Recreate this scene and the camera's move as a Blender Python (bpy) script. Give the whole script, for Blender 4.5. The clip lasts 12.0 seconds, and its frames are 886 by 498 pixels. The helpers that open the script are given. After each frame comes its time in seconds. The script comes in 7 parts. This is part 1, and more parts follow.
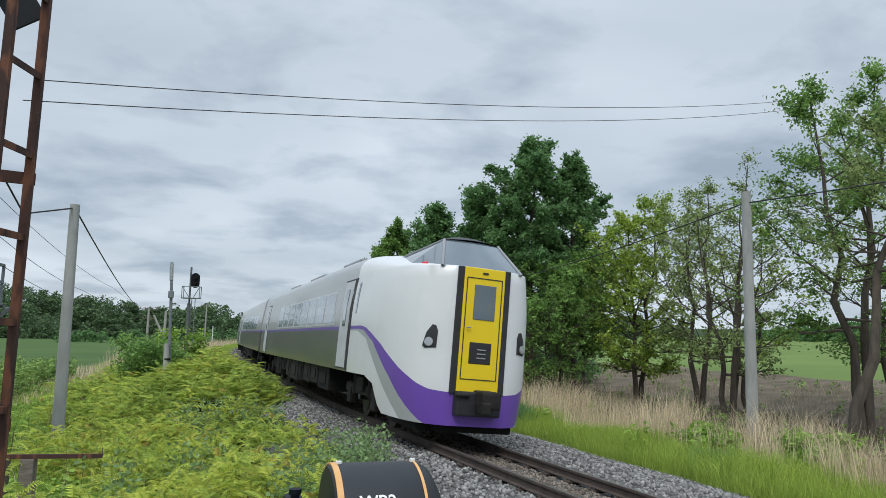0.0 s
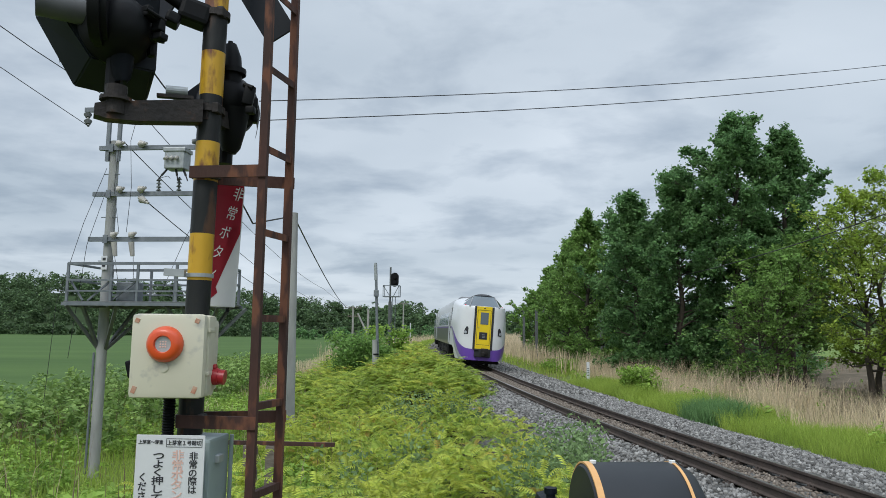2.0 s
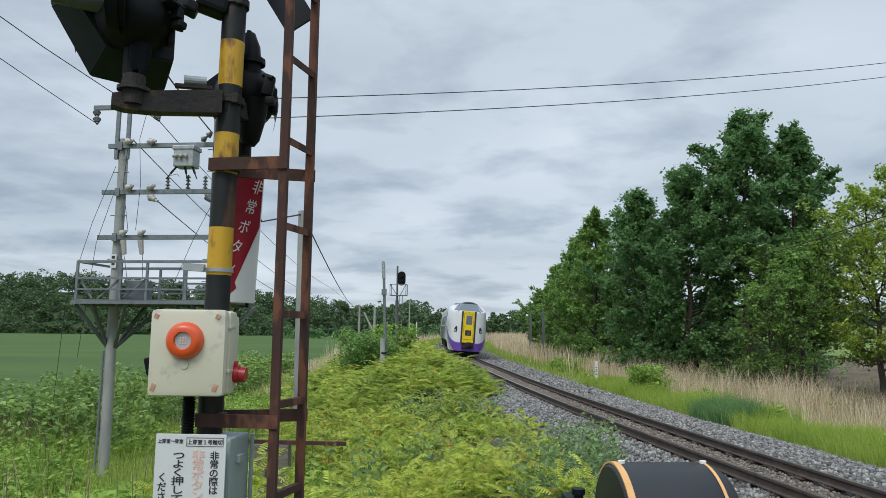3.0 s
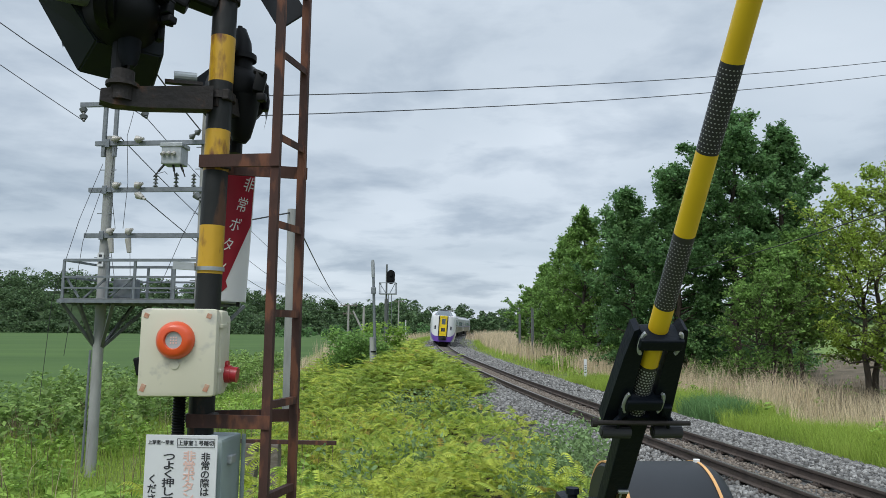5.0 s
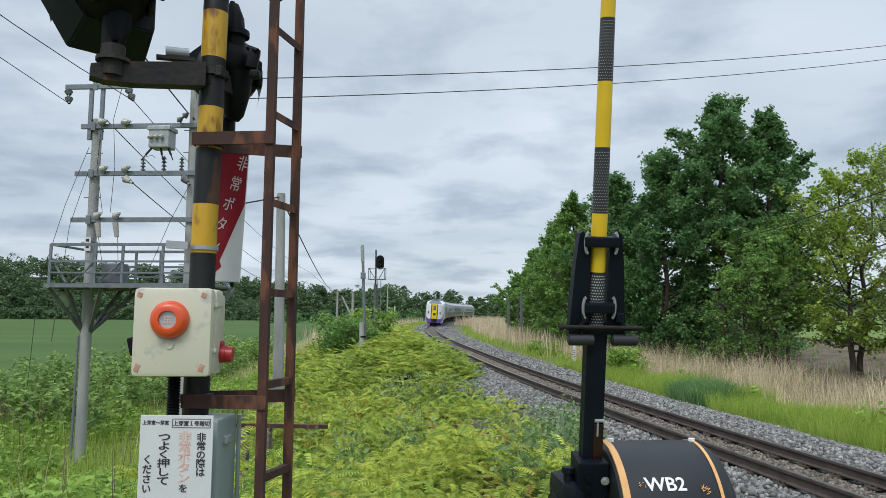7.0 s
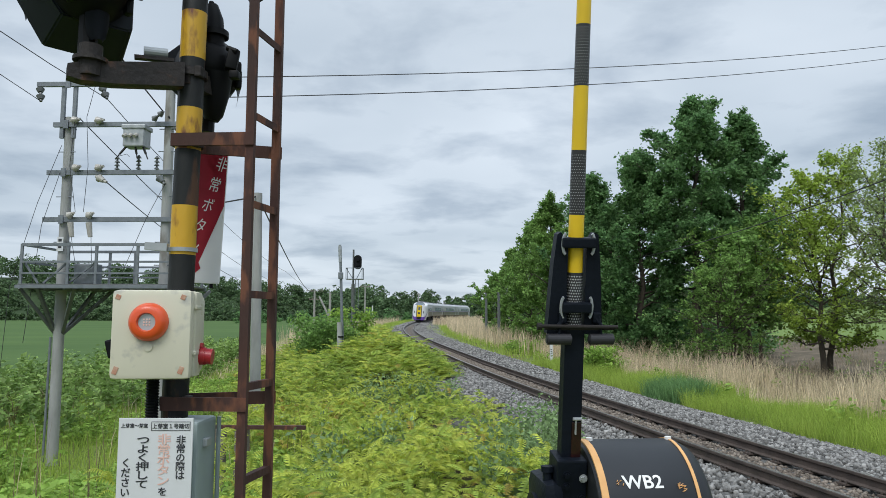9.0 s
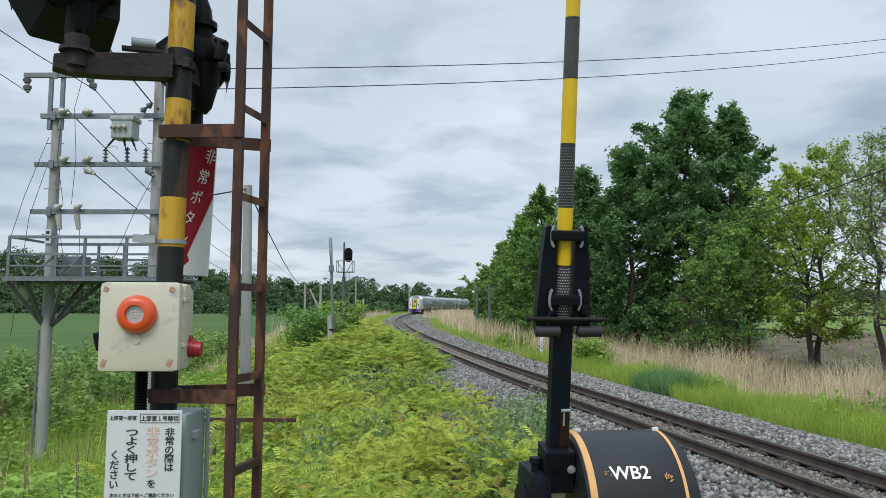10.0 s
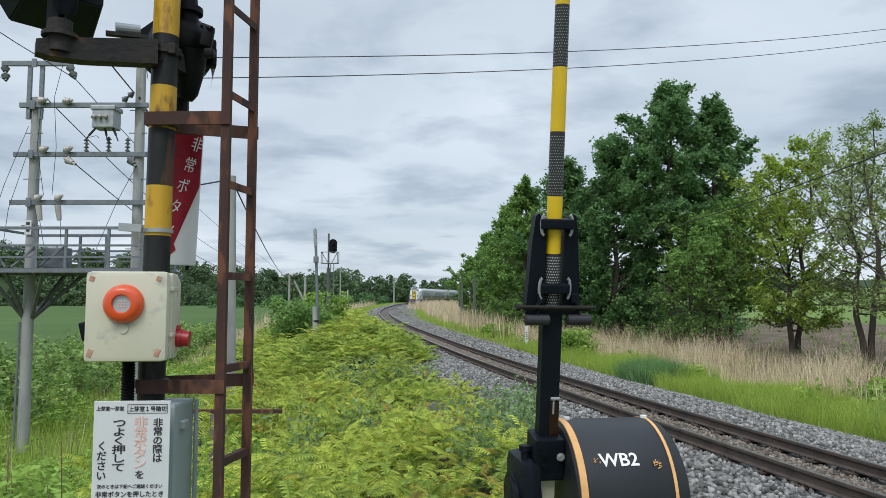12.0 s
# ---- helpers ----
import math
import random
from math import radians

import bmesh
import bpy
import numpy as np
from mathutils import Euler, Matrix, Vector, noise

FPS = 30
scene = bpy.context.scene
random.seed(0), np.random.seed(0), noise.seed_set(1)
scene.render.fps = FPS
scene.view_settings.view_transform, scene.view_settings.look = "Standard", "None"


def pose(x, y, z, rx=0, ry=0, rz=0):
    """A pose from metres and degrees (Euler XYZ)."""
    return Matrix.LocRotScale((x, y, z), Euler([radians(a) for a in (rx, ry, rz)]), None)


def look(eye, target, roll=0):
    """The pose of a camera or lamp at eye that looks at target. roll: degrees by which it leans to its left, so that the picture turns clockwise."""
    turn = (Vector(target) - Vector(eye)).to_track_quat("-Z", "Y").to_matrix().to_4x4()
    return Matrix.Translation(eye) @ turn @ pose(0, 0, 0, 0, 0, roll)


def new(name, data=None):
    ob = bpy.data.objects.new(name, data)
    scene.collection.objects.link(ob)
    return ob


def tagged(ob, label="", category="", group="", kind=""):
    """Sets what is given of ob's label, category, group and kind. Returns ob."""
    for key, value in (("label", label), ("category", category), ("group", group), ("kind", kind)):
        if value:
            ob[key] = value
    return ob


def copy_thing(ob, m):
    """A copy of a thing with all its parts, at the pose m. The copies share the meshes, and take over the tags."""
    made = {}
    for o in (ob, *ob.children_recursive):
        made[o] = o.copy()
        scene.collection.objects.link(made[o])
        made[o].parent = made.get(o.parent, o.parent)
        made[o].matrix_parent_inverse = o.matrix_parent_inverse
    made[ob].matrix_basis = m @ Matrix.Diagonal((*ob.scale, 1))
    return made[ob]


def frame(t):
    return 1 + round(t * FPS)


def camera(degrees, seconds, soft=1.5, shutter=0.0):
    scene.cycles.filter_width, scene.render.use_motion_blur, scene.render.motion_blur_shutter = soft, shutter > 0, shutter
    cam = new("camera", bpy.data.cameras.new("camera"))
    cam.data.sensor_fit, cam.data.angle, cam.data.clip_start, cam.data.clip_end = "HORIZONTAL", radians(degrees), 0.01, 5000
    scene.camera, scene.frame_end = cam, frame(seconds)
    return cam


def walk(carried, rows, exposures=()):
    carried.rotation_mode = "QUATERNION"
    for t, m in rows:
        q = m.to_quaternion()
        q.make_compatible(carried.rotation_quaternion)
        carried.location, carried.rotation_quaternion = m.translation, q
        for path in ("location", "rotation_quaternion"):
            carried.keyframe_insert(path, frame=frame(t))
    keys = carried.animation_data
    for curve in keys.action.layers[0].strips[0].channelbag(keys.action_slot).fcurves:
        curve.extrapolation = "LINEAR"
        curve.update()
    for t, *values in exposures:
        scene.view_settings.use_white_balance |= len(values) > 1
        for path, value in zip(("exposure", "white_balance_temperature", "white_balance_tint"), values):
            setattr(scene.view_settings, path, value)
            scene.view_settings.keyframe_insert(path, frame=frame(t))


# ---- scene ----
cam = camera(64.7, 12.0, soft=0.8)
PATH = [
    (0, (0.446, -0.312, 1.752), (0.79, 1.642, 2.013), 1.3),
    (0.1, (0.415, -0.31, 1.768), (0.612, 1.654, 2.058), 1.2),
    (0.2, (0.379, -0.303, 1.774), (0.478, 1.671, 2.082), 1.1),
    (0.3, (0.33, -0.27, 1.772), (0.365, 1.70, 2.10), 0.8),
    (0.5, (0.268, -0.2, 1.758), (0.241, 1.77, 2.102), 0.4),
    (1, (0.243, -0.176, 1.75), (0.154, 1.797, 2.064), 0.4),
    (1.5, (0.216, -0.135, 1.735), (0.066, 1.841, 2.0), 0.6),
    (2, (0.178, -0.132, 1.739), (-0.004, 1.846, 1.976), 0.6),
    (2.5, (0.135, -0.107, 1.741), (-0.063, 1.868, 1.988), 0.6),
    (3, (0.086, -0.053, 1.727), (-0.112, 1.923, 1.961), 0.6),
    (5, (0.064, -0.031, 1.729), (-0.103, 1.949, 1.959), 0.5),
    (5.5, (0.05, -0.027, 1.712), (-0.106, 1.954, 1.936), 0.5),
    (6, (0.037, -0.006, 1.7), (-0.098, 1.979, 1.897), 0.4),
    (6.5, (0.027, -0.004, 1.696), (-0.109, 1.983, 1.882), 0.4),
    (7, (0.029, -0.008, 1.704), (-0.106, 1.979, 1.894), 0.4),
    (9, (0.018, -0.025, 1.71), (-0.053, 1.964, 1.899), 0.2),
    (9.5, (0.024, -0.031, 1.71), (-0.03, 1.961, 1.888), 0.2),
    (10, (0.025, -0.031, 1.708), (-0.02, 1.961, 1.877), 0.2),
    (10.5, (0.025, -0.025, 1.705), (-0.012, 1.968, 1.865), 0.2),
    (11, (0.014, -0.024, 1.706), (-0.013, 1.97, 1.862), 0.1),
    (11.5, (0.008, -0.02, 1.701), (-0.007, 1.974, 1.85), 0.1),
    (12, (0.003, -0.02, 1.698), (0.002, 1.975, 1.842), 0.0),
]
walk(cam, [(t, look(eye, target, roll)) for t, eye, target, roll in PATH], [(0, -0.06), (2.5, -0.06), (6, 0.02), (12, 0.05)])

# ---------- world, sun ----------
TAU = 2 * math.pi
world = bpy.data.worlds.new("overcast_sky")
scene.world = world
world.use_nodes = True
wn, wl = world.node_tree.nodes, world.node_tree.links
wn.clear()


def wnode(kind, **props):
    n = wn.new(kind)
    for key, value in props.items():
        n.inputs[key].default_value = value
    return n


def wmath(op, a, b):
    n = wn.new("ShaderNodeMath")
    n.operation = op
    for k, v in enumerate((a, b)):
        if isinstance(v, (int, float)):
            n.inputs[k].default_value = v
        else:
            wl.new(v, n.inputs[k])
    return n.outputs[0]


sky = wn.new("ShaderNodeTexSky")
sky.sky_type = "NISHITA"
sky.sun_disc = False
sky.sun_elevation = radians(55)
sky.sun_rotation = radians(200)
tc = wn.new("ShaderNodeTexCoord")
sep = wn.new("ShaderNodeSeparateXYZ")
wl.new(tc.outputs["Generated"], sep.inputs[0])
high = wmath("ADD", wmath("MAXIMUM", sep.outputs[2], 0.0), 0.13)
flat = wn.new("ShaderNodeCombineXYZ")
wl.new(wmath("DIVIDE", sep.outputs[0], high), flat.inputs[0])
wl.new(wmath("DIVIDE", sep.outputs[1], high), flat.inputs[1])
n1 = wnode("ShaderNodeTexNoise", Scale=0.55, Detail=5.0, Roughness=0.45, Distortion=0.25)
n2 = wnode("ShaderNodeTexNoise", Scale=1.6, Detail=6.0, Roughness=0.55, Distortion=0.15)
for n in (n1, n2):
    wl.new(flat.outputs[0], n.inputs["Vector"])
r1 = wn.new("ShaderNodeValToRGB")
r1.color_ramp.elements[0].position, r1.color_ramp.elements[1].position = 0.36, 0.64
r1.color_ramp.elements[0].color = (0.425, 0.50, 0.58, 1)
r1.color_ramp.elements[1].color = (0.64, 0.712, 0.79, 1)
wl.new(n1.outputs[0], r1.inputs[0])
r2 = wn.new("ShaderNodeValToRGB")
r2.color_ramp.elements[0].position, r2.color_ramp.elements[1].position = 0.34, 0.52
r2.color_ramp.elements[0].color = (0.70, 0.735, 0.78, 1)
r2.color_ramp.elements[1].color = (1.03, 1.03, 1.03, 1)
wl.new(n2.outputs[0], r2.inputs[0])
mul = wn.new("ShaderNodeMix")
mul.data_type, mul.blend_type = "RGBA", "MULTIPLY"
mul.inputs["Factor"].default_value = 1.0
wl.new(r1.outputs[0], mul.inputs["A"])
wl.new(r2.outputs[0], mul.inputs["B"])
clouds = wnode("ShaderNodeBackground")
wl.new(mul.outputs["Result"], clouds.inputs[0])
# an overcast sky is brightest overhead
over = wn.new("ShaderNodeMapRange")
over.interpolation_type = "SMOOTHSTEP"
over.inputs["From Min"].default_value, over.inputs["From Max"].default_value = 0.40, 0.95
over.inputs["To Min"].default_value, over.inputs["To Max"].default_value = 1.17, 3.0
wl.new(sep.outputs[2], over.inputs["Value"])
wl.new(over.outputs[0], clouds.inputs["Strength"])
clear = wnode("ShaderNodeBackground", Strength=0.1)
wl.new(sky.outputs[0], clear.inputs[0])
blend = wn.new("ShaderNodeMixShader")
blend.inputs[0].default_value = 0.9
wl.new(clear.outputs[0], blend.inputs[1])
wl.new(clouds.outputs[0], blend.inputs[2])
wout = wn.new("ShaderNodeOutputWorld")
wl.new(blend.outputs[0], wout.inputs[0])

sun = new("sun", bpy.data.lights.new("sun", "SUN"))
sun.data.energy, sun.data.angle, sun.data.color = 1.5, radians(25), (1.0, 0.97, 0.92)
sun.matrix_world = look((-15, -30, 52), (0, 12, 0))


# ---------- materials ----------
def material(name, base, dark=None, rough=0.7, metal=0.0, scale=6.0, bump=0.0, bump_scale=40.0, vary=0.0,
             detail=5.0, spots=None, spot_scale=3.0, spot_at=0.62, trans=0.0, island=False, coat=0.0, stretch=None, spec=0.5):
    m = bpy.data.materials.new(name)
    m.use_nodes = True
    nt = m.node_tree
    nodes, links = nt.nodes, nt.links
    bsdf = nodes["Principled BSDF"]
    bsdf.inputs["Roughness"].default_value = rough
    bsdf.inputs["Metallic"].default_value = metal
    bsdf.inputs["Coat Weight"].default_value = coat
    bsdf.inputs["Specular IOR Level"].default_value = spec
    co = nodes.new("ShaderNodeTexCoord").outputs["Object"]
    if stretch:
        mp = nodes.new("ShaderNodeMapping")
        mp.inputs["Scale"].default_value = stretch
        links.new(co, mp.inputs[0])
        co = mp.outputs[0]
    tex = nodes.new("ShaderNodeTexNoise")
    tex.inputs["Scale"].default_value, tex.inputs["Detail"].default_value = scale, detail
    links.new(co, tex.inputs["Vector"])
    ramp = nodes.new("ShaderNodeValToRGB")
    ramp.color_ramp.elements[0].position, ramp.color_ramp.elements[1].position = 0.3, 0.7
    dark = dark or tuple(c * 0.7 for c in base)
    ramp.color_ramp.elements[0].color = (*dark, 1)
    ramp.color_ramp.elements[1].color = (*base, 1)
    links.new(tex.outputs[0], ramp.inputs[0])
    col = ramp.outputs[0]
    if spots:
        t2 = nodes.new("ShaderNodeTexNoise")
        t2.inputs["Scale"].default_value, t2.inputs["Detail"].default_value = spot_scale, 8.0
        links.new(co, t2.inputs["Vector"])
        rr = nodes.new("ShaderNodeValToRGB")
        rr.color_ramp.elements[0].position, rr.color_ramp.elements[1].position = spot_at - 0.04, spot_at + 0.05
        links.new(t2.outputs[0], rr.inputs[0])
        mx = nodes.new("ShaderNodeMix")
        mx.data_type = "RGBA"
        links.new(rr.outputs[0], mx.inputs["Factor"])
        links.new(col, mx.inputs["A"])
        mx.inputs["B"].default_value = (*spots, 1)
        col = mx.outputs["Result"]
    if vary:
        hsv = nodes.new("ShaderNodeHueSaturation")
        src = nodes.new("ShaderNodeNewGeometry").outputs["Random Per Island"] if island else nodes.new("ShaderNodeObjectInfo").outputs["Random"]
        mr = nodes.new("ShaderNodeMapRange")
        mr.inputs["To Min"].default_value, mr.inputs["To Max"].default_value = 1 - vary, 1 + vary
        links.new(src, mr.inputs["Value"])
        links.new(mr.outputs[0], hsv.inputs["Value"])
        links.new(col, hsv.inputs["Color"])
        col = hsv.outputs[0]
    links.new(col, bsdf.inputs["Base Color"])
    if bump:
        bt = nodes.new("ShaderNodeTexNoise")
        bt.inputs["Scale"].default_value, bt.inputs["Detail"].default_value = bump_scale, 4.0
        links.new(co, bt.inputs["Vector"])
        bn = nodes.new("ShaderNodeBump")
        bn.inputs["Strength"].default_value, bn.inputs["Distance"].default_value = bump, 0.02
        links.new(bt.outputs[0], bn.inputs["Height"])
        links.new(bn.outputs[0], bsdf.inputs["Normal"])
    if trans:
        tr = nodes.new("ShaderNodeBsdfTranslucent")
        links.new(col, tr.inputs["Color"])
        mixs = nodes.new("ShaderNodeMixShader")
        mixs.inputs[0].default_value = trans
        links.new(bsdf.outputs[0], mixs.inputs[1])
        links.new(tr.outputs[0], mixs.inputs[2])
        links.new(mixs.outputs[0], nodes["Material Output"].inputs[0])
    return m


M_grass_ground = material("grass_ground", (0.19, 0.24, 0.06), (0.10, 0.14, 0.035), 0.95, scale=1.3, spots=(0.17, 0.13, 0.07), spot_scale=0.7, spot_at=0.60, bump=0.6, spec=0.15)
M_crop = material("crop_field", (0.078, 0.132, 0.036), (0.052, 0.097, 0.027), 0.95, scale=0.12, stretch=(0.25, 1, 1), bump=0.5, bump_scale=6.0, spec=0.15)
M_pasture = material("pasture", (0.150, 0.215, 0.060), (0.115, 0.170, 0.046), 0.95, scale=0.08, bump=0.4, bump_scale=5.0, spec=0.15)
M_soil = material("bare_soil", (0.17, 0.135, 0.10), (0.09, 0.075, 0.05), 0.95, scale=0.9, bump=0.8, bump_scale=12.0, spec=0.15)
# leaf litter, its colour also deepened for the shade below ferns and trees
M_litter = material("shaded_leaf_litter", (0.075, 0.06, 0.035), (0.035, 0.035, 0.018), 0.95, scale=4, bump=0.8, bump_scale=14.0, spec=0.1)
M_forest_floor = material("dark_green_forest_floor", (0.050, 0.078, 0.034), (0.032, 0.052, 0.024), 0.95, scale=0.2, bump=0.6, bump_scale=2.0, spec=0.1)
M_asphalt = material("asphalt", (0.06, 0.06, 0.06), (0.04, 0.04, 0.04), 0.9, scale=5, bump=0.5, bump_scale=120)
M_ballast = material("ballast_bed", (0.17, 0.167, 0.16), (0.06, 0.058, 0.055), 0.95, scale=14, bump=1.0, bump_scale=30, spec=0.15)
M_stone = material("ballast_stone", (0.275, 0.268, 0.255), (0.125, 0.121, 0.115), 0.9, scale=9, vary=0.6, island=True, bump=0.4, bump_scale=60, spec=0.15)
M_stone_brown = material("ballast_stone_stained", (0.25, 0.215, 0.18), (0.13, 0.105, 0.085), 0.9, scale=9, vary=0.4, island=True, bump=0.4, bump_scale=60, spec=0.15)
M_sleeper = material("weathered_sleeper", (0.17, 0.13, 0.10), (0.08, 0.06, 0.045), 0.9, scale=8, vary=0.25, bump=0.6, stretch=(1, 8, 8))
M_rail_side = material("rusty_rail", (0.088, 0.066, 0.054), (0.048, 0.036, 0.031), 0.85, scale=5, bump=0.3)
M_rail_top = material("polished_rail_head", (0.33, 0.31, 0.30), (0.24, 0.22, 0.21), 0.35, metal=0.9, scale=3)


# ---------- small mesh helpers ----------
def part(name, bm, mat, parent=None, label="", smooth=False):
    me = bpy.data.meshes.new(name)
    bm.normal_update()
    bm.to_mesh(me)
    bm.free()
    for m in (mat if isinstance(mat, (list, tuple)) else [mat]):
        me.materials.append(m)
    if smooth:
        me.shade_smooth()
        me.set_sharp_from_angle(angle=radians(40))
    ob = new(name, me)
    ob.parent = parent
    if label:
        ob["label"] = label
    return ob


def empty(name, m=None):
    ob = new(name)
    ob.empty_display_size = 0.1
    if m is not None:
        ob.matrix_basis = m
    return ob


def box(bm, size, m=None, bevel=0.0, mat=0):
    made = bmesh.ops.create_cube(bm, size=1.0, matrix=(m or Matrix()) @ Matrix.Diagonal((*size, 1)))
    faces = {f for v in made["verts"] for f in v.link_faces}
    if bevel:
        res = bmesh.ops.bevel(bm, geom=list({e for f in faces for e in f.edges}), offset=bevel, segments=2, affect="EDGES", profile=0.6)
        faces = set(res["faces"]) | {f for f in faces if f.is_valid}
    for f in faces:
        f.material_index = mat
    return faces


def rod(bm, a, b, r, r2=None, seg=10, mat=0):
    a, b = Vector(a), Vector(b)
    d = b - a
    m = Matrix.Translation((a + b) / 2) @ d.to_track_quat("Z", "Y").to_matrix().to_4x4()
    made = bmesh.ops.create_cone(bm, cap_ends=True, segments=seg, radius1=r, radius2=r if r2 is None else r2, depth=d.length, matrix=m)
    for f in {f for v in made["verts"] for f in v.link_faces}:
        f.material_index = mat


def bar(bm, a, b, w, h, mat=0):
    a, b = Vector(a), Vector(b)
    d = b - a
    m = Matrix.Translation((a + b) / 2) @ d.to_track_quat("Y", "Z").to_matrix().to_4x4()
    return box(bm, (w, d.length, h), m, mat=mat)


def limb(bm, pts, r0, r1, seg=7):
    """A tapered, bent branch."""
    rings = []
    n = len(pts)
    side = None
    for k, p in enumerate(pts):
        d = (pts[min(k + 1, n - 1)] - pts[max(k - 1, 0)]).normalized()
        if side is None:
            side = d.orthogonal()
        side = (side - d * side.dot(d)).normalized()
        other = d.cross(side)
        r = r0 + (r1 - r0) * k / (n - 1)
        rings.append([bm.verts.new(p + side * (r * math.cos(TAU * j / seg)) + other * (r * math.sin(TAU * j / seg))) for j in range(seg)])
    for a, b in zip(rings, rings[1:]):
        for j in range(seg):
            bm.faces.new((a[j], a[(j + 1) % seg], b[(j + 1) % seg], b[j]))
    bm.faces.new(rings[-1])


def soup(name, verts, size, mat, parent=None):
    """One mesh out of equal polygons: verts is an array (count * size, 3)."""
    verts = np.asarray(verts, np.float32).reshape(-1, 3)
    n = len(verts) // size
    me = bpy.data.meshes.new(name)
    me.vertices.add(len(verts))
    me.vertices.foreach_set("co", verts.ravel())
    me.loops.add(len(verts))
    me.loops.foreach_set("vertex_index", np.arange(len(verts), dtype=np.int32))
    me.polygons.add(n)
    me.polygons.foreach_set("loop_start", np.arange(0, len(verts), size, dtype=np.int32))
    me.polygons.foreach_set("loop_total", np.full(n, size, np.int32))
    me.update(calc_edges=True)
    me.materials.append(mat)
    ob = new(name, me)
    ob.parent = parent
    return ob


def soup_faces(name, verts, faces, mat, parent=None):
    """One mesh out of alike pieces: verts (count, v, 3), faces one piece's polygons, all of the same size."""
    verts = np.asarray(verts, np.float32)
    count, per = verts.shape[:2]
    faces = np.asarray(faces, np.int32)
    idx = (faces[None] + (np.arange(count, dtype=np.int32) * per)[:, None, None]).reshape(-1)
    size = faces.shape[1]
    me = bpy.data.meshes.new(name)
    me.vertices.add(count * per)
    me.vertices.foreach_set("co", verts.ravel())
    me.loops.add(len(idx))
    me.loops.foreach_set("vertex_index", idx)
    n = len(idx) // size
    me.polygons.add(n)
    me.polygons.foreach_set("loop_start", np.arange(0, len(idx), size, dtype=np.int32))
    me.polygons.foreach_set("loop_total", np.full(n, size, np.int32))
    me.update(calc_edges=True)
    me.materials.append(mat)
    ob = new(name, me)
    ob.parent = parent
    return ob


# ---------- the track's line ----------
LINE = [(-60, 20.3), (-30, 13.0), (0, 5.75), (6.7, 4.15), (18.6, 1.63), (29, -0.1), (45, -2.7), (61, -4.8), (77, -6.5), (89, -7.4),
        (101, -8.1), (124, -8.9), (141, -9.1), (158, -8.6), (172, -7.5), (200, -3.6), (250, 6.5), (330, 28.0), (450, 70.0)]
_ly = np.array([p[0] for p in LINE], float)
_lx = np.array([p[1] for p in LINE], float)


def _smooth_line():
    ys = np.arange(-60.0, 450.0, 0.5)
    xs = np.interp(ys, _ly, _lx)
    k = np.hanning(33)
    k /= k.sum()
    for _ in range(2):
        pad = np.concatenate([xs[0] + (xs[1] - xs[0]) * np.arange(-16, 0), xs, xs[-1] + (xs[-1] - xs[-2]) * np.arange(1, 17)])
        xs = np.convolve(pad, k, "valid")
    return ys, xs


AY, AX = _smooth_line()
AS = np.concatenate([[0], np.cumsum(np.hypot(np.diff(AX), np.diff(AY)))])


def rail_z(y):
    return np.interp(y, [-60, 28, 77, 124, 160, 250, 450], [0, 0, 0.21, 0.50, 0.78, 1.2, 1.2])


def axis_x(y):
    return np.interp(y, AY, AX)


def on_line(s):
    """A point of the track's axis at rail height, s metres along it."""
    y = float(np.interp(s, AS, AY))
    return Vector((float(axis_x(y)), y, float(rail_z(y))))


def s_of(y):
    return float(np.interp(y, AY, AS))


def heading(s):
    d = on_line(s + 0.5) - on_line(s - 0.5)
    return d.normalized()


def lateral(x, y):
    """Metres to the side of the track's axis (right is positive)."""
    slope = (axis_x(y + 0.5) - axis_x(y - 0.5))
    return (x - axis_x(y)) / np.sqrt(1 + slope * slope)


def wave(x, y, f, k=0.0):
    return np.sin(x * f + 1.3 + k) * np.cos(y * f * 0.83 + 0.4 - k) + 0.5 * np.sin(x * f * 2.3 - y * f * 1.7 + k)


def ground_z(x, y):
    x, y = np.asarray(x, float), np.asarray(y, float)
    u = lateral(x, y)
    base = np.interp(u, [-60, -30, -14, -10, -6, -3.4, -2.4, 2.4, 3.8, 4.5, 6, 9, 19, 31, 60, 140, 400, 1200],
                     [-1.1, -1.1, -1.05, -0.95, -0.62, -0.45, -0.42, -0.5, -0.66, -0.56, -0.62, -0.85, -1.0, 0.25, 1.0, 4.0, 8.0, 10.0])
    near = np.clip((9 - np.hypot(x, y + 1)) / 5, 0, 1)
    road = np.clip((2.0 - np.abs(y + 1.2)) / 1.2, 0, 1) * (np.abs(u) > 1.6)
    base = np.maximum(base, -0.35 * (1 - near) + near * -0.12 - 10 * (near <= 0))
    base = base * (1 - road) - 0.06 * road
    far = np.clip(y / 160, 0, 1) * rail_z(y)
    rise = np.clip((y - 300) / 110, 0, 1)
    hill = rise * rise * (3 - 2 * rise) * np.interp(x, [-900, -420, -210, -150, -120, -87, -44, 5, 200, 900], [31, 28, 24.5, 14, 11, 9.5, 9.5, 9, 9, 9])
    return base + hill + far * np.exp(-np.abs(u) / 60) + 0.03 * wave(x, y, 0.9) * (np.abs(u) > 3.5) * (1 - road)


def stretch_lines(lo, hi, step, far, grow=1.16):
    out = list(np.arange(lo, hi + 1e-6, step))
    d, v = step, hi
    while v < far:
        d *= grow
        v += d
        out.append(v)
    d, v = step, lo
    while v > -far:
        d *= grow
        v -= d
        out.insert(0, v)
    return np.array(out)


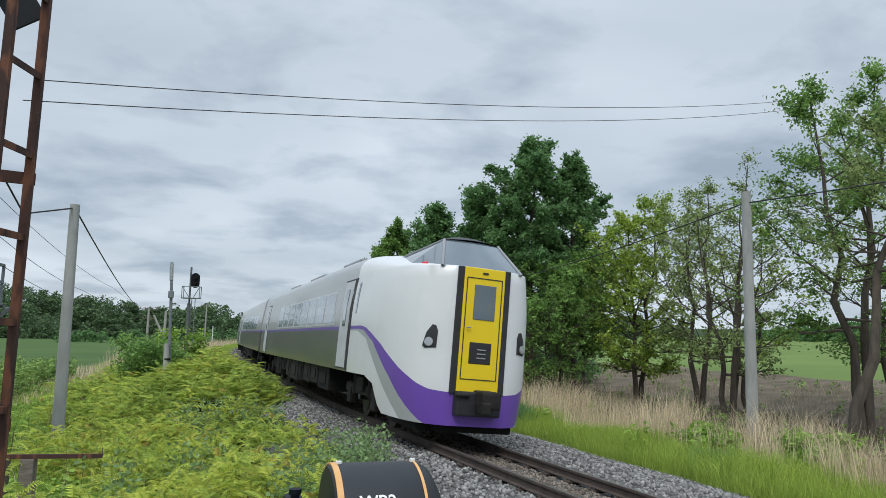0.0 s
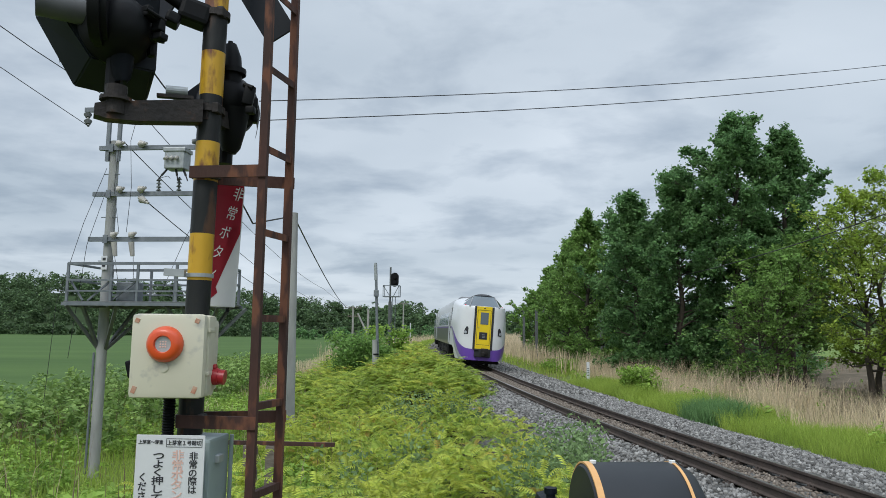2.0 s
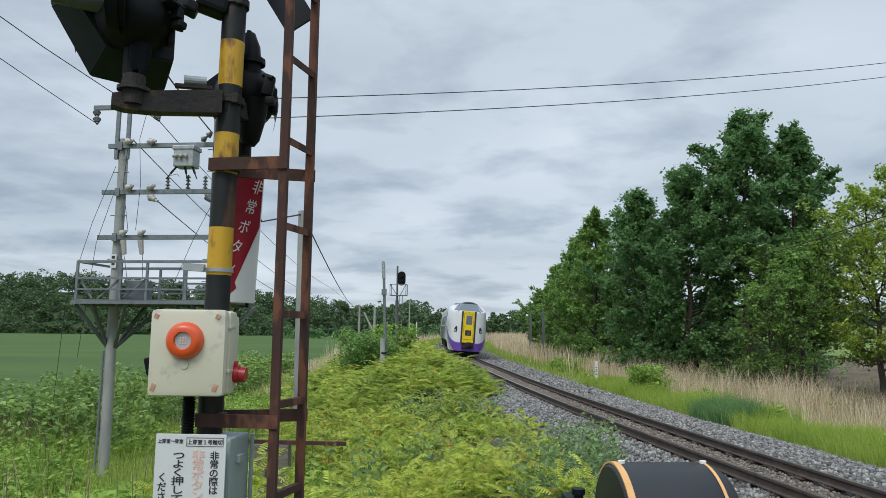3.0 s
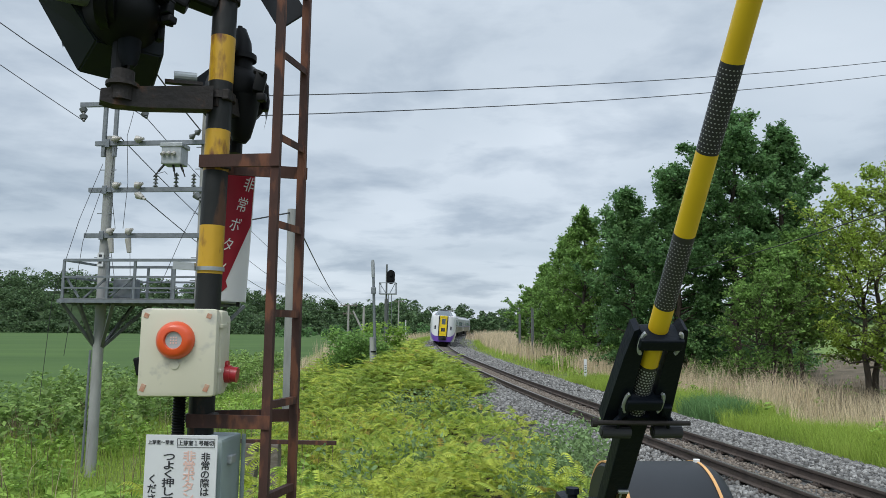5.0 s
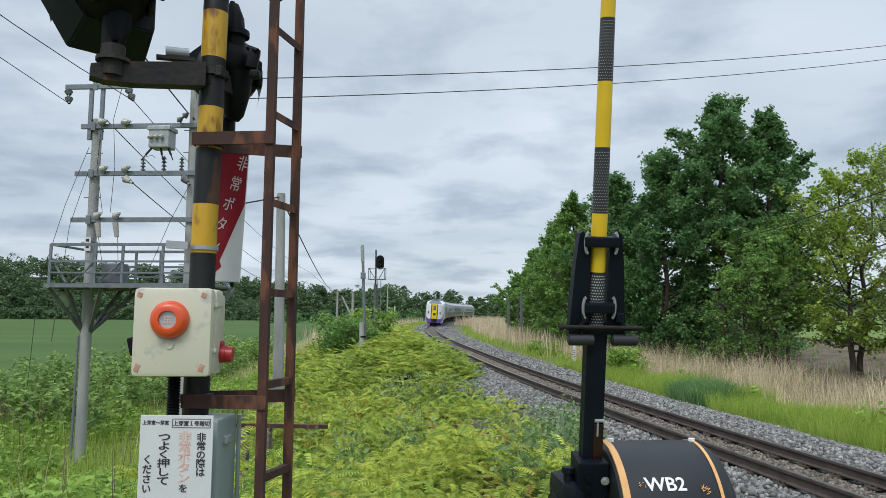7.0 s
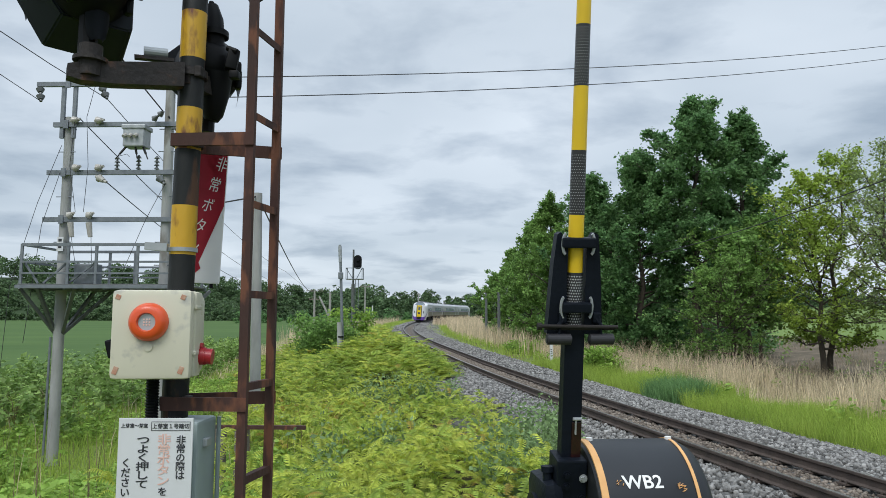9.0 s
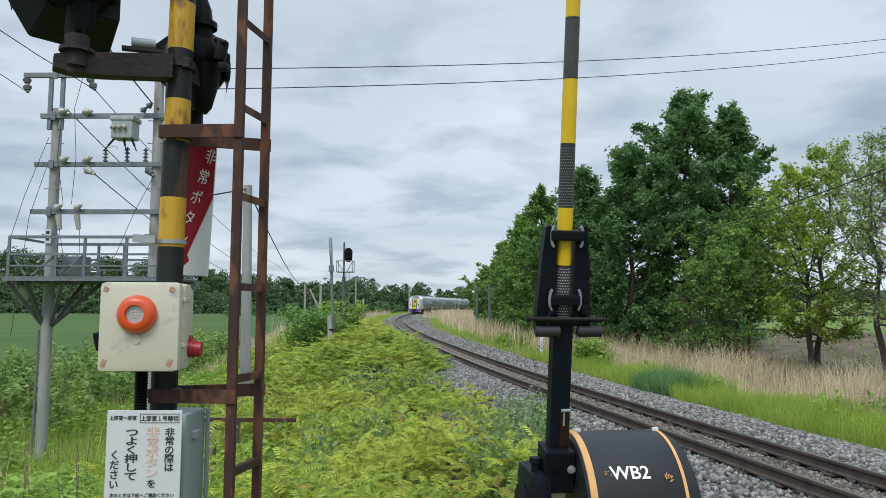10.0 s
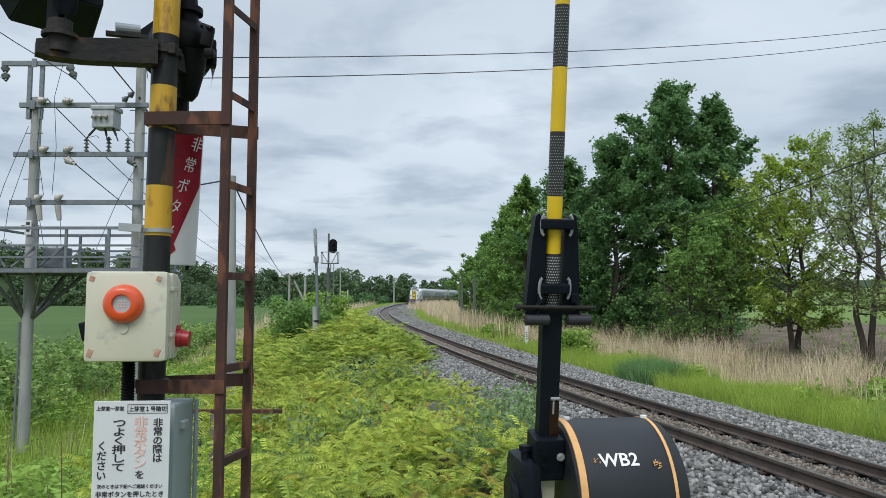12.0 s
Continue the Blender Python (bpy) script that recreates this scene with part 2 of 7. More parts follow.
def build_ground():
    gx, gy = stretch_lines(-24, 24, 0.6, 3500), stretch_lines(-8, 70, 0.8, 3500)
    X, Y = np.meshgrid(gx, gy)
    Z = ground_z(X, Y)
    verts = np.stack([X, Y, Z], -1).reshape(-1, 3)
    w, h = len(gx), len(gy)
    faces, mats = [], []
    for j in range(h - 1):
        for i in range(w - 1):
            faces.append((j * w + i, j * w + i + 1, (j + 1) * w + i + 1, (j + 1) * w + i))
    cx, cy = (X[:-1, :-1] + X[1:, 1:]) / 2, (Y[:-1, :-1] + Y[1:, 1:]) / 2
    u = lateral(cx, cy)
    kind = np.zeros(cx.shape, int)
    kind[cy > 302] = 6
    kind[(cy <= 302) & (u < -12.5 - 1.5 * np.sin(cy * 0.1)) & (cy > 6)] = 1
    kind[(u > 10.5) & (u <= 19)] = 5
    kind[(u > 19) & (u < 30)] = 3
    kind[(u >= 30) & (cy < 330)] = 2
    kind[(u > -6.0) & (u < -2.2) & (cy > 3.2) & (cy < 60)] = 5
    kind[(np.abs(cy + 1.2) < 2.0) & (np.abs(u) < 30)] = 4
    me = bpy.data.meshes.new("ground")
    me.from_pydata(verts.tolist(), [], faces)
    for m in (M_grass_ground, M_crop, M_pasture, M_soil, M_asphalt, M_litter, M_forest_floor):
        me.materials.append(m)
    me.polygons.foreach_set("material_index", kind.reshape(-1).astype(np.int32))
    me.shade_smooth()
    return tagged(new("ground", me), "grassy lineside ground with green crop fields beyond", "ground", kind="structure")


build_ground()


# ---------- track ----------
def sweep(section, s0, s1, step, mat_of=None):
    """A strip of the section (side, up) swept along the line."""
    bm = bmesh.new()
    rings = []
    n = max(2, int((s1 - s0) / step))
    for k in range(n + 1):
        s = s0 + (s1 - s0) * k / n
        p, d = on_line(s), heading(s)
        side = Vector((d.y, -d.x, 0)).normalized()
        rings.append([bm.verts.new(p + side * a + Vector((0, 0, b + float(cant(a))))) for a, b in section])
    m = len(section)
    for r0, r1 in zip(rings, rings[1:]):
        for i in range(m - 1):
            f = bm.faces.new((r0[i], r0[i + 1], r1[i + 1], r1[i]))
            if mat_of:
                f.material_index = mat_of(i)
    return bm


CANT = 0.066  # the outer rail of the curve stands higher


def cant(a):
    return -CANT * np.clip(a, -1.3, 1.3)


def build_track():
    track = empty("railway_track")
    tagged(track, "single rusty railway track on grey ballast curving away", "railway track", kind="structure")
    bed = [(-3.3, -0.62), (-2.35, -0.27), (-1.5, -0.19), (-0.9, -0.185), (0, -0.20), (0.9, -0.185), (1.7, -0.2), (2.7, -0.31), (4.4, -0.66)]
    part("ballast_bed", sweep(bed, s_of(-40), s_of(330), 2.0), M_ballast, track, "grey crushed stone bed")
    # foot, web and head of a rail, one closed outline
    half = [(0.061, -0.14), (0.061, -0.128), (0.012, -0.112), (0.009, -0.045), (0.033, -0.034), (0.033, -0.006), (0.026, 0.0)]
    outline = half + [(-a, b) for a, b in reversed(half)]
    for side in (-0.566, 0.566):
        section = [(a + side, b) for a, b in outline]
        part("rail", sweep(section, s_of(-40), s_of(330), 1.5, lambda i: 1 if i == 6 else 0), (M_rail_side, M_rail_top), track, "rusty steel rail with a worn bright head")
    return track


track = build_track()


# ---------- the train ----------
SPEED, GAIN, TAIL_AT, CAR, PITCH = 11.6, 0.16, 11.4, 21.7, 22.1
M_dark = material("underfloor_black", (0.016, 0.015, 0.014), (0.009, 0.009, 0.008), 0.8, scale=4, spec=0.2)
M_glass = material("tinted_train_glass", (0.10, 0.13, 0.15), (0.08, 0.10, 0.12), 0.06, scale=1.0, coat=1.0)
# pale blue base carries the sky that the side windows reflect
M_window = material("sky_pale_window_glass", (0.27, 0.32, 0.37), (0.21, 0.255, 0.30), 0.15, scale=0.8, coat=0.4)
M_yellow = material("train_yellow", (0.80, 0.58, 0.01), (0.76, 0.54, 0.01), 0.4, scale=1.5)
M_rubber = material("black_rubber", (0.025, 0.025, 0.03), (0.015, 0.015, 0.018), 0.6, scale=5)
M_roofgrey = material("roof_grey", (0.30, 0.31, 0.33), (0.22, 0.23, 0.25), 0.6, scale=2)


def livery(name):
    """White, purple and grey paint, laid out along the car's length and height (e: metres from the cab's end)."""
    m = bpy.data.materials.new(name)
    m.use_nodes = True
    nodes, links = m.node_tree.nodes, m.node_tree.links
    bsdf = nodes["Principled BSDF"]
    bsdf.inputs["Roughness"].default_value = 0.32
    bsdf.inputs["Coat Weight"].default_value = 0.25
    co = nodes.new("ShaderNodeTexCoord").outputs["Object"]
    xyz = nodes.new("ShaderNodeSeparateXYZ")
    links.new(co, xyz.inputs[0])

    def calc(op, a, b):
        n = nodes.new("ShaderNodeMath")
        n.operation = op
        for k, v in enumerate((a, b)):
            if isinstance(v, (int, float)):
                n.inputs[k].default_value = v
            else:
                links.new(v, n.inputs[k])
        return n.outputs[0]

    def curve(points):
        r = nodes.new("ShaderNodeFloatCurve")
        c = r.mapping.curves[0]
        c.points[0].location, c.points[1].location = points[0], points[-1]
        for p in points[1:-1]:
            c.points.new(*p)
        for p in c.points:
            p.handle_type = "VECTOR"
        r.mapping.update()
        links.new(e10, r.inputs["Value"])
        return calc("MULTIPLY", r.outputs[0], 4.0)

    def mix(f, a, b):
        n = nodes.new("ShaderNodeMix")
        n.data_type = "RGBA"
        links.new(f, n.inputs["Factor"])
        for v, key in ((a, "A"), (b, "B")):
            if isinstance(v, tuple):
                n.inputs[key].default_value = (*v, 1)
            else:
                links.new(v, n.inputs[key])
        return n.outputs["Result"]

    e, z = calc("ADD", xyz.outputs[1], CAR / 2), xyz.outputs[2]
    e10 = calc("DIVIDE", e, 10.0)
    white, purple, pale, olive, grey = (0.74, 0.75, 0.77), (0.16, 0.07, 0.42), (0.40, 0.42, 0.43), (0.115, 0.115, 0.10), (0.40, 0.41, 0.42)
    upper = curve([(0.0, 0.222), (0.012, 0.228), (0.05, 0.28), (0.15, 0.395), (0.215, 0.452), (0.25, 0.476), (0.285, 0.485), (1.0, 0.485)])
    lower = curve([(0.0, 0.0), (0.012, 0.0), (0.016, 0.08), (0.105, 0.26), (0.20, 0.41), (0.265, 0.463), (0.305, 0.468), (1.0, 0.468)])
    silver = curve([(0.0, 0.0), (0.055, 0.0), (0.06, 0.07), (0.155, 0.26), (0.24, 0.42), (0.305, 0.458), (0.335, 0.46), (1.0, 0.46)])
    cab = calc("LESS_THAN", e, 3.75)
    body_up = mix(cab, grey, white)
    col = mix(calc("LESS_THAN", z, upper), body_up, purple)
    col = mix(calc("LESS_THAN", z, lower), col, mix(cab, olive, pale))
    col = mix(calc("MULTIPLY", calc("LESS_THAN", z, silver), cab), col, white)
    dirt = nodes.new("ShaderNodeTexNoise")
    dirt.inputs["Scale"].default_value, dirt.inputs["Detail"].default_value = 1.5, 6.0
    links.new(co, dirt.inputs["Vector"])
    shade = nodes.new("ShaderNodeValToRGB")
    shade.color_ramp.elements[0].color, shade.color_ramp.elements[1].color = (0.86, 0.85, 0.83, 1), (1, 1, 1, 1)
    links.new(dirt.outputs[0], shade.inputs[0])
    mm = nodes.new("ShaderNodeMix")
    mm.data_type, mm.blend_type = "RGBA", "MULTIPLY"
    mm.inputs["Factor"].default_value = 1.0
    links.new(col, mm.inputs["A"])
    links.new(shade.outputs[0], mm.inputs["B"])
    links.new(mm.outputs["Result"], bsdf.inputs["Base Color"])
    return m


M_cab = livery("train_livery")


def plan_half(e):
    return float(np.interp(e, [0, 0.06, 0.13, 0.24, 0.42, 0.75, 1.3, 2.2, 3.2, 4.2], [0.57, 0.72, 0.84, 0.97, 1.09, 1.20, 1.29, 1.37, 1.41, 1.42]))


def top_z(e):
    return float(np.interp(e, [0, 0.3, 1.0, 1.8, 2.6, 4.0, 6.0, 30], [3.02, 3.06, 3.17, 3.33, 3.46, 3.60, 3.64, 3.64]))


def low_z(e):
    return float(np.interp(e, [0, 1.40, 1.6, 1.85, 2.3, 30], [0.34, 0.36, 0.50, 0.86, 0.98, 0.98]))


def ring(e, n_side=14, n_roof=16):
    """One cross-section as (x, z) from the low left round to the low right."""
    w, zt, zb = plan_half(e), top_z(e), low_z(e)
    zs = zb + (min(zt - 0.02, 3.0) - zb) * np.linspace(0, 1, n_side)
    rise, spread = float(np.interp(e, [0, 1.4, 3.2], [1.0, 0.95, 0.62])), float(np.interp(e, [0, 1.4, 3.2], [0.9, 0.85, 0.72]))
    def half(z):
        tuck = 0.10 * max(0.0, (1.15 - z) / 0.9) ** 1.5
        lean = 0.10 * max(0.0, (z - 2.1) / 1.0) ** 1.6
        return w - tuck - lean
    left = [(-half(z), z) for z in zs]
    wr, z0 = half(zs[-1]), zs[-1]
    roof = []
    for k in range(1, n_roof):
        a = math.pi * k / n_roof
        c, s = math.cos(a), math.sin(a)
        roof.append((-wr * math.copysign(abs(c) ** spread, c), z0 + (zt - z0) * s ** rise))
    return left + roof + [(-x, z) for x, z in reversed(left)]


def car_shell(cab):
    bm = bmesh.new()
    es = ([0, 0.02, 0.05, 0.1, 0.15, 0.25, 0.35, 0.5, 0.7, 0.95, 1.1, 1.25, 1.4, 1.5, 1.6, 1.7, 1.85, 2.0, 2.1, 2.2, 2.3, 2.5, 2.8, 3.2, 3.7, 4.1] if cab else []) + [4.4 if cab else 0.15]
    es += list(np.linspace(es[-1], CAR - 0.15, 14))[1:]
    rings = []
    for e in es:
        ee = e if cab else e + 6
        rings.append([bm.verts.new((x, e - CAR / 2, z)) for x, z in ring(ee)])
    for a, b in zip(rings, rings[1:]):
        for i in range(len(a) - 1):
            bm.faces.new((a[i], b[i], b[i + 1], a[i + 1]))
        bm.faces.new((a[-1], b[-1], b[0], a[0]))
    for r in (rings[0], rings[-1]):
        bm.faces.new(r)
    bmesh.ops.recalc_face_normals(bm, faces=bm.faces[:])
    return bm


def side_panel(bm, sx, e0, e1, z0, z1, out=0.012, mat=0):
    """A thin panel that lies on the car's side wall between two lengths and heights."""
    rows = []
    for z in np.linspace(z0, z1, 4):
        row = []
        for e in (e0, e1):
            pts = ring(e)[:14]
            zz, xx = [p[1] for p in pts], [-p[0] for p in pts]
            row.append((float(np.interp(z, zz, xx)), e - CAR / 2, z))
        rows.append(row)
    outer = [[bm.verts.new((sx * (x + out), y, z)) for x, y, z in row] for row in rows]
    inner = [[bm.verts.new((sx * (x - 0.01), y, z)) for x, y, z in row] for row in rows]
    for a, b in zip(outer, outer[1:]):
        bm.faces.new((a[0], a[1], b[1], b[0])).material_index = mat
    loop_o = [outer[0][0], outer[0][1]] + [r[1] for r in outer[1:]] + [r[0] for r in reversed(outer[1:])]
    loop_i = [inner[0][0], inner[0][1]] + [r[1] for r in inner[1:]] + [r[0] for r in reversed(inner[1:])]
    for k in range(len(loop_o)):
        j = (k + 1) % len(loop_o)
        bm.faces.new((loop_o[k], loop_i[k], loop_i[j], loop_o[j])).material_index = mat
    bmesh.ops.recalc_face_normals(bm, faces=bm.faces[:])


def add_windows(car, e0, count, pitch, width):
    for sx in (-1, 1):
        bm = bmesh.new()
        side_panel(bm, sx, e0 - 0.12, e0 + pitch * count + 0.02, 1.98, 2.80, 0.008)
        band = part("window_band", bm, M_doorgrey, car, "light grey window surround")
        for k in range(count):
            bm = bmesh.new()
            side_panel(bm, sx, e0 + k * pitch, e0 + k * pitch + width, 2.04, 2.74, 0.016)
            part("window", bm, M_window, band, "side window with the sky's reflection in its pale colour")


def add_door(car, e0):
    for sx in (-1, 1):
        bm = bmesh.new()
        side_panel(bm, sx, e0, e0 + 1.0, 1.02, 2.98, 0.007)
        seal = part("door_seal", bm, M_rubber, car, "black door seal")
        bm = bmesh.new()
        side_panel(bm, sx, e0 + 0.09, e0 + 0.93, 1.05, 2.94, 0.018)
        leaf = part("door", bm, M_doorgrey, seal, "light grey sliding door")
        bm = bmesh.new()
        side_panel(bm, sx, e0 + 0.36, e0 + 0.62, 1.95, 2.75, 0.026)
        part("door_window", bm, M_glass, seal)


M_doorgrey = material("door_grey", (0.55, 0.56, 0.58), (0.46, 0.47, 0.49), 0.4, scale=2)
M_steel_dark = material("bogie_steel", (0.030, 0.026, 0.024), (0.014, 0.013, 0.012), 0.75, scale=5, bump=0.3, spec=0.25)
M_wheel = material("wheel_steel", (0.06, 0.05, 0.045), (0.03, 0.026, 0.024), 0.5, metal=0.4, scale=5)
M_lamp_off = material("headlamp_glass", (0.45, 0.47, 0.5), (0.3, 0.32, 0.34), 0.1, scale=4, coat=1.0)
M_tail = bpy.data.materials.new("tail_light_red")
M_tail.use_nodes = True
M_tail.node_tree.nodes["Principled BSDF"].inputs["Base Color"].default_value = (0.5, 0.02, 0.03, 1)
M_tail.node_tree.nodes["Principled BSDF"].inputs["Emission Color"].default_value = (1.0, 0.05, 0.08, 1)
M_tail.node_tree.nodes["Principled BSDF"].inputs["Emission Strength"].default_value = 0.3


def add_bogies(car):
    for cy in (-7.2, 7.2):
        bm = bmesh.new()
        for sx in (-1, 1):
            box(bm, (0.14, 3.0, 0.2), pose(sx * 0.98, cy, 0.62), 0.03)
            box(bm, (0.2, 0.6, 0.3), pose(sx * 1.02, cy, 0.75), 0.04)
            for ax in (-1.05, 1.05):
                box(bm, (0.2, 0.34, 0.34), pose(sx * 0.98, cy + ax, 0.45), 0.05)
                rod(bm, (sx * 1.0, cy + ax * 0.62, 0.5), (sx * 1.0, cy + ax * 0.62, 0.95), 0.09)
        box(bm, (1.8, 0.5, 0.25), pose(0, cy, 0.62), 0.03)
        bogie = part("bogie", bm, M_steel_dark, car, "dark grimy bogie frame")
        for ax in (-1.05, 1.05):
            bm = bmesh.new()
            rod(bm, (-0.8, 0, 0), (0.8, 0, 0), 0.08)
            for sx in (-1, 1):
                rod(bm, (sx * 0.5, 0, 0), (sx * 0.63, 0, 0), 0.43, seg=28)
                rod(bm, (sx * 0.62, 0, 0), (sx * 0.64, 0, 0), 0.3, seg=20)
                box(bm, (0.02, 0.62, 0.1), pose(sx * 0.64, 0, 0))
            w = part("wheelset", bm, M_wheel, bogie, "steel wheelset")
            w.location = (0, cy + ax, 0.43)
            WHEELS.append(w)


def add_underfloor(car, seed):
    rnd = random.Random(seed)
    e = -4.9
    while e < 4.6:
        w = rnd.uniform(0.7, 1.7)
        h = rnd.uniform(0.4, 0.62)
        for sx in (-1, 1):
            bm = bmesh.new()
            box(bm, (0.55, w - 0.15, h), pose(sx * 1.02, e + w / 2, 0.98 - h / 2), 0.03)
            box(bm, (0.03, w * 0.5, h * 0.5), pose(sx * 1.31, e + w / 2, 0.98 - h / 2), 0.01)
            part("equipment_box", bm, M_dark if rnd.random() < 0.75 else M_steel_dark, car, "dark underfloor equipment case")
        e += w
    bm = bmesh.new()
    box(bm, (2.4, CAR - 1.0 if seed else CAR - 4.2, 0.08), pose(0, 0 if seed else 1.6, 1.0))
    part("underframe", bm, M_dark, car)


def add_roof_units(car):
    for cy, ln in ((-3.6, 2.2), (1.6, 2.6), (6.6, 2.4)):
        bm = bmesh.new()
        box(bm, (1.5, ln, 0.16), pose(0, cy, 3.67), 0.05)
        for k in range(4):
            box(bm, (1.2, 0.06, 0.02), pose(0, cy - ln / 3 + k * ln / 4.5, 3.755))
        part("roof_unit", bm, M_roofgrey, car, "grey roof ventilation unit")


WHEELS = []


def build_cab_car():
    car = empty("railcar")
    tagged(car, "white and purple diesel railcar with a yellow end door", "train", "cars of the train")
    part("body", car_shell(True), M_cab, car, "white body with a purple sweep and grey sides", smooth=True)
    # raised cab: sloping windscreen, two triangular side lights and a black cap
    y = -CAR / 2
    A, B, C, D = (0.75, 0.09, 2.99), (0.53, 0.72, 3.55), (0.82, 2.35, 3.335), (1.05, 1.0, 3.055)

    def at(p, sx):
        return Vector((p[0] * sx, p[1] + y, p[2]))

    bm = bmesh.new()
    n = 8
    rows = []
    for k in range(5):
        f = k / 4
        w = A[0] + (B[0] - A[0]) * f
        rows.append([bm.verts.new((w * s, y + A[1] + (B[1] - A[1]) * f - 0.10 * (1 - s * s) * (0.35 + 0.65 * f), A[2] + (B[2] - A[2]) * f)) for s in np.linspace(-1, 1, n + 1)])
    for p, q in zip(rows, rows[1:]):
        for i in range(n):
            bm.faces.new((p[i], p[i + 1], q[i + 1], q[i]))
    glass = part("windscreen", bm, M_glass, car, "tinted sloping windscreen", smooth=True)
    for sx in (-1, 1):
        bm = bmesh.new()
        v = [bm.verts.new(at(p, sx)) for p in (A, D, C, B)]
        mid = bm.verts.new(at((0.86, 0.9, 3.25), sx))
        for i in range(4):
            bm.faces.new((v[i], v[(i + 1) % 4], mid) if sx > 0 else (v[(i + 1) % 4], v[i], mid))
        part("side_light", bm, M_glass, car, "tinted triangular cab side window")
        bm = bmesh.new()
        rod(bm, at(A, sx), at(B, sx), 0.028, seg=8)
        rod(bm, at(B, sx), at(C, sx), 0.024, seg=8)
        part("windscreen_pillar", bm, M_roofgrey, glass)
        bm = bmesh.new()
        box(bm, (0.03, 0.16, 0.035), pose(sx * 0.93, y + 0.52, 3.055, 0, 0, sx * -16), 0.008)
        part("tail_lamp", bm, M_tail, car, "small red tail light behind the glass")
    bm = bmesh.new()
    loops = []
    for w, e, z, lift in ((0.53, 0.70, 3.55, 0.03), (0.54, 0.95, 3.55, 0.13), (0.62, 1.5, 3.46, 0.20), (0.78, 2.35, 3.33, 0.22), (0.62, 3.3, 3.42, 0.12)):
        loops.append([bm.verts.new((w * s, y + e - 0.10 * (1 - s * s) * (e < 0.8), z + lift * (1 - abs(s) ** 2.6))) for s in np.linspace(-1, 1, 9)])
    for k, (p, q) in enumerate(zip(loops, loops[1:])):
        for i in range(8):
            f = bm.faces.new((p[i], p[i + 1], q[i + 1], q[i]))
            f.material_index = 0 if k < 2 else 1
    part("roof_fairing", bm, (M_rubber, M_doorgrey), car, "black roof fairing over the windscreen", smooth=True)
    # yellow end door
    bm = bmesh.new()
    box(bm, (0.98, 0.06, 2.14), pose(0, y - 0.005, 1.94), 0.012)
    frame_ = part("gangway_frame", bm, M_rubber, car, "black rubber gangway seals")
    bm = bmesh.new()
    box(bm, (0.76, 0.07, 2.13), pose(0, y - 0.015, 1.945), 0.015)
    door = part("gangway_door", bm, M_yellow, car, "bright yellow gangway door")
    bm = bmesh.new()
    for a, b, w, h in ((0, 2.83, 0.65, 0.015), (0, 1.12, 0.65, 0.015)):
        box(bm, (w, 0.01, h), pose(a, y - 0.053, b))
    for a in (-0.325, 0.325):
        box(bm, (0.015, 0.01, 1.71), pose(a, y - 0.053, 1.975))
    part("door_groove", bm, M_rubber, door)
    bm = bmesh.new()
    box(bm, (0.40, 0.03, 0.60), pose(0.02, y - 0.045, 2.42), 0.012)
    part("door_window", bm, M_glass, door, "grey door window")
    bm = bmesh.new()
    box(bm, (0.40, 0.03, 0.36), pose(0.0, y - 0.045, 1.56), 0.012)
    panel = part("plate_recess", bm, M_rubber, door, "black recessed panel")
    bm = bmesh.new()
    for k in range(3):
        box(bm, (0.16, 0.012, 0.02), pose(0.02, y - 0.064, 1.48 + k * 0.07))
    part("panel_louvre", bm, M_roofgrey, panel)
    bm = bmesh.new()
    rod(bm, (-0.29, y - 0.09, 1.98), (-0.21, y - 0.09, 1.98), 0.012, seg=6)
    part("door_handle", bm, M_roofgrey, door)
    bm = bmesh.new()
    box(bm, (0.10, 0.02, 0.03), pose(0, y - 0.055, 2.92))
    part("door_catch", bm, M_rubber, door)
    # coupler
    bm = bmesh.new()
    box(bm, (0.80, 0.3, 0.40), pose(0.0, y - 0.02, 0.72), 0.03)
    pocket = part("coupler_pocket", bm, M_rubber, car, "black coupler opening")
    bm = bmesh.new()
    box(bm, (0.34, 0.55, 0.30), pose(0.1, y - 0.2, 0.80), 0.05)
    box(bm, (0.16, 0.3, 0.2), pose(0.0, y - 0.36, 0.68), 0.03)
    rod(bm, (-0.45, y - 0.2, 0.86), (-0.2, y - 0.2, 0.86), 0.03)
    part("coupler", bm, M_steel_dark, pocket, "dark steel automatic coupler")
    # headlamps on the cheeks
    for sx in (-1, 1):
        bm = bmesh.new()
        side_panel_cheek(bm, sx)
        lamp = part("headlamp_recess", bm, M_rubber, car, "dark teardrop headlamp recess")
        bm = bmesh.new()
        n = cheek_normal(sx, 0.145)
        c = cheek_point(sx, 0.145, 1.69)
        rod(bm, c - n * 0.02, c + n * 0.03, 0.075, seg=16)
        rod(bm, c + n * 0.03, c + n * 0.035, 0.05, seg=16)
        part("headlamp", bm, M_lamp_off, lamp)
    bm = bmesh.new()
    box(bm, (1.8, 1.7, 0.16), pose(0, y + 1.25, 0.27), 0.04)
    box(bm, (1.25, 0.4, 0.14), pose(0, y + 0.42, 0.28), 0.04)
    part("snow_plough", bm, M_dark, car, "black plough under the nose")
    for sx in (-1, 1):
        bm = bmesh.new()
        side_panel(bm, sx, 3.30, 3.42, 2.2, 2.85, 0.012)
        part("cab_window", bm, M_glass, car)
        bm = bmesh.new()
        side_panel(bm, sx, 3.70, 3.80, 1.0, 2.98, 0.014)
        part("door_post", bm, M_rubber, car, "black vertical joint beside the door")
    add_door(car, 3.84)
    add_windows(car, 5.6, 8, 1.30, 1.04)
    add_door(car, 19.2)
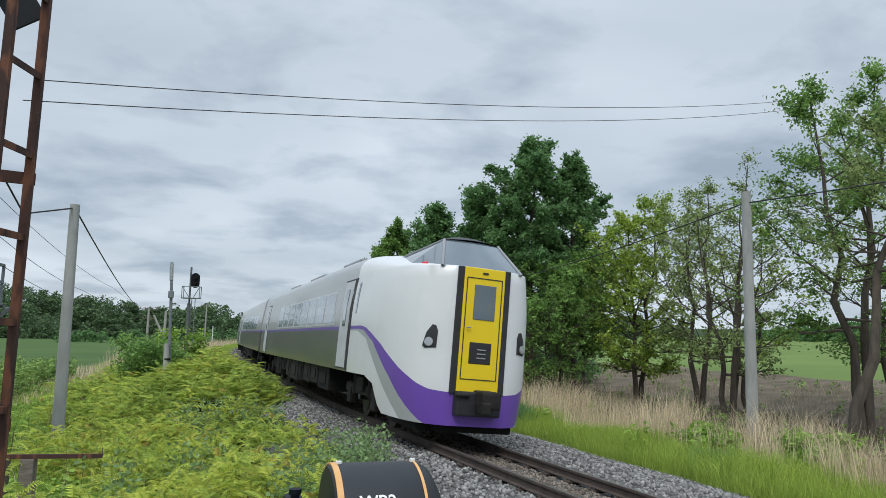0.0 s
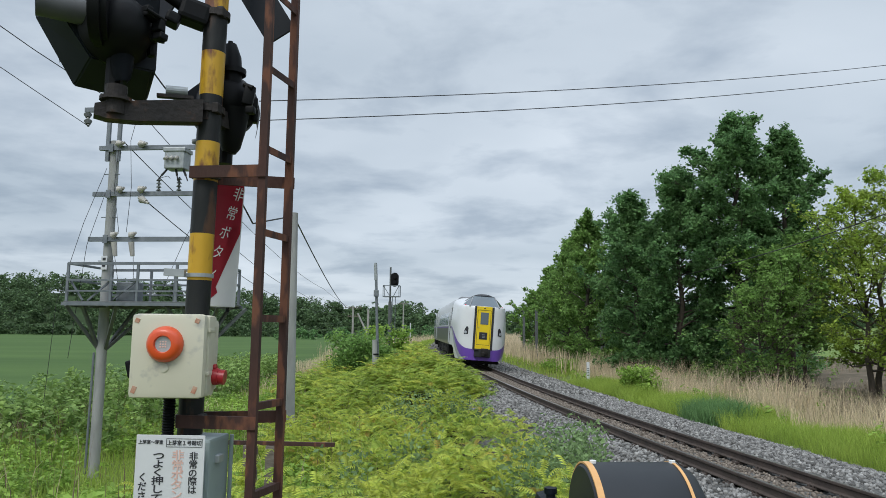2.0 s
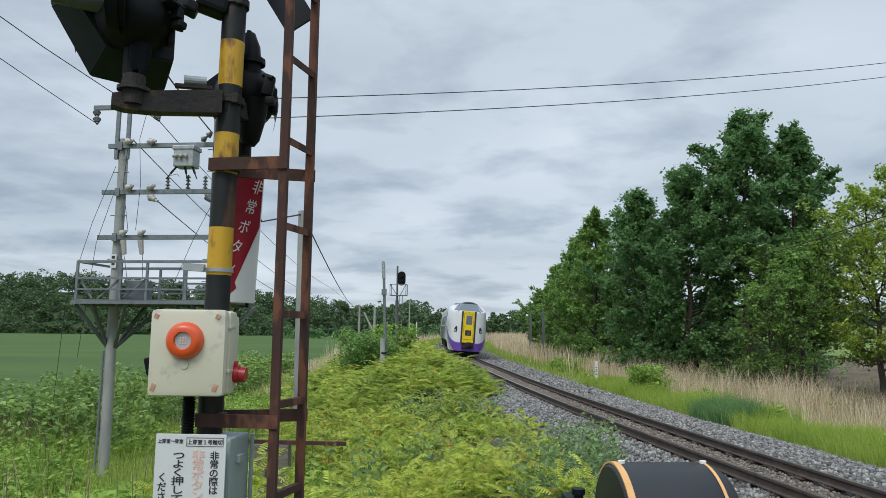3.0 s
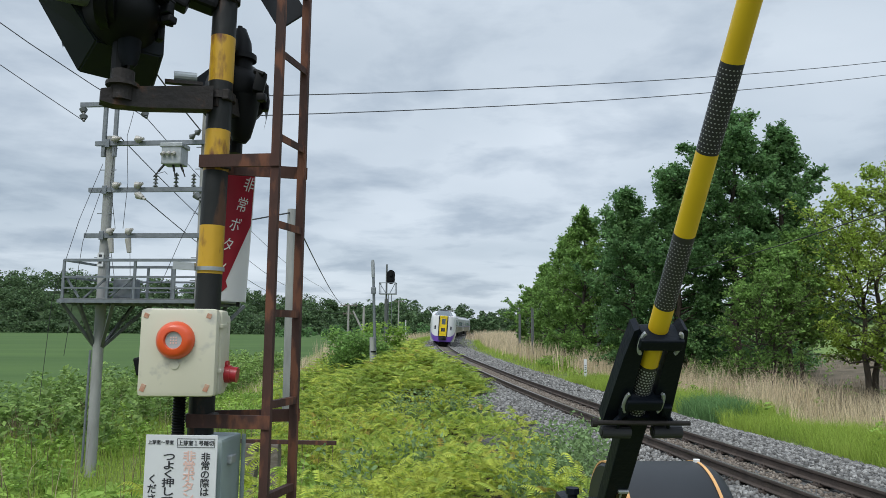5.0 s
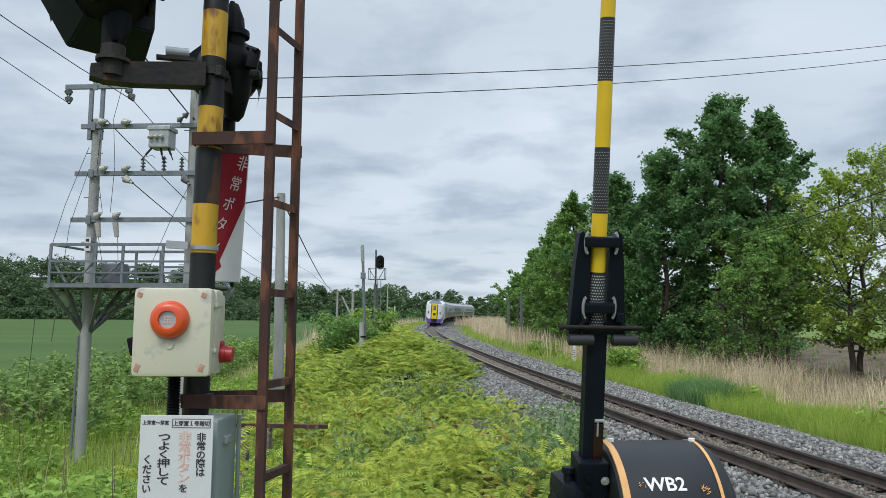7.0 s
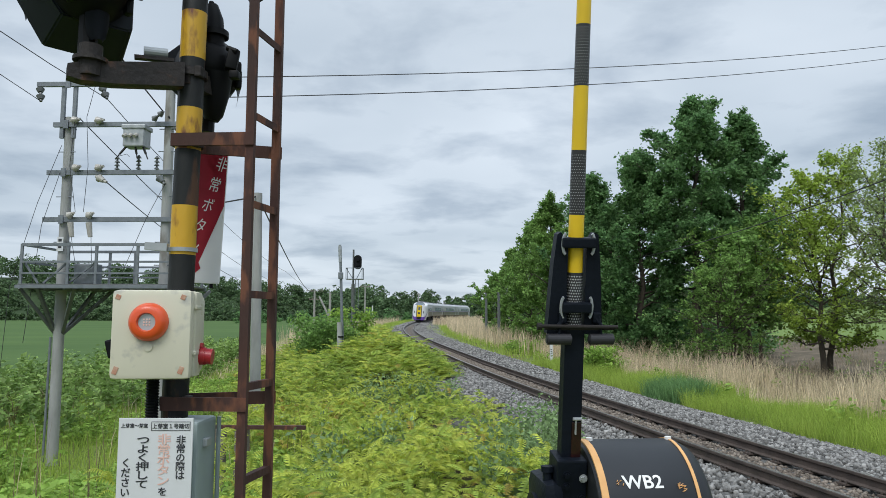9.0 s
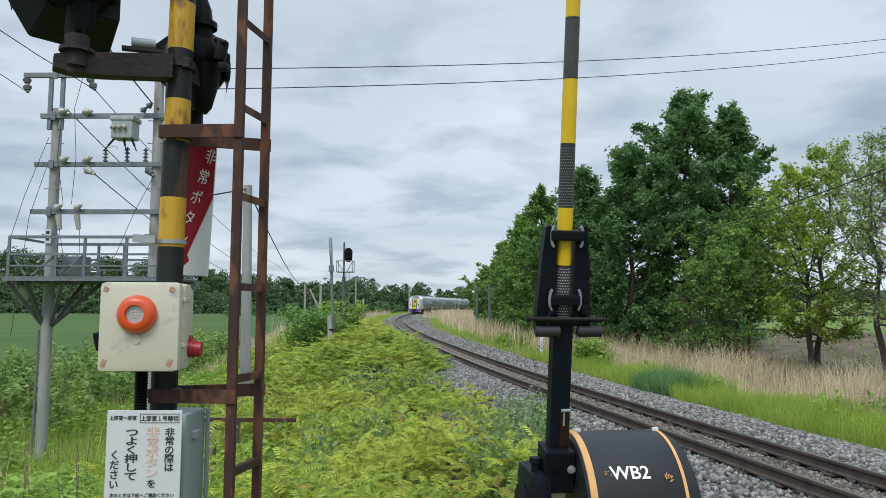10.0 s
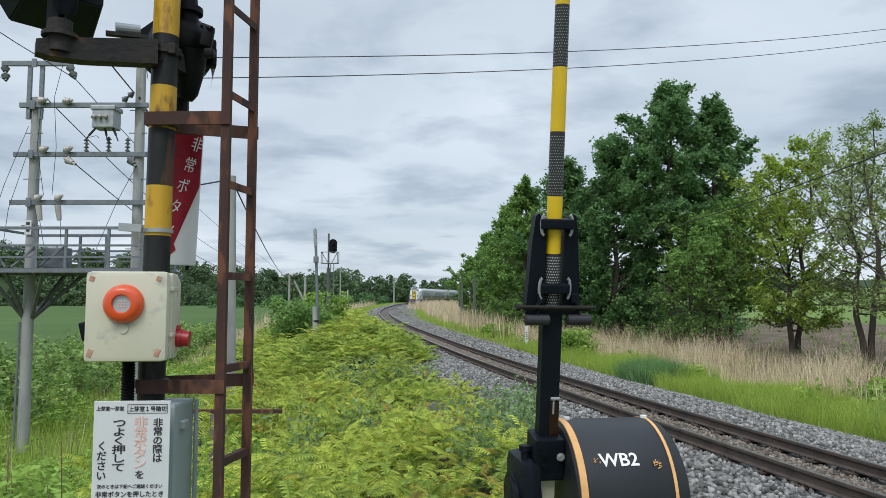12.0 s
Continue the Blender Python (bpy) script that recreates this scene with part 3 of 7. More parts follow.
    add_bogies(car)
    add_underfloor(car, 0)
    add_roof_units(car)
    return car


def cheek_x(e, z):
    pts = ring(e)[:14]
    return float(np.interp(z, [p[1] for p in pts], [-p[0] for p in pts]))


def cheek_point(sx, e, z):
    return Vector((sx * cheek_x(e, z), e - CAR / 2, z))


def cheek_normal(sx, e):
    a, b = cheek_point(1, e - 0.06, 1.75), cheek_point(1, e + 0.06, 1.75)
    d = b - a
    return Vector((sx * d.y, -d.x, 0)).normalized()


def side_panel_cheek(bm, sx):
    outline = [(0.075, 1.60), (0.07, 1.88), (0.09, 1.97), (0.12, 1.98), (0.18, 1.85), (0.22, 1.62), (0.19, 1.58)]
    n = cheek_normal(sx, 0.145)
    outer = [bm.verts.new(cheek_point(sx, e, z) + n * 0.015) for e, z in outline]
    mid = bm.verts.new(cheek_point(sx, 0.145, 1.76) + n * 0.03)
    inner = [bm.verts.new(cheek_point(sx, e, z) - n * 0.02) for e, z in outline]
    for k in range(len(outer)):
        j = (k + 1) % len(outer)
        bm.faces.new((outer[k], outer[j], mid))
        bm.faces.new((outer[k], inner[k], inner[j], outer[j]))
    bmesh.ops.recalc_face_normals(bm, faces=bm.faces[:])


def build_mid_car(seed):
    car = empty("railcar")
    tagged(car, "grey and white middle railcar with a purple waistline", "train", "cars of the train")
    part("body", car_shell(False), M_mid, car, "grey body with a purple waistline", smooth=True)
    add_door(car, 1.0)
    add_windows(car, 3.0, 10, 1.42, 1.14)
    add_door(car, 19.2)
    for end in (-1, 1):
        bm = bmesh.new()
        box(bm, (1.2, 0.6, 2.2), pose(0, end * (CAR / 2 + 0.02), 2.1), 0.05)
        part("gangway_bellows", bm, M_rubber, car, "black gangway bellows")
    add_bogies(car)
    add_underfloor(car, seed)
    add_roof_units(car)
    return car


def mid_livery():
    m = M_cab.copy()
    m.name = "middle_car_livery"
    for n in m.node_tree.nodes:
        if n.type == "MATH" and n.operation == "ADD" and abs(n.inputs[1].default_value - CAR / 2) < 1e-4:
            n.inputs[1].default_value = CAR / 2 + 6.0
    return m


M_mid = mid_livery()
CARS = [(build_cab_car(), 1), (build_mid_car(3), 1), (build_mid_car(5), 1)]
front = copy_thing(CARS[0][0], pose(0, 0, 0, 0, 0, 180))
CARS.append((front, -1))
FRONT_WHEELS = [ob for ob in front.children_recursive if ob.name.startswith("wheelset")]


def run(t):
    """Metres that the train has gone after t seconds; it gathers speed."""
    return SPEED * t + GAIN * t * t


def motions():
    tail = s_of(TAIL_AT)
    times = [k * 0.25 for k in range(49)]
    for n, (car, way) in enumerate(CARS):
        rows = []
        for t in times:
            mid = tail + run(t) + CAR / 2 + n * PITCH
            a, b = on_line(mid - 7.2), on_line(mid + 7.2)
            d = (b - a).normalized() * way
            turn = d.to_track_quat("Y", "Z").to_matrix().to_4x4()
            rows.append((t, Matrix.Translation((a + b) / 2) @ turn @ Matrix.Rotation(way * math.atan(CANT), 4, "Y")))
        walk(car, rows)
    for w, way in [(w, -1) for w in WHEELS] + [(w, 1) for w in FRONT_WHEELS]:
        home = w.location.copy()
        walk(w, [(k / 30, Matrix.Translation(home) @ Matrix.Rotation(way * run(k / 30) / 0.43, 4, "X")) for k in range(361)])
    swing_barrier()


# ---------- barrier ----------
M_arm_yellow = material("barrier_yellow", (0.78, 0.52, 0.015), (0.70, 0.45, 0.012), 0.45, scale=6)
M_arm_black = material("barrier_black", (0.03, 0.03, 0.032), (0.02, 0.02, 0.022), 0.5, scale=5)
M_silver_dot = material("reflective_silver", (0.45, 0.46, 0.47), (0.36, 0.37, 0.38), 0.35, scale=20)
M_black_paint = material("worn_black_paint", (0.007, 0.010, 0.016), (0.004, 0.006, 0.010), 0.5, spec=0.13, scale=4, spots=(0.04, 0.042, 0.048), spot_scale=14, spot_at=0.74, bump=0.15)
M_drum = material("matt_dark_drum", (0.020, 0.022, 0.026), (0.013, 0.015, 0.018), 0.5, spec=0.4, scale=3, spots=(0.10, 0.095, 0.085), spot_scale=7, spot_at=0.72)
M_orange = material("pale_orange_band", (0.75, 0.42, 0.17), (0.62, 0.33, 0.12), 0.6, scale=10)
M_rust_slot = material("dark_red_recess", (0.024, 0.005, 0.005), (0.008, 0.003, 0.003), 0.25, scale=12)
M_white = material("white_paint", (0.78, 0.78, 0.76), (0.68, 0.68, 0.66), 0.5, scale=8)
M_steel = material("galvanised_steel", (0.42, 0.44, 0.45), (0.30, 0.32, 0.33), 0.45, metal=0.4, scale=12)
M_old_cream = material("yellowed_plastic", (0.60, 0.575, 0.45), (0.50, 0.48, 0.375), 0.5, scale=4, spots=(0.44, 0.43, 0.36), spot_scale=6, spot_at=0.58)

PIVOT = Vector((0.463, 3.3, 0.669))
SWING = radians(8)


def text_mesh(name, words, size, m, mat, parent=None, spacing=1.0, align="CENTER", thick=0.0006, bold=0.0):
    """Lettering in the built-in font as a mesh on the plane of m."""
    cu = bpy.data.curves.new(name, "FONT")
    cu.body, cu.size, cu.align_x, cu.align_y, cu.space_line, cu.extrude = words, size, align, "CENTER", spacing, thick
    cu.resolution_u, cu.offset = 3, bold
    tmp = bpy.data.objects.new(name, cu)
    scene.collection.objects.link(tmp)
    bpy.context.view_layer.update()
    me = bpy.data.meshes.new_from_object(tmp.evaluated_get(bpy.context.evaluated_depsgraph_get()))
    bpy.data.objects.remove(tmp)
    me.transform(m)
    me.materials.clear()
    me.materials.append(mat)
    ob = new(name, me)
    ob.parent = parent
    return ob


def build_barrier_machine():
    base = empty("crossing_barrier", pose(PIVOT.x, PIVOT.y, 0, 0, 0, math.degrees(SWING)))
    tagged(base, "black drum-shaped crossing barrier with a striped arm", "crossing barrier")
    bm = bmesh.new()
    r, x0, x1, zc = 0.335, 0.07, 0.62, 0.80
    prof = [(x0, 0.0), (x0, r - 0.02), (x0 + 0.02, r), (x1 - 0.10, r), (x1 - 0.05, r - 0.03), (x1 - 0.01, r - 0.10), (x1, 0.0)]
    rings = []
    for x, rr in prof:
        rings.append([bm.verts.new((x, rr * math.cos(TAU * k / 56), zc + rr * math.sin(TAU * k / 56))) for k in range(56)] if rr else [bm.verts.new((x, 0, zc))])
    for a, b in zip(rings, rings[1:]):
        for k in range(56):
            j = (k + 1) % 56
            bm.faces.new([v for v in dict.fromkeys((a[k % len(a)], a[j % len(a)], b[j % len(b)], b[k % len(b)]))])
    bmesh.ops.recalc_face_normals(bm, faces=bm.faces[:])
    drum = part("drum", bm, M_drum, base, "matt dark grey drum casing", smooth=True)
    for bx, bw in ((x0 + 0.008, 0.030), (x1 - 0.125, 0.014)):
        bm = bmesh.new()
        outer = [[bm.verts.new((bx + dx, rr * math.cos(TAU * k / 56), zc + rr * math.sin(TAU * k / 56))) for k in range(56)] for dx, rr in ((0, r - 0.006), (0, r + 0.003), (bw, r + 0.003), (bw, r - 0.006))]
        for a, b in zip(outer, outer[1:]):
            for k in range(56):
                bm.faces.new((a[k], a[(k + 1) % 56], b[(k + 1) % 56], b[k]))
        bmesh.ops.recalc_face_normals(bm, faces=bm.faces[:])
        part("band", bm, M_orange, drum, "pale orange band")
    # the mark on the drum, wrapped round its front
    mark = text_mesh("lettering", "WB2", 0.082, Matrix.Translation((0.268, 0, 0)) @ Matrix.Diagonal((1.02, 1, 1, 1)), M_white, drum, bold=0.0014)
    a0 = radians(143)
    for v in mark.data.vertices:
        a = a0 - v.co.y / r
        rr = r + 0.002 + v.co.z
        v.co = (v.co.x, rr * math.cos(a), zc + rr * math.sin(a))
    rnd = random.Random(4)
    for k, (cx, ca, n) in enumerate(((0.435, 147, 18), (0.170, 144, 6))):
        bm = bmesh.new()
        for _ in range(n):
            a = radians(ca + rnd.uniform(-2.5, 3.0))
            x = cx + rnd.uniform(-0.016, 0.016)
            box(bm, (rnd.uniform(0.005, 0.015), 0.002, rnd.uniform(0.004, 0.012)), Matrix.Translation((x, (r + 0.001) * math.cos(a), zc + (r + 0.001) * math.sin(a))) @ Matrix.Rotation(a - math.pi / 2 - math.pi / 2 + math.pi / 2, 4, "X") @ Matrix.Rotation(rnd.uniform(0, 3), 4, "Z"))
        part("paint_chip", bm, M_orange, drum, "patch of flaked paint showing orange primer")
    for x in (0.12, 0.50):
        bm = bmesh.new()
        rod(bm, (x, 0, zc + r - 0.005), (x, 0, zc + r + 0.012), 0.016, seg=8)
        part("bolt", bm, M_white, drum, "white painted bolt head")
    bm = bmesh.new()
    box(bm, (0.5, 0.46, 0.5), pose(0.33, 0, 0.24), 0.03)
    part("pedestal", bm, M_black_paint, base, "black pedestal")
    bm = bmesh.new()
    box(bm, (0.10, 0.34, 0.36), pose(-0.085, 0.02, 0.80), 0.05)
    rod(bm, (-0.15, 0.02, 0.77), (-0.03, 0.02, 0.77), 0.13, seg=20)
    gear = part("gear_housing", bm, M_black_paint, base, "scuffed black gear housing", smooth=True)
    bm = bmesh.new()
    rod(bm, (-0.095, -0.06, 0.95), (-0.095, -0.06, 1.02), 0.022, seg=10)
    rod(bm, (-0.095, -0.06, 1.01), (-0.095, -0.06, 1.035), 0.03, seg=10)
    part("lock_pin", bm, M_black_paint, gear)
    bm = bmesh.new()
    rod(bm, (-0.16, -0.02, 0.79), (-0.14, -0.02, 0.79), 0.09, seg=18)
    rod(bm, (-0.165, -0.02, 0.79), (-0.15, -0.02, 0.79), 0.05, seg=14)
    part("shaft_cover", bm, M_black_paint, gear)
    return base


def build_barrier_arm(base):
    bm = bmesh.new()
    box(bm, (0.088, 0.075, 0.62), pose(0.0, 0, 0.71), 0.006)
    arm = part("arm", bm, M_black_paint, base, "worn black box-section arm with yellow and black stripes")
    column = bracket = arm
    bm = bmesh.new()
    box(bm, (0.045, 0.010, 0.17), pose(0.021, -0.037, 0.50), 0.003)
    slot = part("slot", bm, M_rust_slot, column, "dark slot")
    bm = bmesh.new()
    rod(bm, (0.002, -0.043, 0.60), (0.042, -0.043, 0.60), 0.008, seg=8)
    rod(bm, (0.016, -0.043, 0.595), (0.016, -0.043, 0.53), 0.0045, seg=8)
    part("pin", bm, M_steel, column, "bright steel pin")
    bm = bmesh.new()
    box(bm, (0.135, 0.15, 0.19), pose(-0.005, -0.01, 0.33), 0.008)
    part("bracket", bm, M_black_paint, arm, "heavy bolted black bracket")
    for bx, bz in ((0.045, 0.345), (0.04, 0.26), (-0.03, 0.36), (-0.03, 0.31)):
        bm = bmesh.new()
        rod(bm, (bx, -0.083, bz), (bx, -0.10, bz), 0.013, seg=6)
        rod(bm, (bx, -0.083, bz), (bx, -0.088, bz), 0.019, seg=12)
        part("bolt", bm, M_steel if bx > 0.042 else M_black_paint, bracket)
    bm = bmesh.new()
    box(bm, (0.085, 0.06, 0.22), pose(-0.005, -0.015, 0.13), 0.006)
    part("lower_plate", bm, M_old_cream, arm, "cream lower end plate")
    # side plates that hold the arm
    for sx in (-1, 1):
        bm = bmesh.new()
        outline = [(0.042, 0.98), (0.125, 0.98), (0.105, 1.30), (0.092, 1.42), (0.076, 1.43), (0.042, 1.38)]
        pts = [[bm.verts.new((sx * a, yy, b)) for a, b in outline] for yy in (-0.03, 0.03)]
        bm.faces.new(pts[0])
        bm.faces.new(pts[1])
        for k in range(6):
            bm.faces.new((pts[0][k], pts[0][(k + 1) % 6], pts[1][(k + 1) % 6], pts[1][k]))
        bmesh.ops.recalc_face_normals(bm, faces=bm.faces[:])
        part("side_plate", bm, M_black_paint, arm, "black side plate")
        bm = bmesh.new()
        x0, x1 = (-0.130, -0.026) if sx < 0 else (0.060, 0.165)
        rod(bm, (x0, -0.055, 0.962), (x1, -0.055, 0.962), 0.0245, seg=18)
        rod(bm, (x0 - 0.004, -0.055, 0.962), (x1 + 0.004, -0.055, 0.962), 0.017, seg=14)
        part("rubber_stop", bm, M_rubber, arm, "black rubber stop roller")
        bm = bmesh.new()
        hx = (x0 + x1) / 2
        rod(bm, (hx - 0.010 * sx, -0.045, 1.065), (hx, -0.06, 0.975), 0.006, seg=8)
        rod(bm, (hx - 0.030 * sx, -0.04, 1.06), (hx + 0.012 * sx, -0.05, 1.005), 0.010, seg=8)
        box(bm, (0.035, 0.03, 0.045), pose(hx - 0.018 * sx, -0.035, 1.055), 0.006)
        part("hanger", bm, M_black_paint, arm, "black hanger of the stop roller")
        for zz in (1.10, 1.38):
            bm = bmesh.new()
            n = 8
            for k in range(n):
                a, b = math.pi * k / n, math.pi * (k + 1) / n
                rod(bm, (sx * (0.058 + 0.012 * math.sin(a)), -0.045, zz - 0.045 * math.cos(a)), (sx * (0.058 + 0.012 * math.sin(b)), -0.045, zz - 0.045 * math.cos(b)), 0.007, seg=6)
            part("u_bolt", bm, M_steel, arm, "bright steel u-bolt")
    for zz, hw in ((1.10, 0.065), (1.385, 0.075)):
        bm = bmesh.new()
        box(bm, (hw * 2, 0.09, 0.045), pose(0, -0.02, zz), 0.008)
        part("clamp", bm, M_black_paint, arm)
    bm = bmesh.new()
    rod(bm, (-0.172, -0.066, 1.021), (0.182, -0.066, 1.018), 0.0085, seg=10)
    rod(bm, (-0.178, -0.066, 1.021), (-0.160, -0.066, 1.021), 0.016, seg=12)
    rod(bm, (-0.14, -0.05, 1.008), (0.17, -0.05, 1.006), 0.006, seg=8)
    part("cross_pin", bm, M_steel_dark, arm, "long cross pin")
    # stripes
    marks = [1.00, 1.252, 1.506, 1.788, 2.065, 2.328, 2.60, 2.88, 3.15, 3.42, 3.70, 3.97, 4.25, 4.52]
    for k, (a, b) in enumerate(zip(marks, marks[1:])):
        bm = bmesh.new()
        rod(bm, (0, 0, a), (0, 0, b), 0.035 - 0.0028 * (a - 1), 0.035 - 0.0028 * (b - 1), seg=24)
        yellow = k % 2 == 1
        part("stripe", bm, M_arm_yellow if yellow else M_arm_black, arm, "yellow stripe" if yellow else "black stripe with silver dots", smooth=True)
        if not yellow and b < 3.2:
            quads = []
            rows = int((b - a - 0.012) / 0.0125)
            for i in range(rows):
                z = a + 0.010 + i * 0.0125
                r = 0.035 - 0.0028 * (z - 1) + 0.0008
                for j in range(20):
                    g = TAU * (j + 0.5 * (i % 2)) / 20
                    w, h = (0.0030, 0.0022) if k else (0.0044, 0.0040)
                    for dx, dz in ((-w, 0), (0, -h), (w, 0), (0, h)):
                        quads.append((r * math.cos(g + dx / r), r * math.sin(g + dx / r), z + dz))
            soup("silver_dots", quads, 4, M_silver_dot, arm)["kind"] = "stuff"
    return arm


ARM = build_barrier_arm(build_barrier_machine())


def swing_barrier():
    rows = [(0, 90), (2.4, 90), (2.8, 86), (3.2, 79), (3.6, 70.5), (4.0, 61.5), (4.4, 52.5), (4.8, 44), (5.2, 37), (5.5, 31.3), (6.0, 21.5), (6.5, 14.5), (7.0, 10.6), (7.4, 9.6), (12.0, 9.6)]
    walk(ARM, [(t, Matrix.Translation((0, 0, PIVOT.z)) @ Matrix.Rotation(radians(a), 4, "X")) for t, a in rows])


# ---------- crossing mast ----------
M_mast_yellow = material("aged_yellow_paint", (0.60, 0.36, 0.018), (0.50, 0.27, 0.016), 0.5, scale=5, spots=(0.15, 0.050, 0.018), spot_scale=13, spot_at=0.555, bump=0.2, stretch=(1, 1, 0.35))
M_mast_black = material("aged_black_paint", (0.018, 0.019, 0.019), (0.010, 0.011, 0.011), 0.5, spec=0.3, scale=5, spots=(0.085, 0.042, 0.024), spot_scale=10, spot_at=0.60, bump=0.2, stretch=(1, 1, 0.35))
M_rust = material("brown_rust", (0.085, 0.038, 0.029), (0.042, 0.025, 0.022), 0.8, spec=0.3, scale=7, spots=(0.150, 0.062, 0.037), spot_scale=14, spot_at=0.56, bump=0.25, bump_scale=45, stretch=(1, 1, 0.35))
M_rust_paint = material("rusty_dark_paint", (0.032, 0.026, 0.024), (0.018, 0.016, 0.016), 0.65, spec=0.3, scale=7, spots=(0.075, 0.038, 0.024), spot_scale=10, spot_at=0.63, bump=0.3)
M_lamp_black = material("lamp_black", (0.005, 0.005, 0.007), (0.003, 0.004, 0.004), 0.55, spec=0.18, scale=6)
M_board_grey = material("board_grey", (0.013, 0.017, 0.024), (0.008, 0.011, 0.016), 0.6, spec=0.22, scale=5)
M_lid = material("scuffed_cream_lid", (0.62, 0.59, 0.465), (0.55, 0.525, 0.415), 0.5, scale=3, spots=(0.36, 0.355, 0.32), spot_scale=7, spot_at=0.60)
# paler than the black lamp: light from above is put into this grey
M_visor = material("toplit_visor", (0.11, 0.115, 0.12), (0.05, 0.052, 0.056), 0.5, scale=5, spec=0.3)
M_red_lamp = material("orange_red_plastic", (0.72, 0.09, 0.015), (0.62, 0.065, 0.012), 0.35, scale=6, coat=0.3)
M_corner = material("flaking_red_primer", (0.42, 0.16, 0.09), (0.50, 0.36, 0.26), 0.7, scale=60)
M_red_btn = material("red_plastic", (0.36, 0.014, 0.022), (0.28, 0.011, 0.017), 0.35, scale=6)
M_sign_white = material("sign_white", (0.66, 0.67, 0.68), (0.58, 0.59, 0.60), 0.45, scale=4, spots=(0.5, 0.49, 0.46), spot_scale=9, spot_at=0.70)
M_sign_red = material("sign_red", (0.50, 0.02, 0.045), (0.43, 0.018, 0.04), 0.4, scale=4)
M_ink = material("black_ink", (0.03, 0.03, 0.035), (0.02, 0.02, 0.024), 0.6, scale=8)
M_faded_red = material("faded_red_ink", (0.72, 0.42, 0.34), (0.70, 0.50, 0.44), 0.6, scale=40)
M_faded_white = material("white_lettering", (0.75, 0.73, 0.73), (0.66, 0.6, 0.6), 0.5, scale=20)
M_greybox = material("grey_green_cabinet", (0.30, 0.36, 0.36), (0.24, 0.29, 0.29), 0.5, scale=4, spots=(0.18, 0.15, 0.12), spot_scale=8, spot_at=0.72)

MX, MY = -1.144, 2.76


def build_mast():
    mast = empty("crossing_mast", pose(MX, MY, -0.3))
    tagged(mast, "rusting yellow and black striped crossing signal mast", "crossing signal")
    marks = [0.0, 1.95, 2.15, 2.38, 2.555, 2.765, 2.965, 3.155, 3.37, 3.58, 3.9]
    for k, (a, b) in enumerate(zip(marks, marks[1:])):
        bm = bmesh.new()
        rod(bm, (0.012 * (a - 1.4), 0, a + 0.3), (0.012 * (b - 1.4), 0, b + 0.3), 0.051, seg=24)
        part("stripe", bm, M_mast_yellow if k % 2 else M_mast_black, mast, "flaking yellow stripe" if k % 2 else "flaking black stripe", smooth=True)
    for z, rr in ((1.97, 0.058), (2.41, 0.062), (2.70, 0.064), (3.14, 0.062), (1.37, 0.062)):
        bm = bmesh.new()
        rod(bm, (0.012 * (z - 1.4), 0, z + 0.30 - (0.008 if z == 1.97 else 0.015)), (0.012 * (z - 1.4), 0, z + 0.30 + (0.008 if z == 1.97 else 0.015)), rr, seg=24)
        if z != 1.97:
            box(bm, (0.03, 0.05, 0.045), pose(0.06, -0.03, z + 0.3), 0.006)
        part("clamp_ring", bm, M_steel if z == 1.97 else M_rust_paint, mast, "clamp ring")
    bm = bmesh.new()
    bar(bm, (-0.03, -0.06, 2.275), (-0.115, -0.07, 2.28), 0.025, 0.03)
    part("clamp_arm", bm, M_steel, mast, "bolted steel clamp end")
    bm = bmesh.new()
    rod(bm, (-0.055, -0.075, 3.062), (-0.135, -0.115, 3.058), 0.021, seg=14)
    part("cable_stub", bm, M_steel, mast, "pale grey tube end")
    bm = bmesh.new()
    bar(bm, (-0.03, -0.07, 3.035), (-0.165, -0.13, 3.030), 0.03, 0.014)
    part("stub_bracket", bm, M_rust_paint, mast)
    # bracket of the two lamps
    bm = bmesh.new()
    a, b = Vector((-0.33, -0.27, 2.91)), Vector((0.0, -0.05, 2.985))
    along = (b - a).normalized()
    across = along.cross(Vector((0, 0, 1))).normalized() * 0.035
    ends = [[bm.verts.new(p + across * sx + Vector((0, 0, dz))) for sx, dz in ((-1, lo), (1, lo), (1, hi), (-1, hi))] for p, lo, hi in ((a - along * 0.02, -0.012, 0.035), (a + along * 0.03, -0.030, 0.042), (a.lerp(b, 0.35), -0.045, 0.042), (b, -0.058, 0.042))]
    for p, q in zip(ends, ends[1:]):
        for k in range(4):
            bm.faces.new((p[k], p[(k + 1) % 4], q[(k + 1) % 4], q[k]))
    bm.faces.new(ends[0])
    bm.faces.new(ends[-1])
    bmesh.ops.recalc_face_normals(bm, faces=bm.faces[:])
    bar(bm, b, (0.06, 0.22, 2.985), 0.06, 0.075)
    rod(bm, a + Vector((0.055, 0.02, 0)), a + Vector((0.055, 0.02, 0.12)), 0.042, seg=18)
    rod(bm, a + Vector((0.055, 0.02, 0.055)), a + Vector((0.055, 0.02, 0.07)), 0.062, seg=18)
    part("lamp_bracket", bm, M_rust_paint, mast, "dark rusty lamp bracket")
    bm = bmesh.new()
    box(bm, (0.13, 0.11, 0.10), pose(-0.06, -0.045, 3.43, 0, 12, 30), 0.02)
    box(bm, (0.06, 0.09, 0.05), pose(-0.135, -0.09, 3.385, 0, 20, 30), 0.012)
    part("conduit_clamp", bm, M_lamp_black, mast, "black bolted clamp of the conduit")
    bm = bmesh.new()
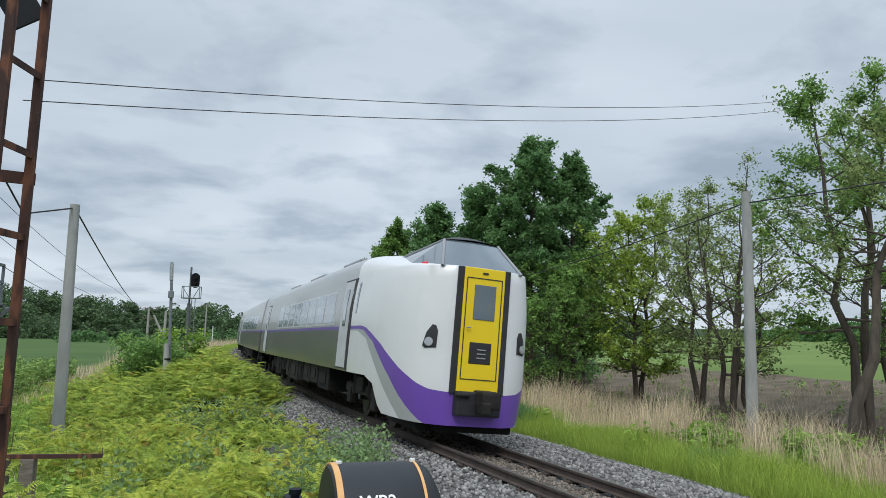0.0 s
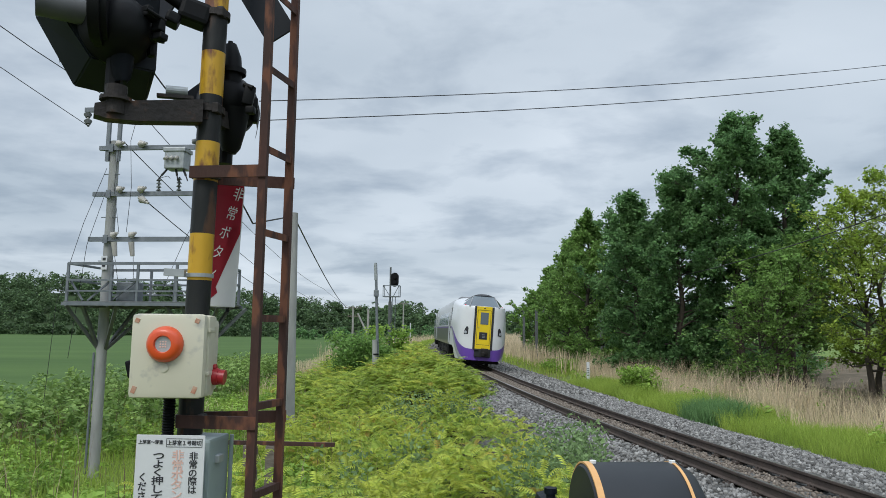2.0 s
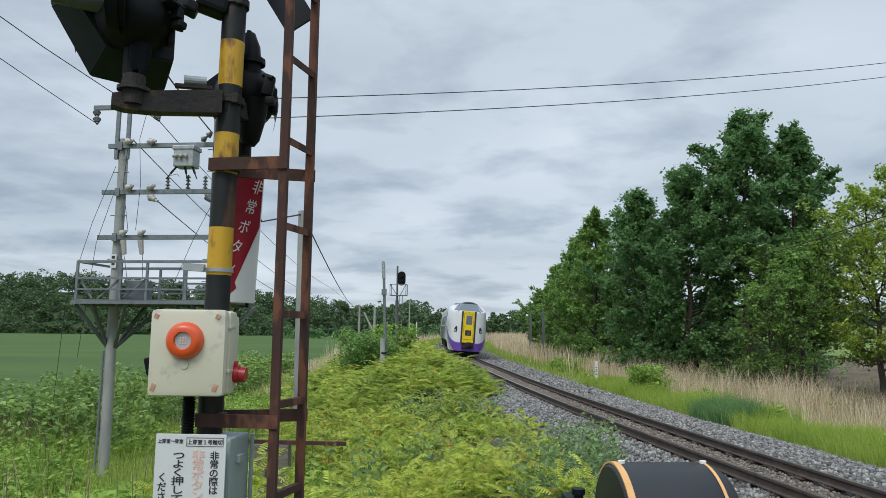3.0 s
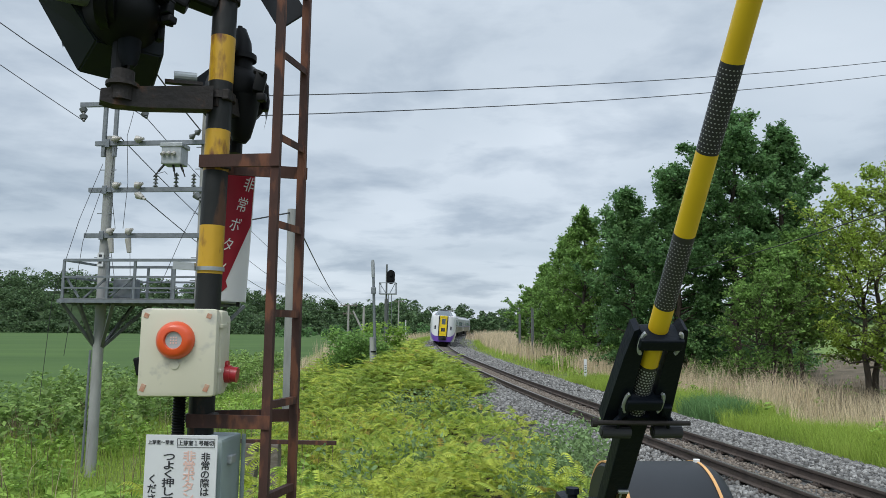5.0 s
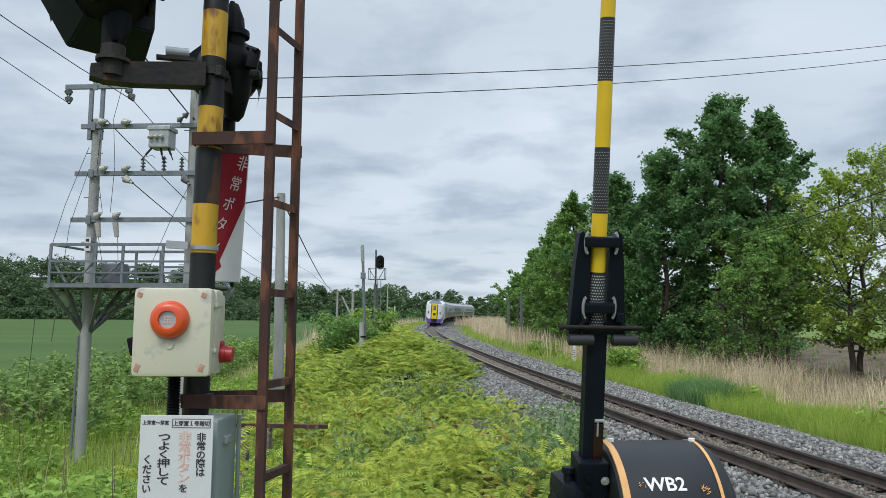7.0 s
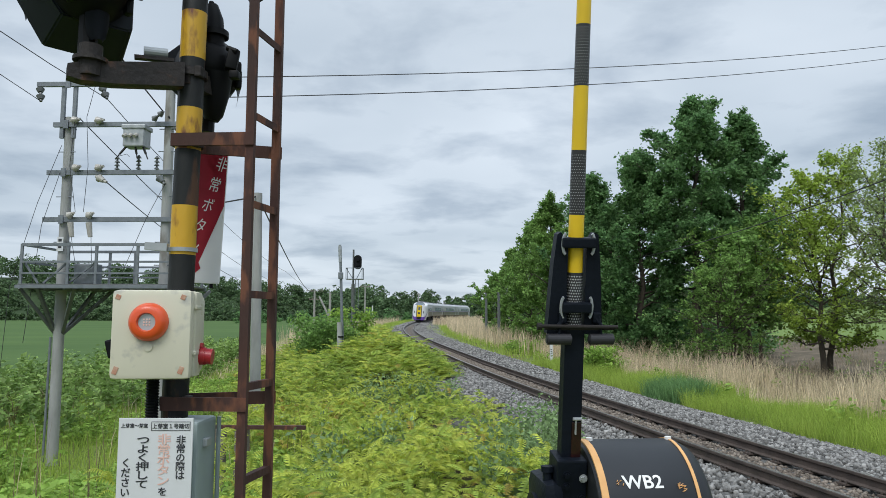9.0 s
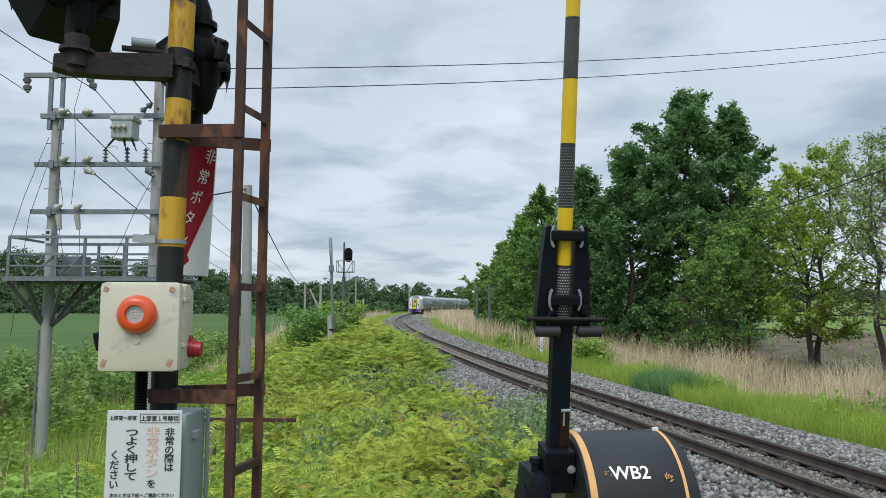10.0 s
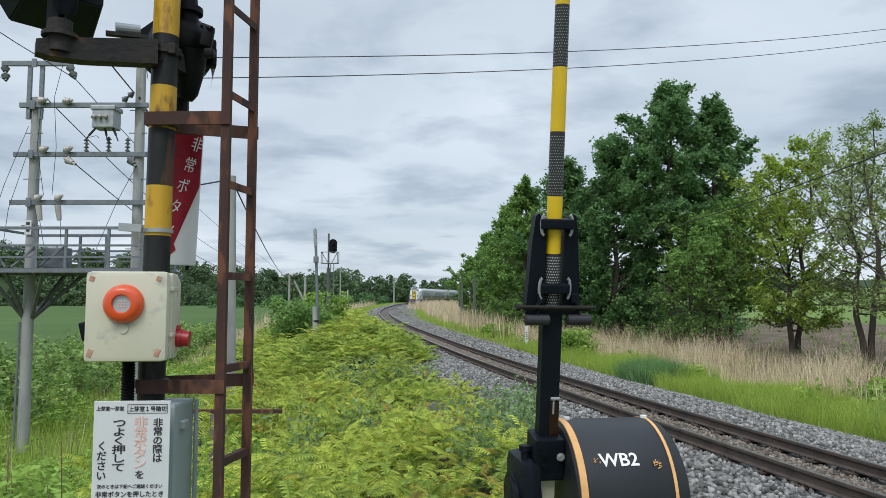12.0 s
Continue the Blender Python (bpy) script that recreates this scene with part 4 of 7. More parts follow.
    limb(bm, [Vector(p) for p in ((-0.08, -0.06, 3.44), (-0.17, -0.14, 3.50), (-0.245, -0.235, 3.555), (-0.285, -0.28, 3.565), (-0.305, -0.31, 3.53), (-0.305, -0.315, 3.45))], 0.026, 0.032, 14)
    part("conduit", bm, M_lamp_black, mast, "black curved cable conduit", smooth=True)

    def flasher(c, turn, r, plate, shift=(0, 0)):
        m = Matrix.Translation(c) @ Matrix.Rotation(turn, 4, "Z")
        bm = bmesh.new()
        prof = [(-0.10, r * 0.15), (-0.095, r * 0.42), (-0.06, r * 0.70), (0.0, r * 0.92), (0.06, r), (0.075, r * 1.07), (0.09, r), (0.17, r)]
        rings = [[bm.verts.new(m @ Vector((rr * math.cos(TAU * k / 28), y, rr * math.sin(TAU * k / 28)))) for k in range(28)] for y, rr in prof if rr]
        for p, q in zip(rings, rings[1:]):
            for k in range(28):
                bm.faces.new((p[k], p[(k + 1) % 28], q[(k + 1) % 28], q[k]))
        bm.faces.new(rings[0])
        bm.faces.new(rings[-1])
        bmesh.ops.recalc_face_normals(bm, faces=bm.faces[:])
        lamp = part("flashing_lamp", bm, M_lamp_black, mast, "black flashing lamp housing", smooth=True)
        for size, at in (((0.06, 0.08, 0.06), (r * 0.8, 0.0, -r * 0.1)), ((0.03, 0.05, 0.09), (r * 0.95, 0.03, -r * 0.35)), ((0.08, 0.04, 0.05), (0, -0.03, r * 0.85))):
            bm = bmesh.new()
            box(bm, size, m @ pose(*at), 0.012)
            part("terminal_cover", bm, M_lamp_black, lamp)
        bm = bmesh.new()
        rod(bm, m @ Vector((0, 0.06, -r * 0.95)), m @ Vector((0, 0.06, -r - 0.16)), 0.035)
        part("stem", bm, M_lamp_black, lamp)
        if plate:
            bm = bmesh.new()
            n = 8
            rim = [(plate * math.cos(TAU * (k + 0.5) / n) + shift[0], plate * 0.95 * math.sin(TAU * (k + 0.5) / n) + shift[1]) for k in range(n)]
            f0 = [bm.verts.new(m @ Vector((x, 0.175, z))) for x, z in rim]
            f1 = [bm.verts.new(m @ Vector((x * 1.02, 0.19, z * 1.02))) for x, z in rim]
            bm.faces.new(f0)
            bm.faces.new(f1)
            for k in range(n):
                bm.faces.new((f0[k], f0[(k + 1) % n], f1[(k + 1) % n], f1[k]))
            bmesh.ops.recalc_face_normals(bm, faces=bm.faces[:])
            part("backboard", bm, M_board_grey, lamp, "dark octagonal backboard")
        bm = bmesh.new()
        hood = []
        for y, k2 in ((0.19, 1.0), (0.42, 0.96)):
            hood.append([bm.verts.new(m @ Vector((r * 1.15 * k2 * math.cos(a), y, r * 1.15 * k2 * math.sin(a) - (0.02 if y > 0.3 else 0)))) for a in np.linspace(-0.35, math.pi + 0.35, 20)])
        for k in range(19):
            bm.faces.new((hood[0][k], hood[0][k + 1], hood[1][k + 1], hood[1][k]))
        part("hood", bm, M_lamp_black, lamp, "black visor")
        return lamp

    front = flasher(Vector((-0.255, -0.28, 3.28)), radians(44), 0.14, 0)
    rear = flasher(Vector((0.02, 0.17, 3.11)), radians(22), 0.135, 0.145, (-0.06, 0.02))
    m = Matrix.Translation((-0.255, -0.28, 3.28)) @ Matrix.Rotation(radians(44), 4, "Z")

    def fitting(name, label, make, mat, lamp, smooth=False):
        bm = bmesh.new()
        make(bm)
        part(name, bm, mat, lamp, label, smooth)

    # deep bevelled box behind the dome, its lower faces turned to the road
    def deep_box(bm):
        rim0 = [(-0.27, 0.06), (-0.105, -0.205), (0.185, -0.215), (0.20, -0.20), (0.20, 0.27), (-0.29, 0.27)]
        rim1 = [(-0.23, 0.06), (-0.085, -0.13), (0.16, -0.13), (0.175, -0.12), (0.175, 0.22), (-0.25, 0.22)]
        a = [bm.verts.new(m @ Vector((x, 0.30, z))) for x, z in rim0]
        b = [bm.verts.new(m @ Vector((x, 0.10, z))) for x, z in rim1]
        for k in range(6):
            bm.faces.new((a[k], a[(k + 1) % 6], b[(k + 1) % 6], b[k]))
        bm.faces.new(a)
        bm.faces.new(b)
        bmesh.ops.recalc_face_normals(bm, faces=bm.faces[:])
        bmesh.ops.bevel(bm, geom=bm.edges[:], offset=0.006, segments=2, affect="EDGES")
    fitting("box_hood", "dark grey bevelled hood box", deep_box, M_board_grey, front)

    def flange(bm):
        axis = Vector((-0.93, 0.36, 0)).normalized()
        c = Vector((-0.085, 0.0, 0.04))
        for r, t0, t1 in ((0.15, -0.02, 0.012), (0.135, -0.045, 0.025)):
            rod(bm, m @ (c + axis * t0), m @ (c + axis * t1), r, seg=36)
    fitting("flange", "black round flange of the lamp", flange, M_lamp_black, front, True)
    fitting("side_visor", "tubular visor, paled for light from above", lambda bm: rod(bm, m @ Vector((-0.10, 0.05, 0.03)), m @ Vector((-0.29, 0.09, 0.045)), 0.05, 0.056, 28), M_visor, front, True)

    def latches(bm):
        for x, z, sx, sz in ((0.095, 0.035, 0.07, 0.022), (0.125, 0.005, 0.03, 0.05), (0.135, -0.04, 0.04, 0.03), (0.075, 0.06, 0.03, 0.03)):
            box(bm, (sx, 0.05, sz), m @ pose(x, -0.075, z, 0, 8, 25), 0.007)
        rod(bm, m @ Vector((0.06, -0.12, 0.045)), m @ Vector((0.15, -0.085, 0.03)), 0.008, seg=8)
        rod(bm, m @ Vector((0.145, -0.07, -0.06)), m @ Vector((0.145, -0.07, 0.02)), 0.01, seg=8)
    fitting("latch", "black hinged latch of the dome", latches, M_lamp_black, front)

    def fin(bm):
        rows = [[bm.verts.new(m @ Vector((0.045 * math.cos(a) * k + 0.02, 0.03 + 0.045 * math.sin(a), z))) for a in np.linspace(math.pi * 1.05, math.pi * 1.95, 9)] for z, k in ((-0.12, 1.0), (-0.17, 0.95), (-0.215, 0.75), (-0.235, 0.45))]
        for p, q in zip(rows, rows[1:]):
            for k in range(8):
                bm.faces.new((p[k], p[k + 1], q[k + 1], q[k]))
        bmesh.ops.solidify(bm, geom=bm.faces[:], thickness=0.006)
    fitting("lower_fin", "dark grey rounded fin below the dome", fin, M_board_grey, front, True)

    def neck(bm):
        limb(bm, [Vector(p) for p in ((0.045, 0.14, 3.16), (0.055, 0.13, 3.23), (0.05, 0.14, 3.30), (0.03, 0.15, 3.36))], 0.05, 0.032, 14)
        rod(bm, (0.055, 0.13, 3.215), (0.055, 0.13, 3.24), 0.062, seg=16)
        rod(bm, (0.03, 0.15, 3.355), (0.03, 0.15, 3.385), 0.012, seg=8)
    fitting("neck", "black capped neck of the rear lamp", neck, M_lamp_black, rear, True)

    def shroud(bm):
        limb(bm, [Vector(p) for p in ((0.06, 0.15, 3.06), (0.055, 0.16, 2.96), (0.045, 0.17, 2.88), (0.04, 0.17, 2.855))], 0.075, 0.03, 16)
        box(bm, (0.05, 0.05, 0.09), pose(0.15, 0.10, 3.10, 0, 10, 20), 0.01)
        box(bm, (0.04, 0.04, 0.035), pose(0.165, 0.09, 3.03), 0.008)
        rod(bm, (0.13, 0.09, 3.15), (0.175, 0.08, 3.13), 0.012, seg=8)
    fitting("shroud", "black lower shroud of the rear lamp", shroud, M_lamp_black, rear, True)
    # crossbuck seen from its back
    for turn in (1, -1):
        bm = bmesh.new()
        box(bm, (1.36, 0.012, 0.15), Matrix.Translation((-0.10, 0.19 + 0.007 * turn, 4.0)) @ Matrix.Rotation(turn * radians(58), 4, "Y"), 0.003)
        part("crossbuck_board", bm, M_board_grey, mast, "grey back of a crossbuck board")
    # ladder
    A, B = (0.29, -0.06), (0.332, 0.165)
    for p in (A, B):
        bm = bmesh.new()
        bar(bm, (p[0], p[1], 0.3), (p[0], p[1], 3.66), 0.034, 0.03)
        part("ladder_rail", bm, M_rust, mast, "rusty ladder rail")
    bm = bmesh.new()
    pts = [(A[0], A[1], 3.64), (A[0] + 0.006, A[1] + 0.03, 3.70), (A[0] + 0.02, A[1] + 0.09, 3.72), (B[0] - 0.01, B[1] - 0.04, 3.71), (B[0], B[1], 3.64)]
    for p, q in zip(pts, pts[1:]):
        rod(bm, p, q, 0.017, seg=8)
    part("ladder_top", bm, M_rust, mast)
    for z in (0.73, 1.085, 1.44, 1.80, 2.16, 2.52, 2.875, 3.23):
        bm = bmesh.new()
        bar(bm, (A[0], A[1], z + 0.3), (B[0], B[1], z + 0.3), 0.026, 0.008)
        bar(bm, (A[0] + 0.012, A[1], z + 0.29), (B[0] + 0.012, B[1], z + 0.29), 0.006, 0.03)
        part("rung", bm, M_rust, mast, "rusty angle-iron rung")
    for z in (2.41, 1.365):
        for p, s in ((A, -1), (B, 1)):
            bm = bmesh.new()
            bar(bm, (-0.03, s * 0.058 - 0.01, z + 0.3), (p[0] + 0.02, p[1] + s * 0.018, z + 0.3), 0.012, 0.052)
            part("ladder_bracket", bm, M_rust, mast, "flat rusty bracket")
    # cable hose under the box
    bm = bmesh.new()
    rings = []
    for k in range(30):
        r = 0.026 if k % 2 else 0.021
        rings.append([bm.verts.new((-0.055 + r * math.cos(TAU * j / 14), -0.085 + r * math.sin(TAU * j / 14), 1.61 + k * 0.0055)) for j in range(14)])
    for p, q in zip(rings, rings[1:]):
        for j in range(14):
            bm.faces.new((p[j], p[(j + 1) % 14], q[(j + 1) % 14], q[j]))
    part("hose", bm, M_lamp_black, mast, "black corrugated hose")
    return mast


def build_button_box():
    m = pose(-1.155, 2.57, 1.636, 0, 0, 7)
    ob = empty("emergency_button_box", m)
    tagged(ob, "scuffed cream emergency button box with an orange lamp", "alarm box")
    bm = bmesh.new()
    box(bm, (0.298, 0.10, 0.324), pose(0.005, 0.05, 0), 0.022)
    box(bm, (0.265, 0.09, 0.29), pose(0.015, 0.11, 0), 0.02)
    body = part("body", bm, M_old_cream, ob, "yellowed plastic case", smooth=True)
    bm = bmesh.new()
    box(bm, (0.290, 0.05, 0.330), pose(-0.002, -0.012, 0), 0.02)
    lid = part("lid", bm, M_lid, ob, "smooth scuffed lid", smooth=True)
    for x, z in ((-0.122, 0.142), (0.112, 0.142), (-0.122, -0.135), (0.112, -0.135)):
        bm = bmesh.new()
        box(bm, (0.018, 0.004, 0.018 if z > 0 else 0.028), pose(x, -0.037, z * 0.97, 0, 20, 0), 0.001)
        part("corner_mark", bm, M_corner, lid, "rust-red corner mark")
    bm = bmesh.new()
    prof = [(-0.036, 0.071), (-0.052, 0.070), (-0.068, 0.060), (-0.075, 0.05), (-0.075, 0.034), (-0.062, 0.030)]
    cx, cz = -0.008, 0.046
    rings = [[bm.verts.new((cx + r * math.cos(TAU * k / 36), y, cz + r * math.sin(TAU * k / 36))) for k in range(36)] for y, r in prof]
    for p, q in zip(rings, rings[1:]):
        for k in range(36):
            bm.faces.new((p[k], p[(k + 1) % 36], q[(k + 1) % 36], q[k]))
    bmesh.ops.recalc_face_normals(bm, faces=bm.faces[:])
    ring_ = part("lamp_ring", bm, M_red_lamp, ob, "bright orange-red lamp ring", smooth=True)
    bm = bmesh.new()
    rod(bm, (cx, -0.04, cz), (cx, -0.064, cz), 0.031, seg=24)
    lens = part("lens", bm, M_lamp_off, ring_, "pale clear lens")
    bm = bmesh.new()
    for i in range(3):
        for j in range(3):
            rod(bm, (cx - 0.01 + i * 0.01, -0.066, cz - 0.01 + j * 0.01), (cx - 0.01 + i * 0.01, -0.064, cz - 0.01 + j * 0.01), 0.0035, seg=6)
    tagged(part("led_dots", bm, M_faded_red, ring_, "dots of the lamp"), kind="stuff")
    bm = bmesh.new()
    rod(bm, (-0.008, -0.035, -0.045), (-0.008, -0.041, -0.045), 0.017, seg=18)
    part("plug", bm, M_old_cream, lid)
    for z in (0.10, -0.07):
        bm = bmesh.new()
        box(bm, (0.018, 0.07, 0.016), pose(0.147, 0.03, z), 0.004)
        box(bm, (0.008, 0.02, 0.045), pose(0.152, 0.07, z - 0.005), 0.003)
        part("latch", bm, M_old_cream, body, "cream latch")
    bm = bmesh.new()
    rod(bm, (0.135, 0.07, -0.085), (0.175, 0.07, -0.085), 0.034, seg=20)
    rod(bm, (0.17, 0.07, -0.085), (0.20, 0.07, -0.088), 0.030, seg=20)
    rod(bm, (0.12, 0.07, -0.05), (0.165, 0.07, -0.05), 0.016, seg=12)
    part("push_button", bm, M_red_btn, ob, "red push button", smooth=True)
    bm = bmesh.new()
    box(bm, (0.035, 0.05, 0.07), pose(-0.165, 0.05, -0.055, 0, -14, 0), 0.008)
    rod(bm, (-0.152, 0.05, -0.02), (-0.147, 0.05, 0.012), 0.006)
    part("padlock", bm, M_lamp_black, ob, "black padlock")
    return ob


def build_notice():
    m = pose(-1.128, 2.56, 1.03, 0, 0, 3)
    ob = empty("notice_board", m)
    tagged(ob, "white notice board with black and faded red lettering", "sign")
    bm = bmesh.new()
    box(bm, (0.272, 0.006, 0.60), pose(0, 0, 0), 0.002)
    plate = part("plate", bm, M_sign_white, ob, "white enamel plate")
    face = Matrix.Translation((0, -0.0042, 0)) @ Matrix.Rotation(radians(90), 4, "X")
    def put(words, x, z, size, mat, spacing=1.0, squeeze=1.0):
        text_mesh("lettering", words, size, face @ Matrix.Translation((x, z, 0)) @ Matrix.Diagonal((1, squeeze, 1, 1)), mat, plate, spacing, bold=size * 0.014)
    def column(word, x, top, step, size, mat):
        for k, ch in enumerate(word):
            put(ch, x, top - step * (k + 0.5), size, mat, 1.0, min(1.0, step / size * 1.08))
    column("非常の際は", 0.094, 0.235, 0.0315, 0.036, M_ink)
    column("非常ボタン", 0.033, 0.240, 0.037, 0.050, M_faded_red)
    column("を", 0.033, 0.050, 0.03, 0.036, M_ink)
    column("つよく押して", -0.043, 0.235, 0.0315, 0.050, M_ink)
    column("ください", -0.103, 0.155, 0.035, 0.036, M_ink)
    put("上芽室〜芽室", -0.078, 0.272, 0.0165, M_ink)
    put("上芽室１号踏切", 0.055, 0.270, 0.0195, M_ink)
    bm = bmesh.new()
    for z in (0.256, 0.287):
        box(bm, (0.142, 0.001, 0.0015), pose(0.055, -0.0042, z))
    for x in (-0.0155, 0.1255):
        box(bm, (0.0015, 0.001, 0.0325), pose(x, -0.0042, 0.2715))
    part("printed_frame", bm, M_ink, plate)
    put("次のときは下記へご連絡ください", 0.0, -0.005, 0.0155, M_ink)
    put("非常ボタンを押したとき", 0.0, -0.033, 0.022, M_ink)
    bm = bmesh.new()
    for k in range(4):
        box(bm, (0.20, 0.001, 0.012), pose(-0.01, -0.004, -0.10 - k * 0.04))
    part("printed_bars", bm, M_ink, plate)
    return ob


def build_red_sign():
    m = pose(-1.142, 2.96, 2.165, 0, 2.2, 4)
    ob = empty("emergency_sign", m)
    tagged(ob, "white plate with a red arrow and white lettering", "sign")
    w, h = 0.195, 0.64
    bm = bmesh.new()
    box(bm, (w, 0.01, h), pose(0, 0, 0), 0.004)
    plate = part("plate", bm, M_sign_white, ob, "white plate")
    bm = bmesh.new()
    for x in (-0.06, 0.06):
        rod(bm, (x, 0.012, -0.34), (x, 0.012, 0.3), 0.008)
    part("bracket", bm, M_lamp_black, ob)
    bm = bmesh.new()
    outline = [(0.34, 0.01), (0.99, 0.01), (0.99, 0.47), (0.52, 0.86), (0.57, 0.90), (0.40, 0.95), (0.06, 0.93)]
    for y in (-0.0065,):
        bm.faces.new([bm.verts.new((w * (u - 0.5), y, h * (0.5 - v))) for u, v in reversed(outline)])
    bmesh.ops.solidify(bm, geom=bm.faces[:], thickness=0.001)
    part("red_arrow", bm, M_sign_red, plate, "red slanting arrow")
    face = Matrix.Translation((0, -0.009, 0)) @ Matrix.Rotation(radians(90), 4, "X")
    for k, ch in enumerate("非常ボタン"):
        u, v = 0.88 - 0.125 * k, 0.190 + 0.142 * k
        text_mesh("lettering", ch, 0.070, face @ Matrix.Translation((w * (u - 0.5), h * (0.5 - v), 0)) @ Matrix.Rotation(radians(-14), 4, "Z") @ Matrix.Diagonal((0.72, 1, 1, 1)), M_faded_white, plate)
    return ob


def build_cabinet():
    ob = empty("lineside_cabinet", pose(-1.10, 2.73, -0.2))
    tagged(ob, "grey-green steel cabinet on the signal mast", "cabinet")
    bm = bmesh.new()
    box(bm, (0.20, 0.20, 1.25), pose(0, 0, 0.88), 0.012)
    box(bm, (0.16, 0.16, 0.3), pose(0, 0, 0.13), 0.01)
    body = part("body", bm, M_greybox, ob)
    for z in (0.78, 1.12, 1.42):
        bm = bmesh.new()
        box(bm, (0.022, 0.05, 0.03), pose(0.107, -0.02, z), 0.004)
        part("hinge", bm, M_steel, body, "steel hinge")
    bm = bmesh.new()
    rod(bm, (0.115, 0.085, 0.7), (0.115, 0.085, 1.5), 0.009, seg=8)
    part("locking_rod", bm, M_greybox, body)
    return ob


build_mast()
build_button_box()
build_notice()
build_red_sign()
build_cabinet()


# ---------- poles, tower, signal ----------
M_concrete = material("grey_concrete", (0.37, 0.372, 0.362), (0.255, 0.257, 0.252), 0.85, scale=5, spots=(0.20, 0.19, 0.17), spot_scale=3, spot_at=0.66, bump=0.3, stretch=(1, 1, 0.3))
M_galv = material("zinc_steel", (0.216, 0.234, 0.255), (0.144, 0.161, 0.180), 0.5, metal=0.35, scale=9)
M_porcelain = material("white_porcelain", (0.44, 0.42, 0.38), (0.33, 0.31, 0.28), 0.25, scale=8)
M_insul_dark = material("grey_insulator", (0.12, 0.13, 0.13), (0.08, 0.085, 0.085), 0.35, scale=8)
M_wire = material("cable_black", (0.03, 0.03, 0.032), (0.02, 0.02, 0.022), 0.7, scale=5)
M_pole_grey = material("silvered_timber", (0.36, 0.35, 0.33), (0.26, 0.25, 0.235), 0.9, scale=3, stretch=(1, 1, 0.2))
M_old_wood = material("old_grey_timber", (0.22, 0.19, 0.16), (0.12, 0.10, 0.08), 0.9, scale=6, bump=0.6, stretch=(1, 6, 6))


def insulator(bm, a, b, r, n):
    a, b = Vector(a), Vector(b)
    rod(bm, a, b, r * 0.35, seg=8)
    for k in range(n):
        p = a.lerp(b, (k + 0.3) / n)
        q = a.lerp(b, (k + 0.75) / n)
        rod(bm, p, q, r, r * 0.55, seg=12)


def wire(name, points, r, label, sag=0.0, parent=None):
    """A cable through the points; it hangs by sag metres in each span."""
    bm = bmesh.new()
    whole = []
    for a, b in zip(points, points[1:]):
        a, b = Vector(a), Vector(b)
        n = max(2, int((b - a).length / 1.2)) if sag else 1
        n = min(n, 24)
        pts = []
        for k in range(n + 1):
            f = k / n
            p = a.lerp(b, f)
            p.z -= sag * 4 * f * (1 - f)
            pts.append(p)
        whole += pts if not whole else pts[1:]
    limb(bm, whole, r, r, 5)
    ob = part(name, bm, M_wire, parent, smooth=True)
    if parent is None:
        tagged(ob, label, "cable")
    elif label:
        ob["label"] = label
    return ob


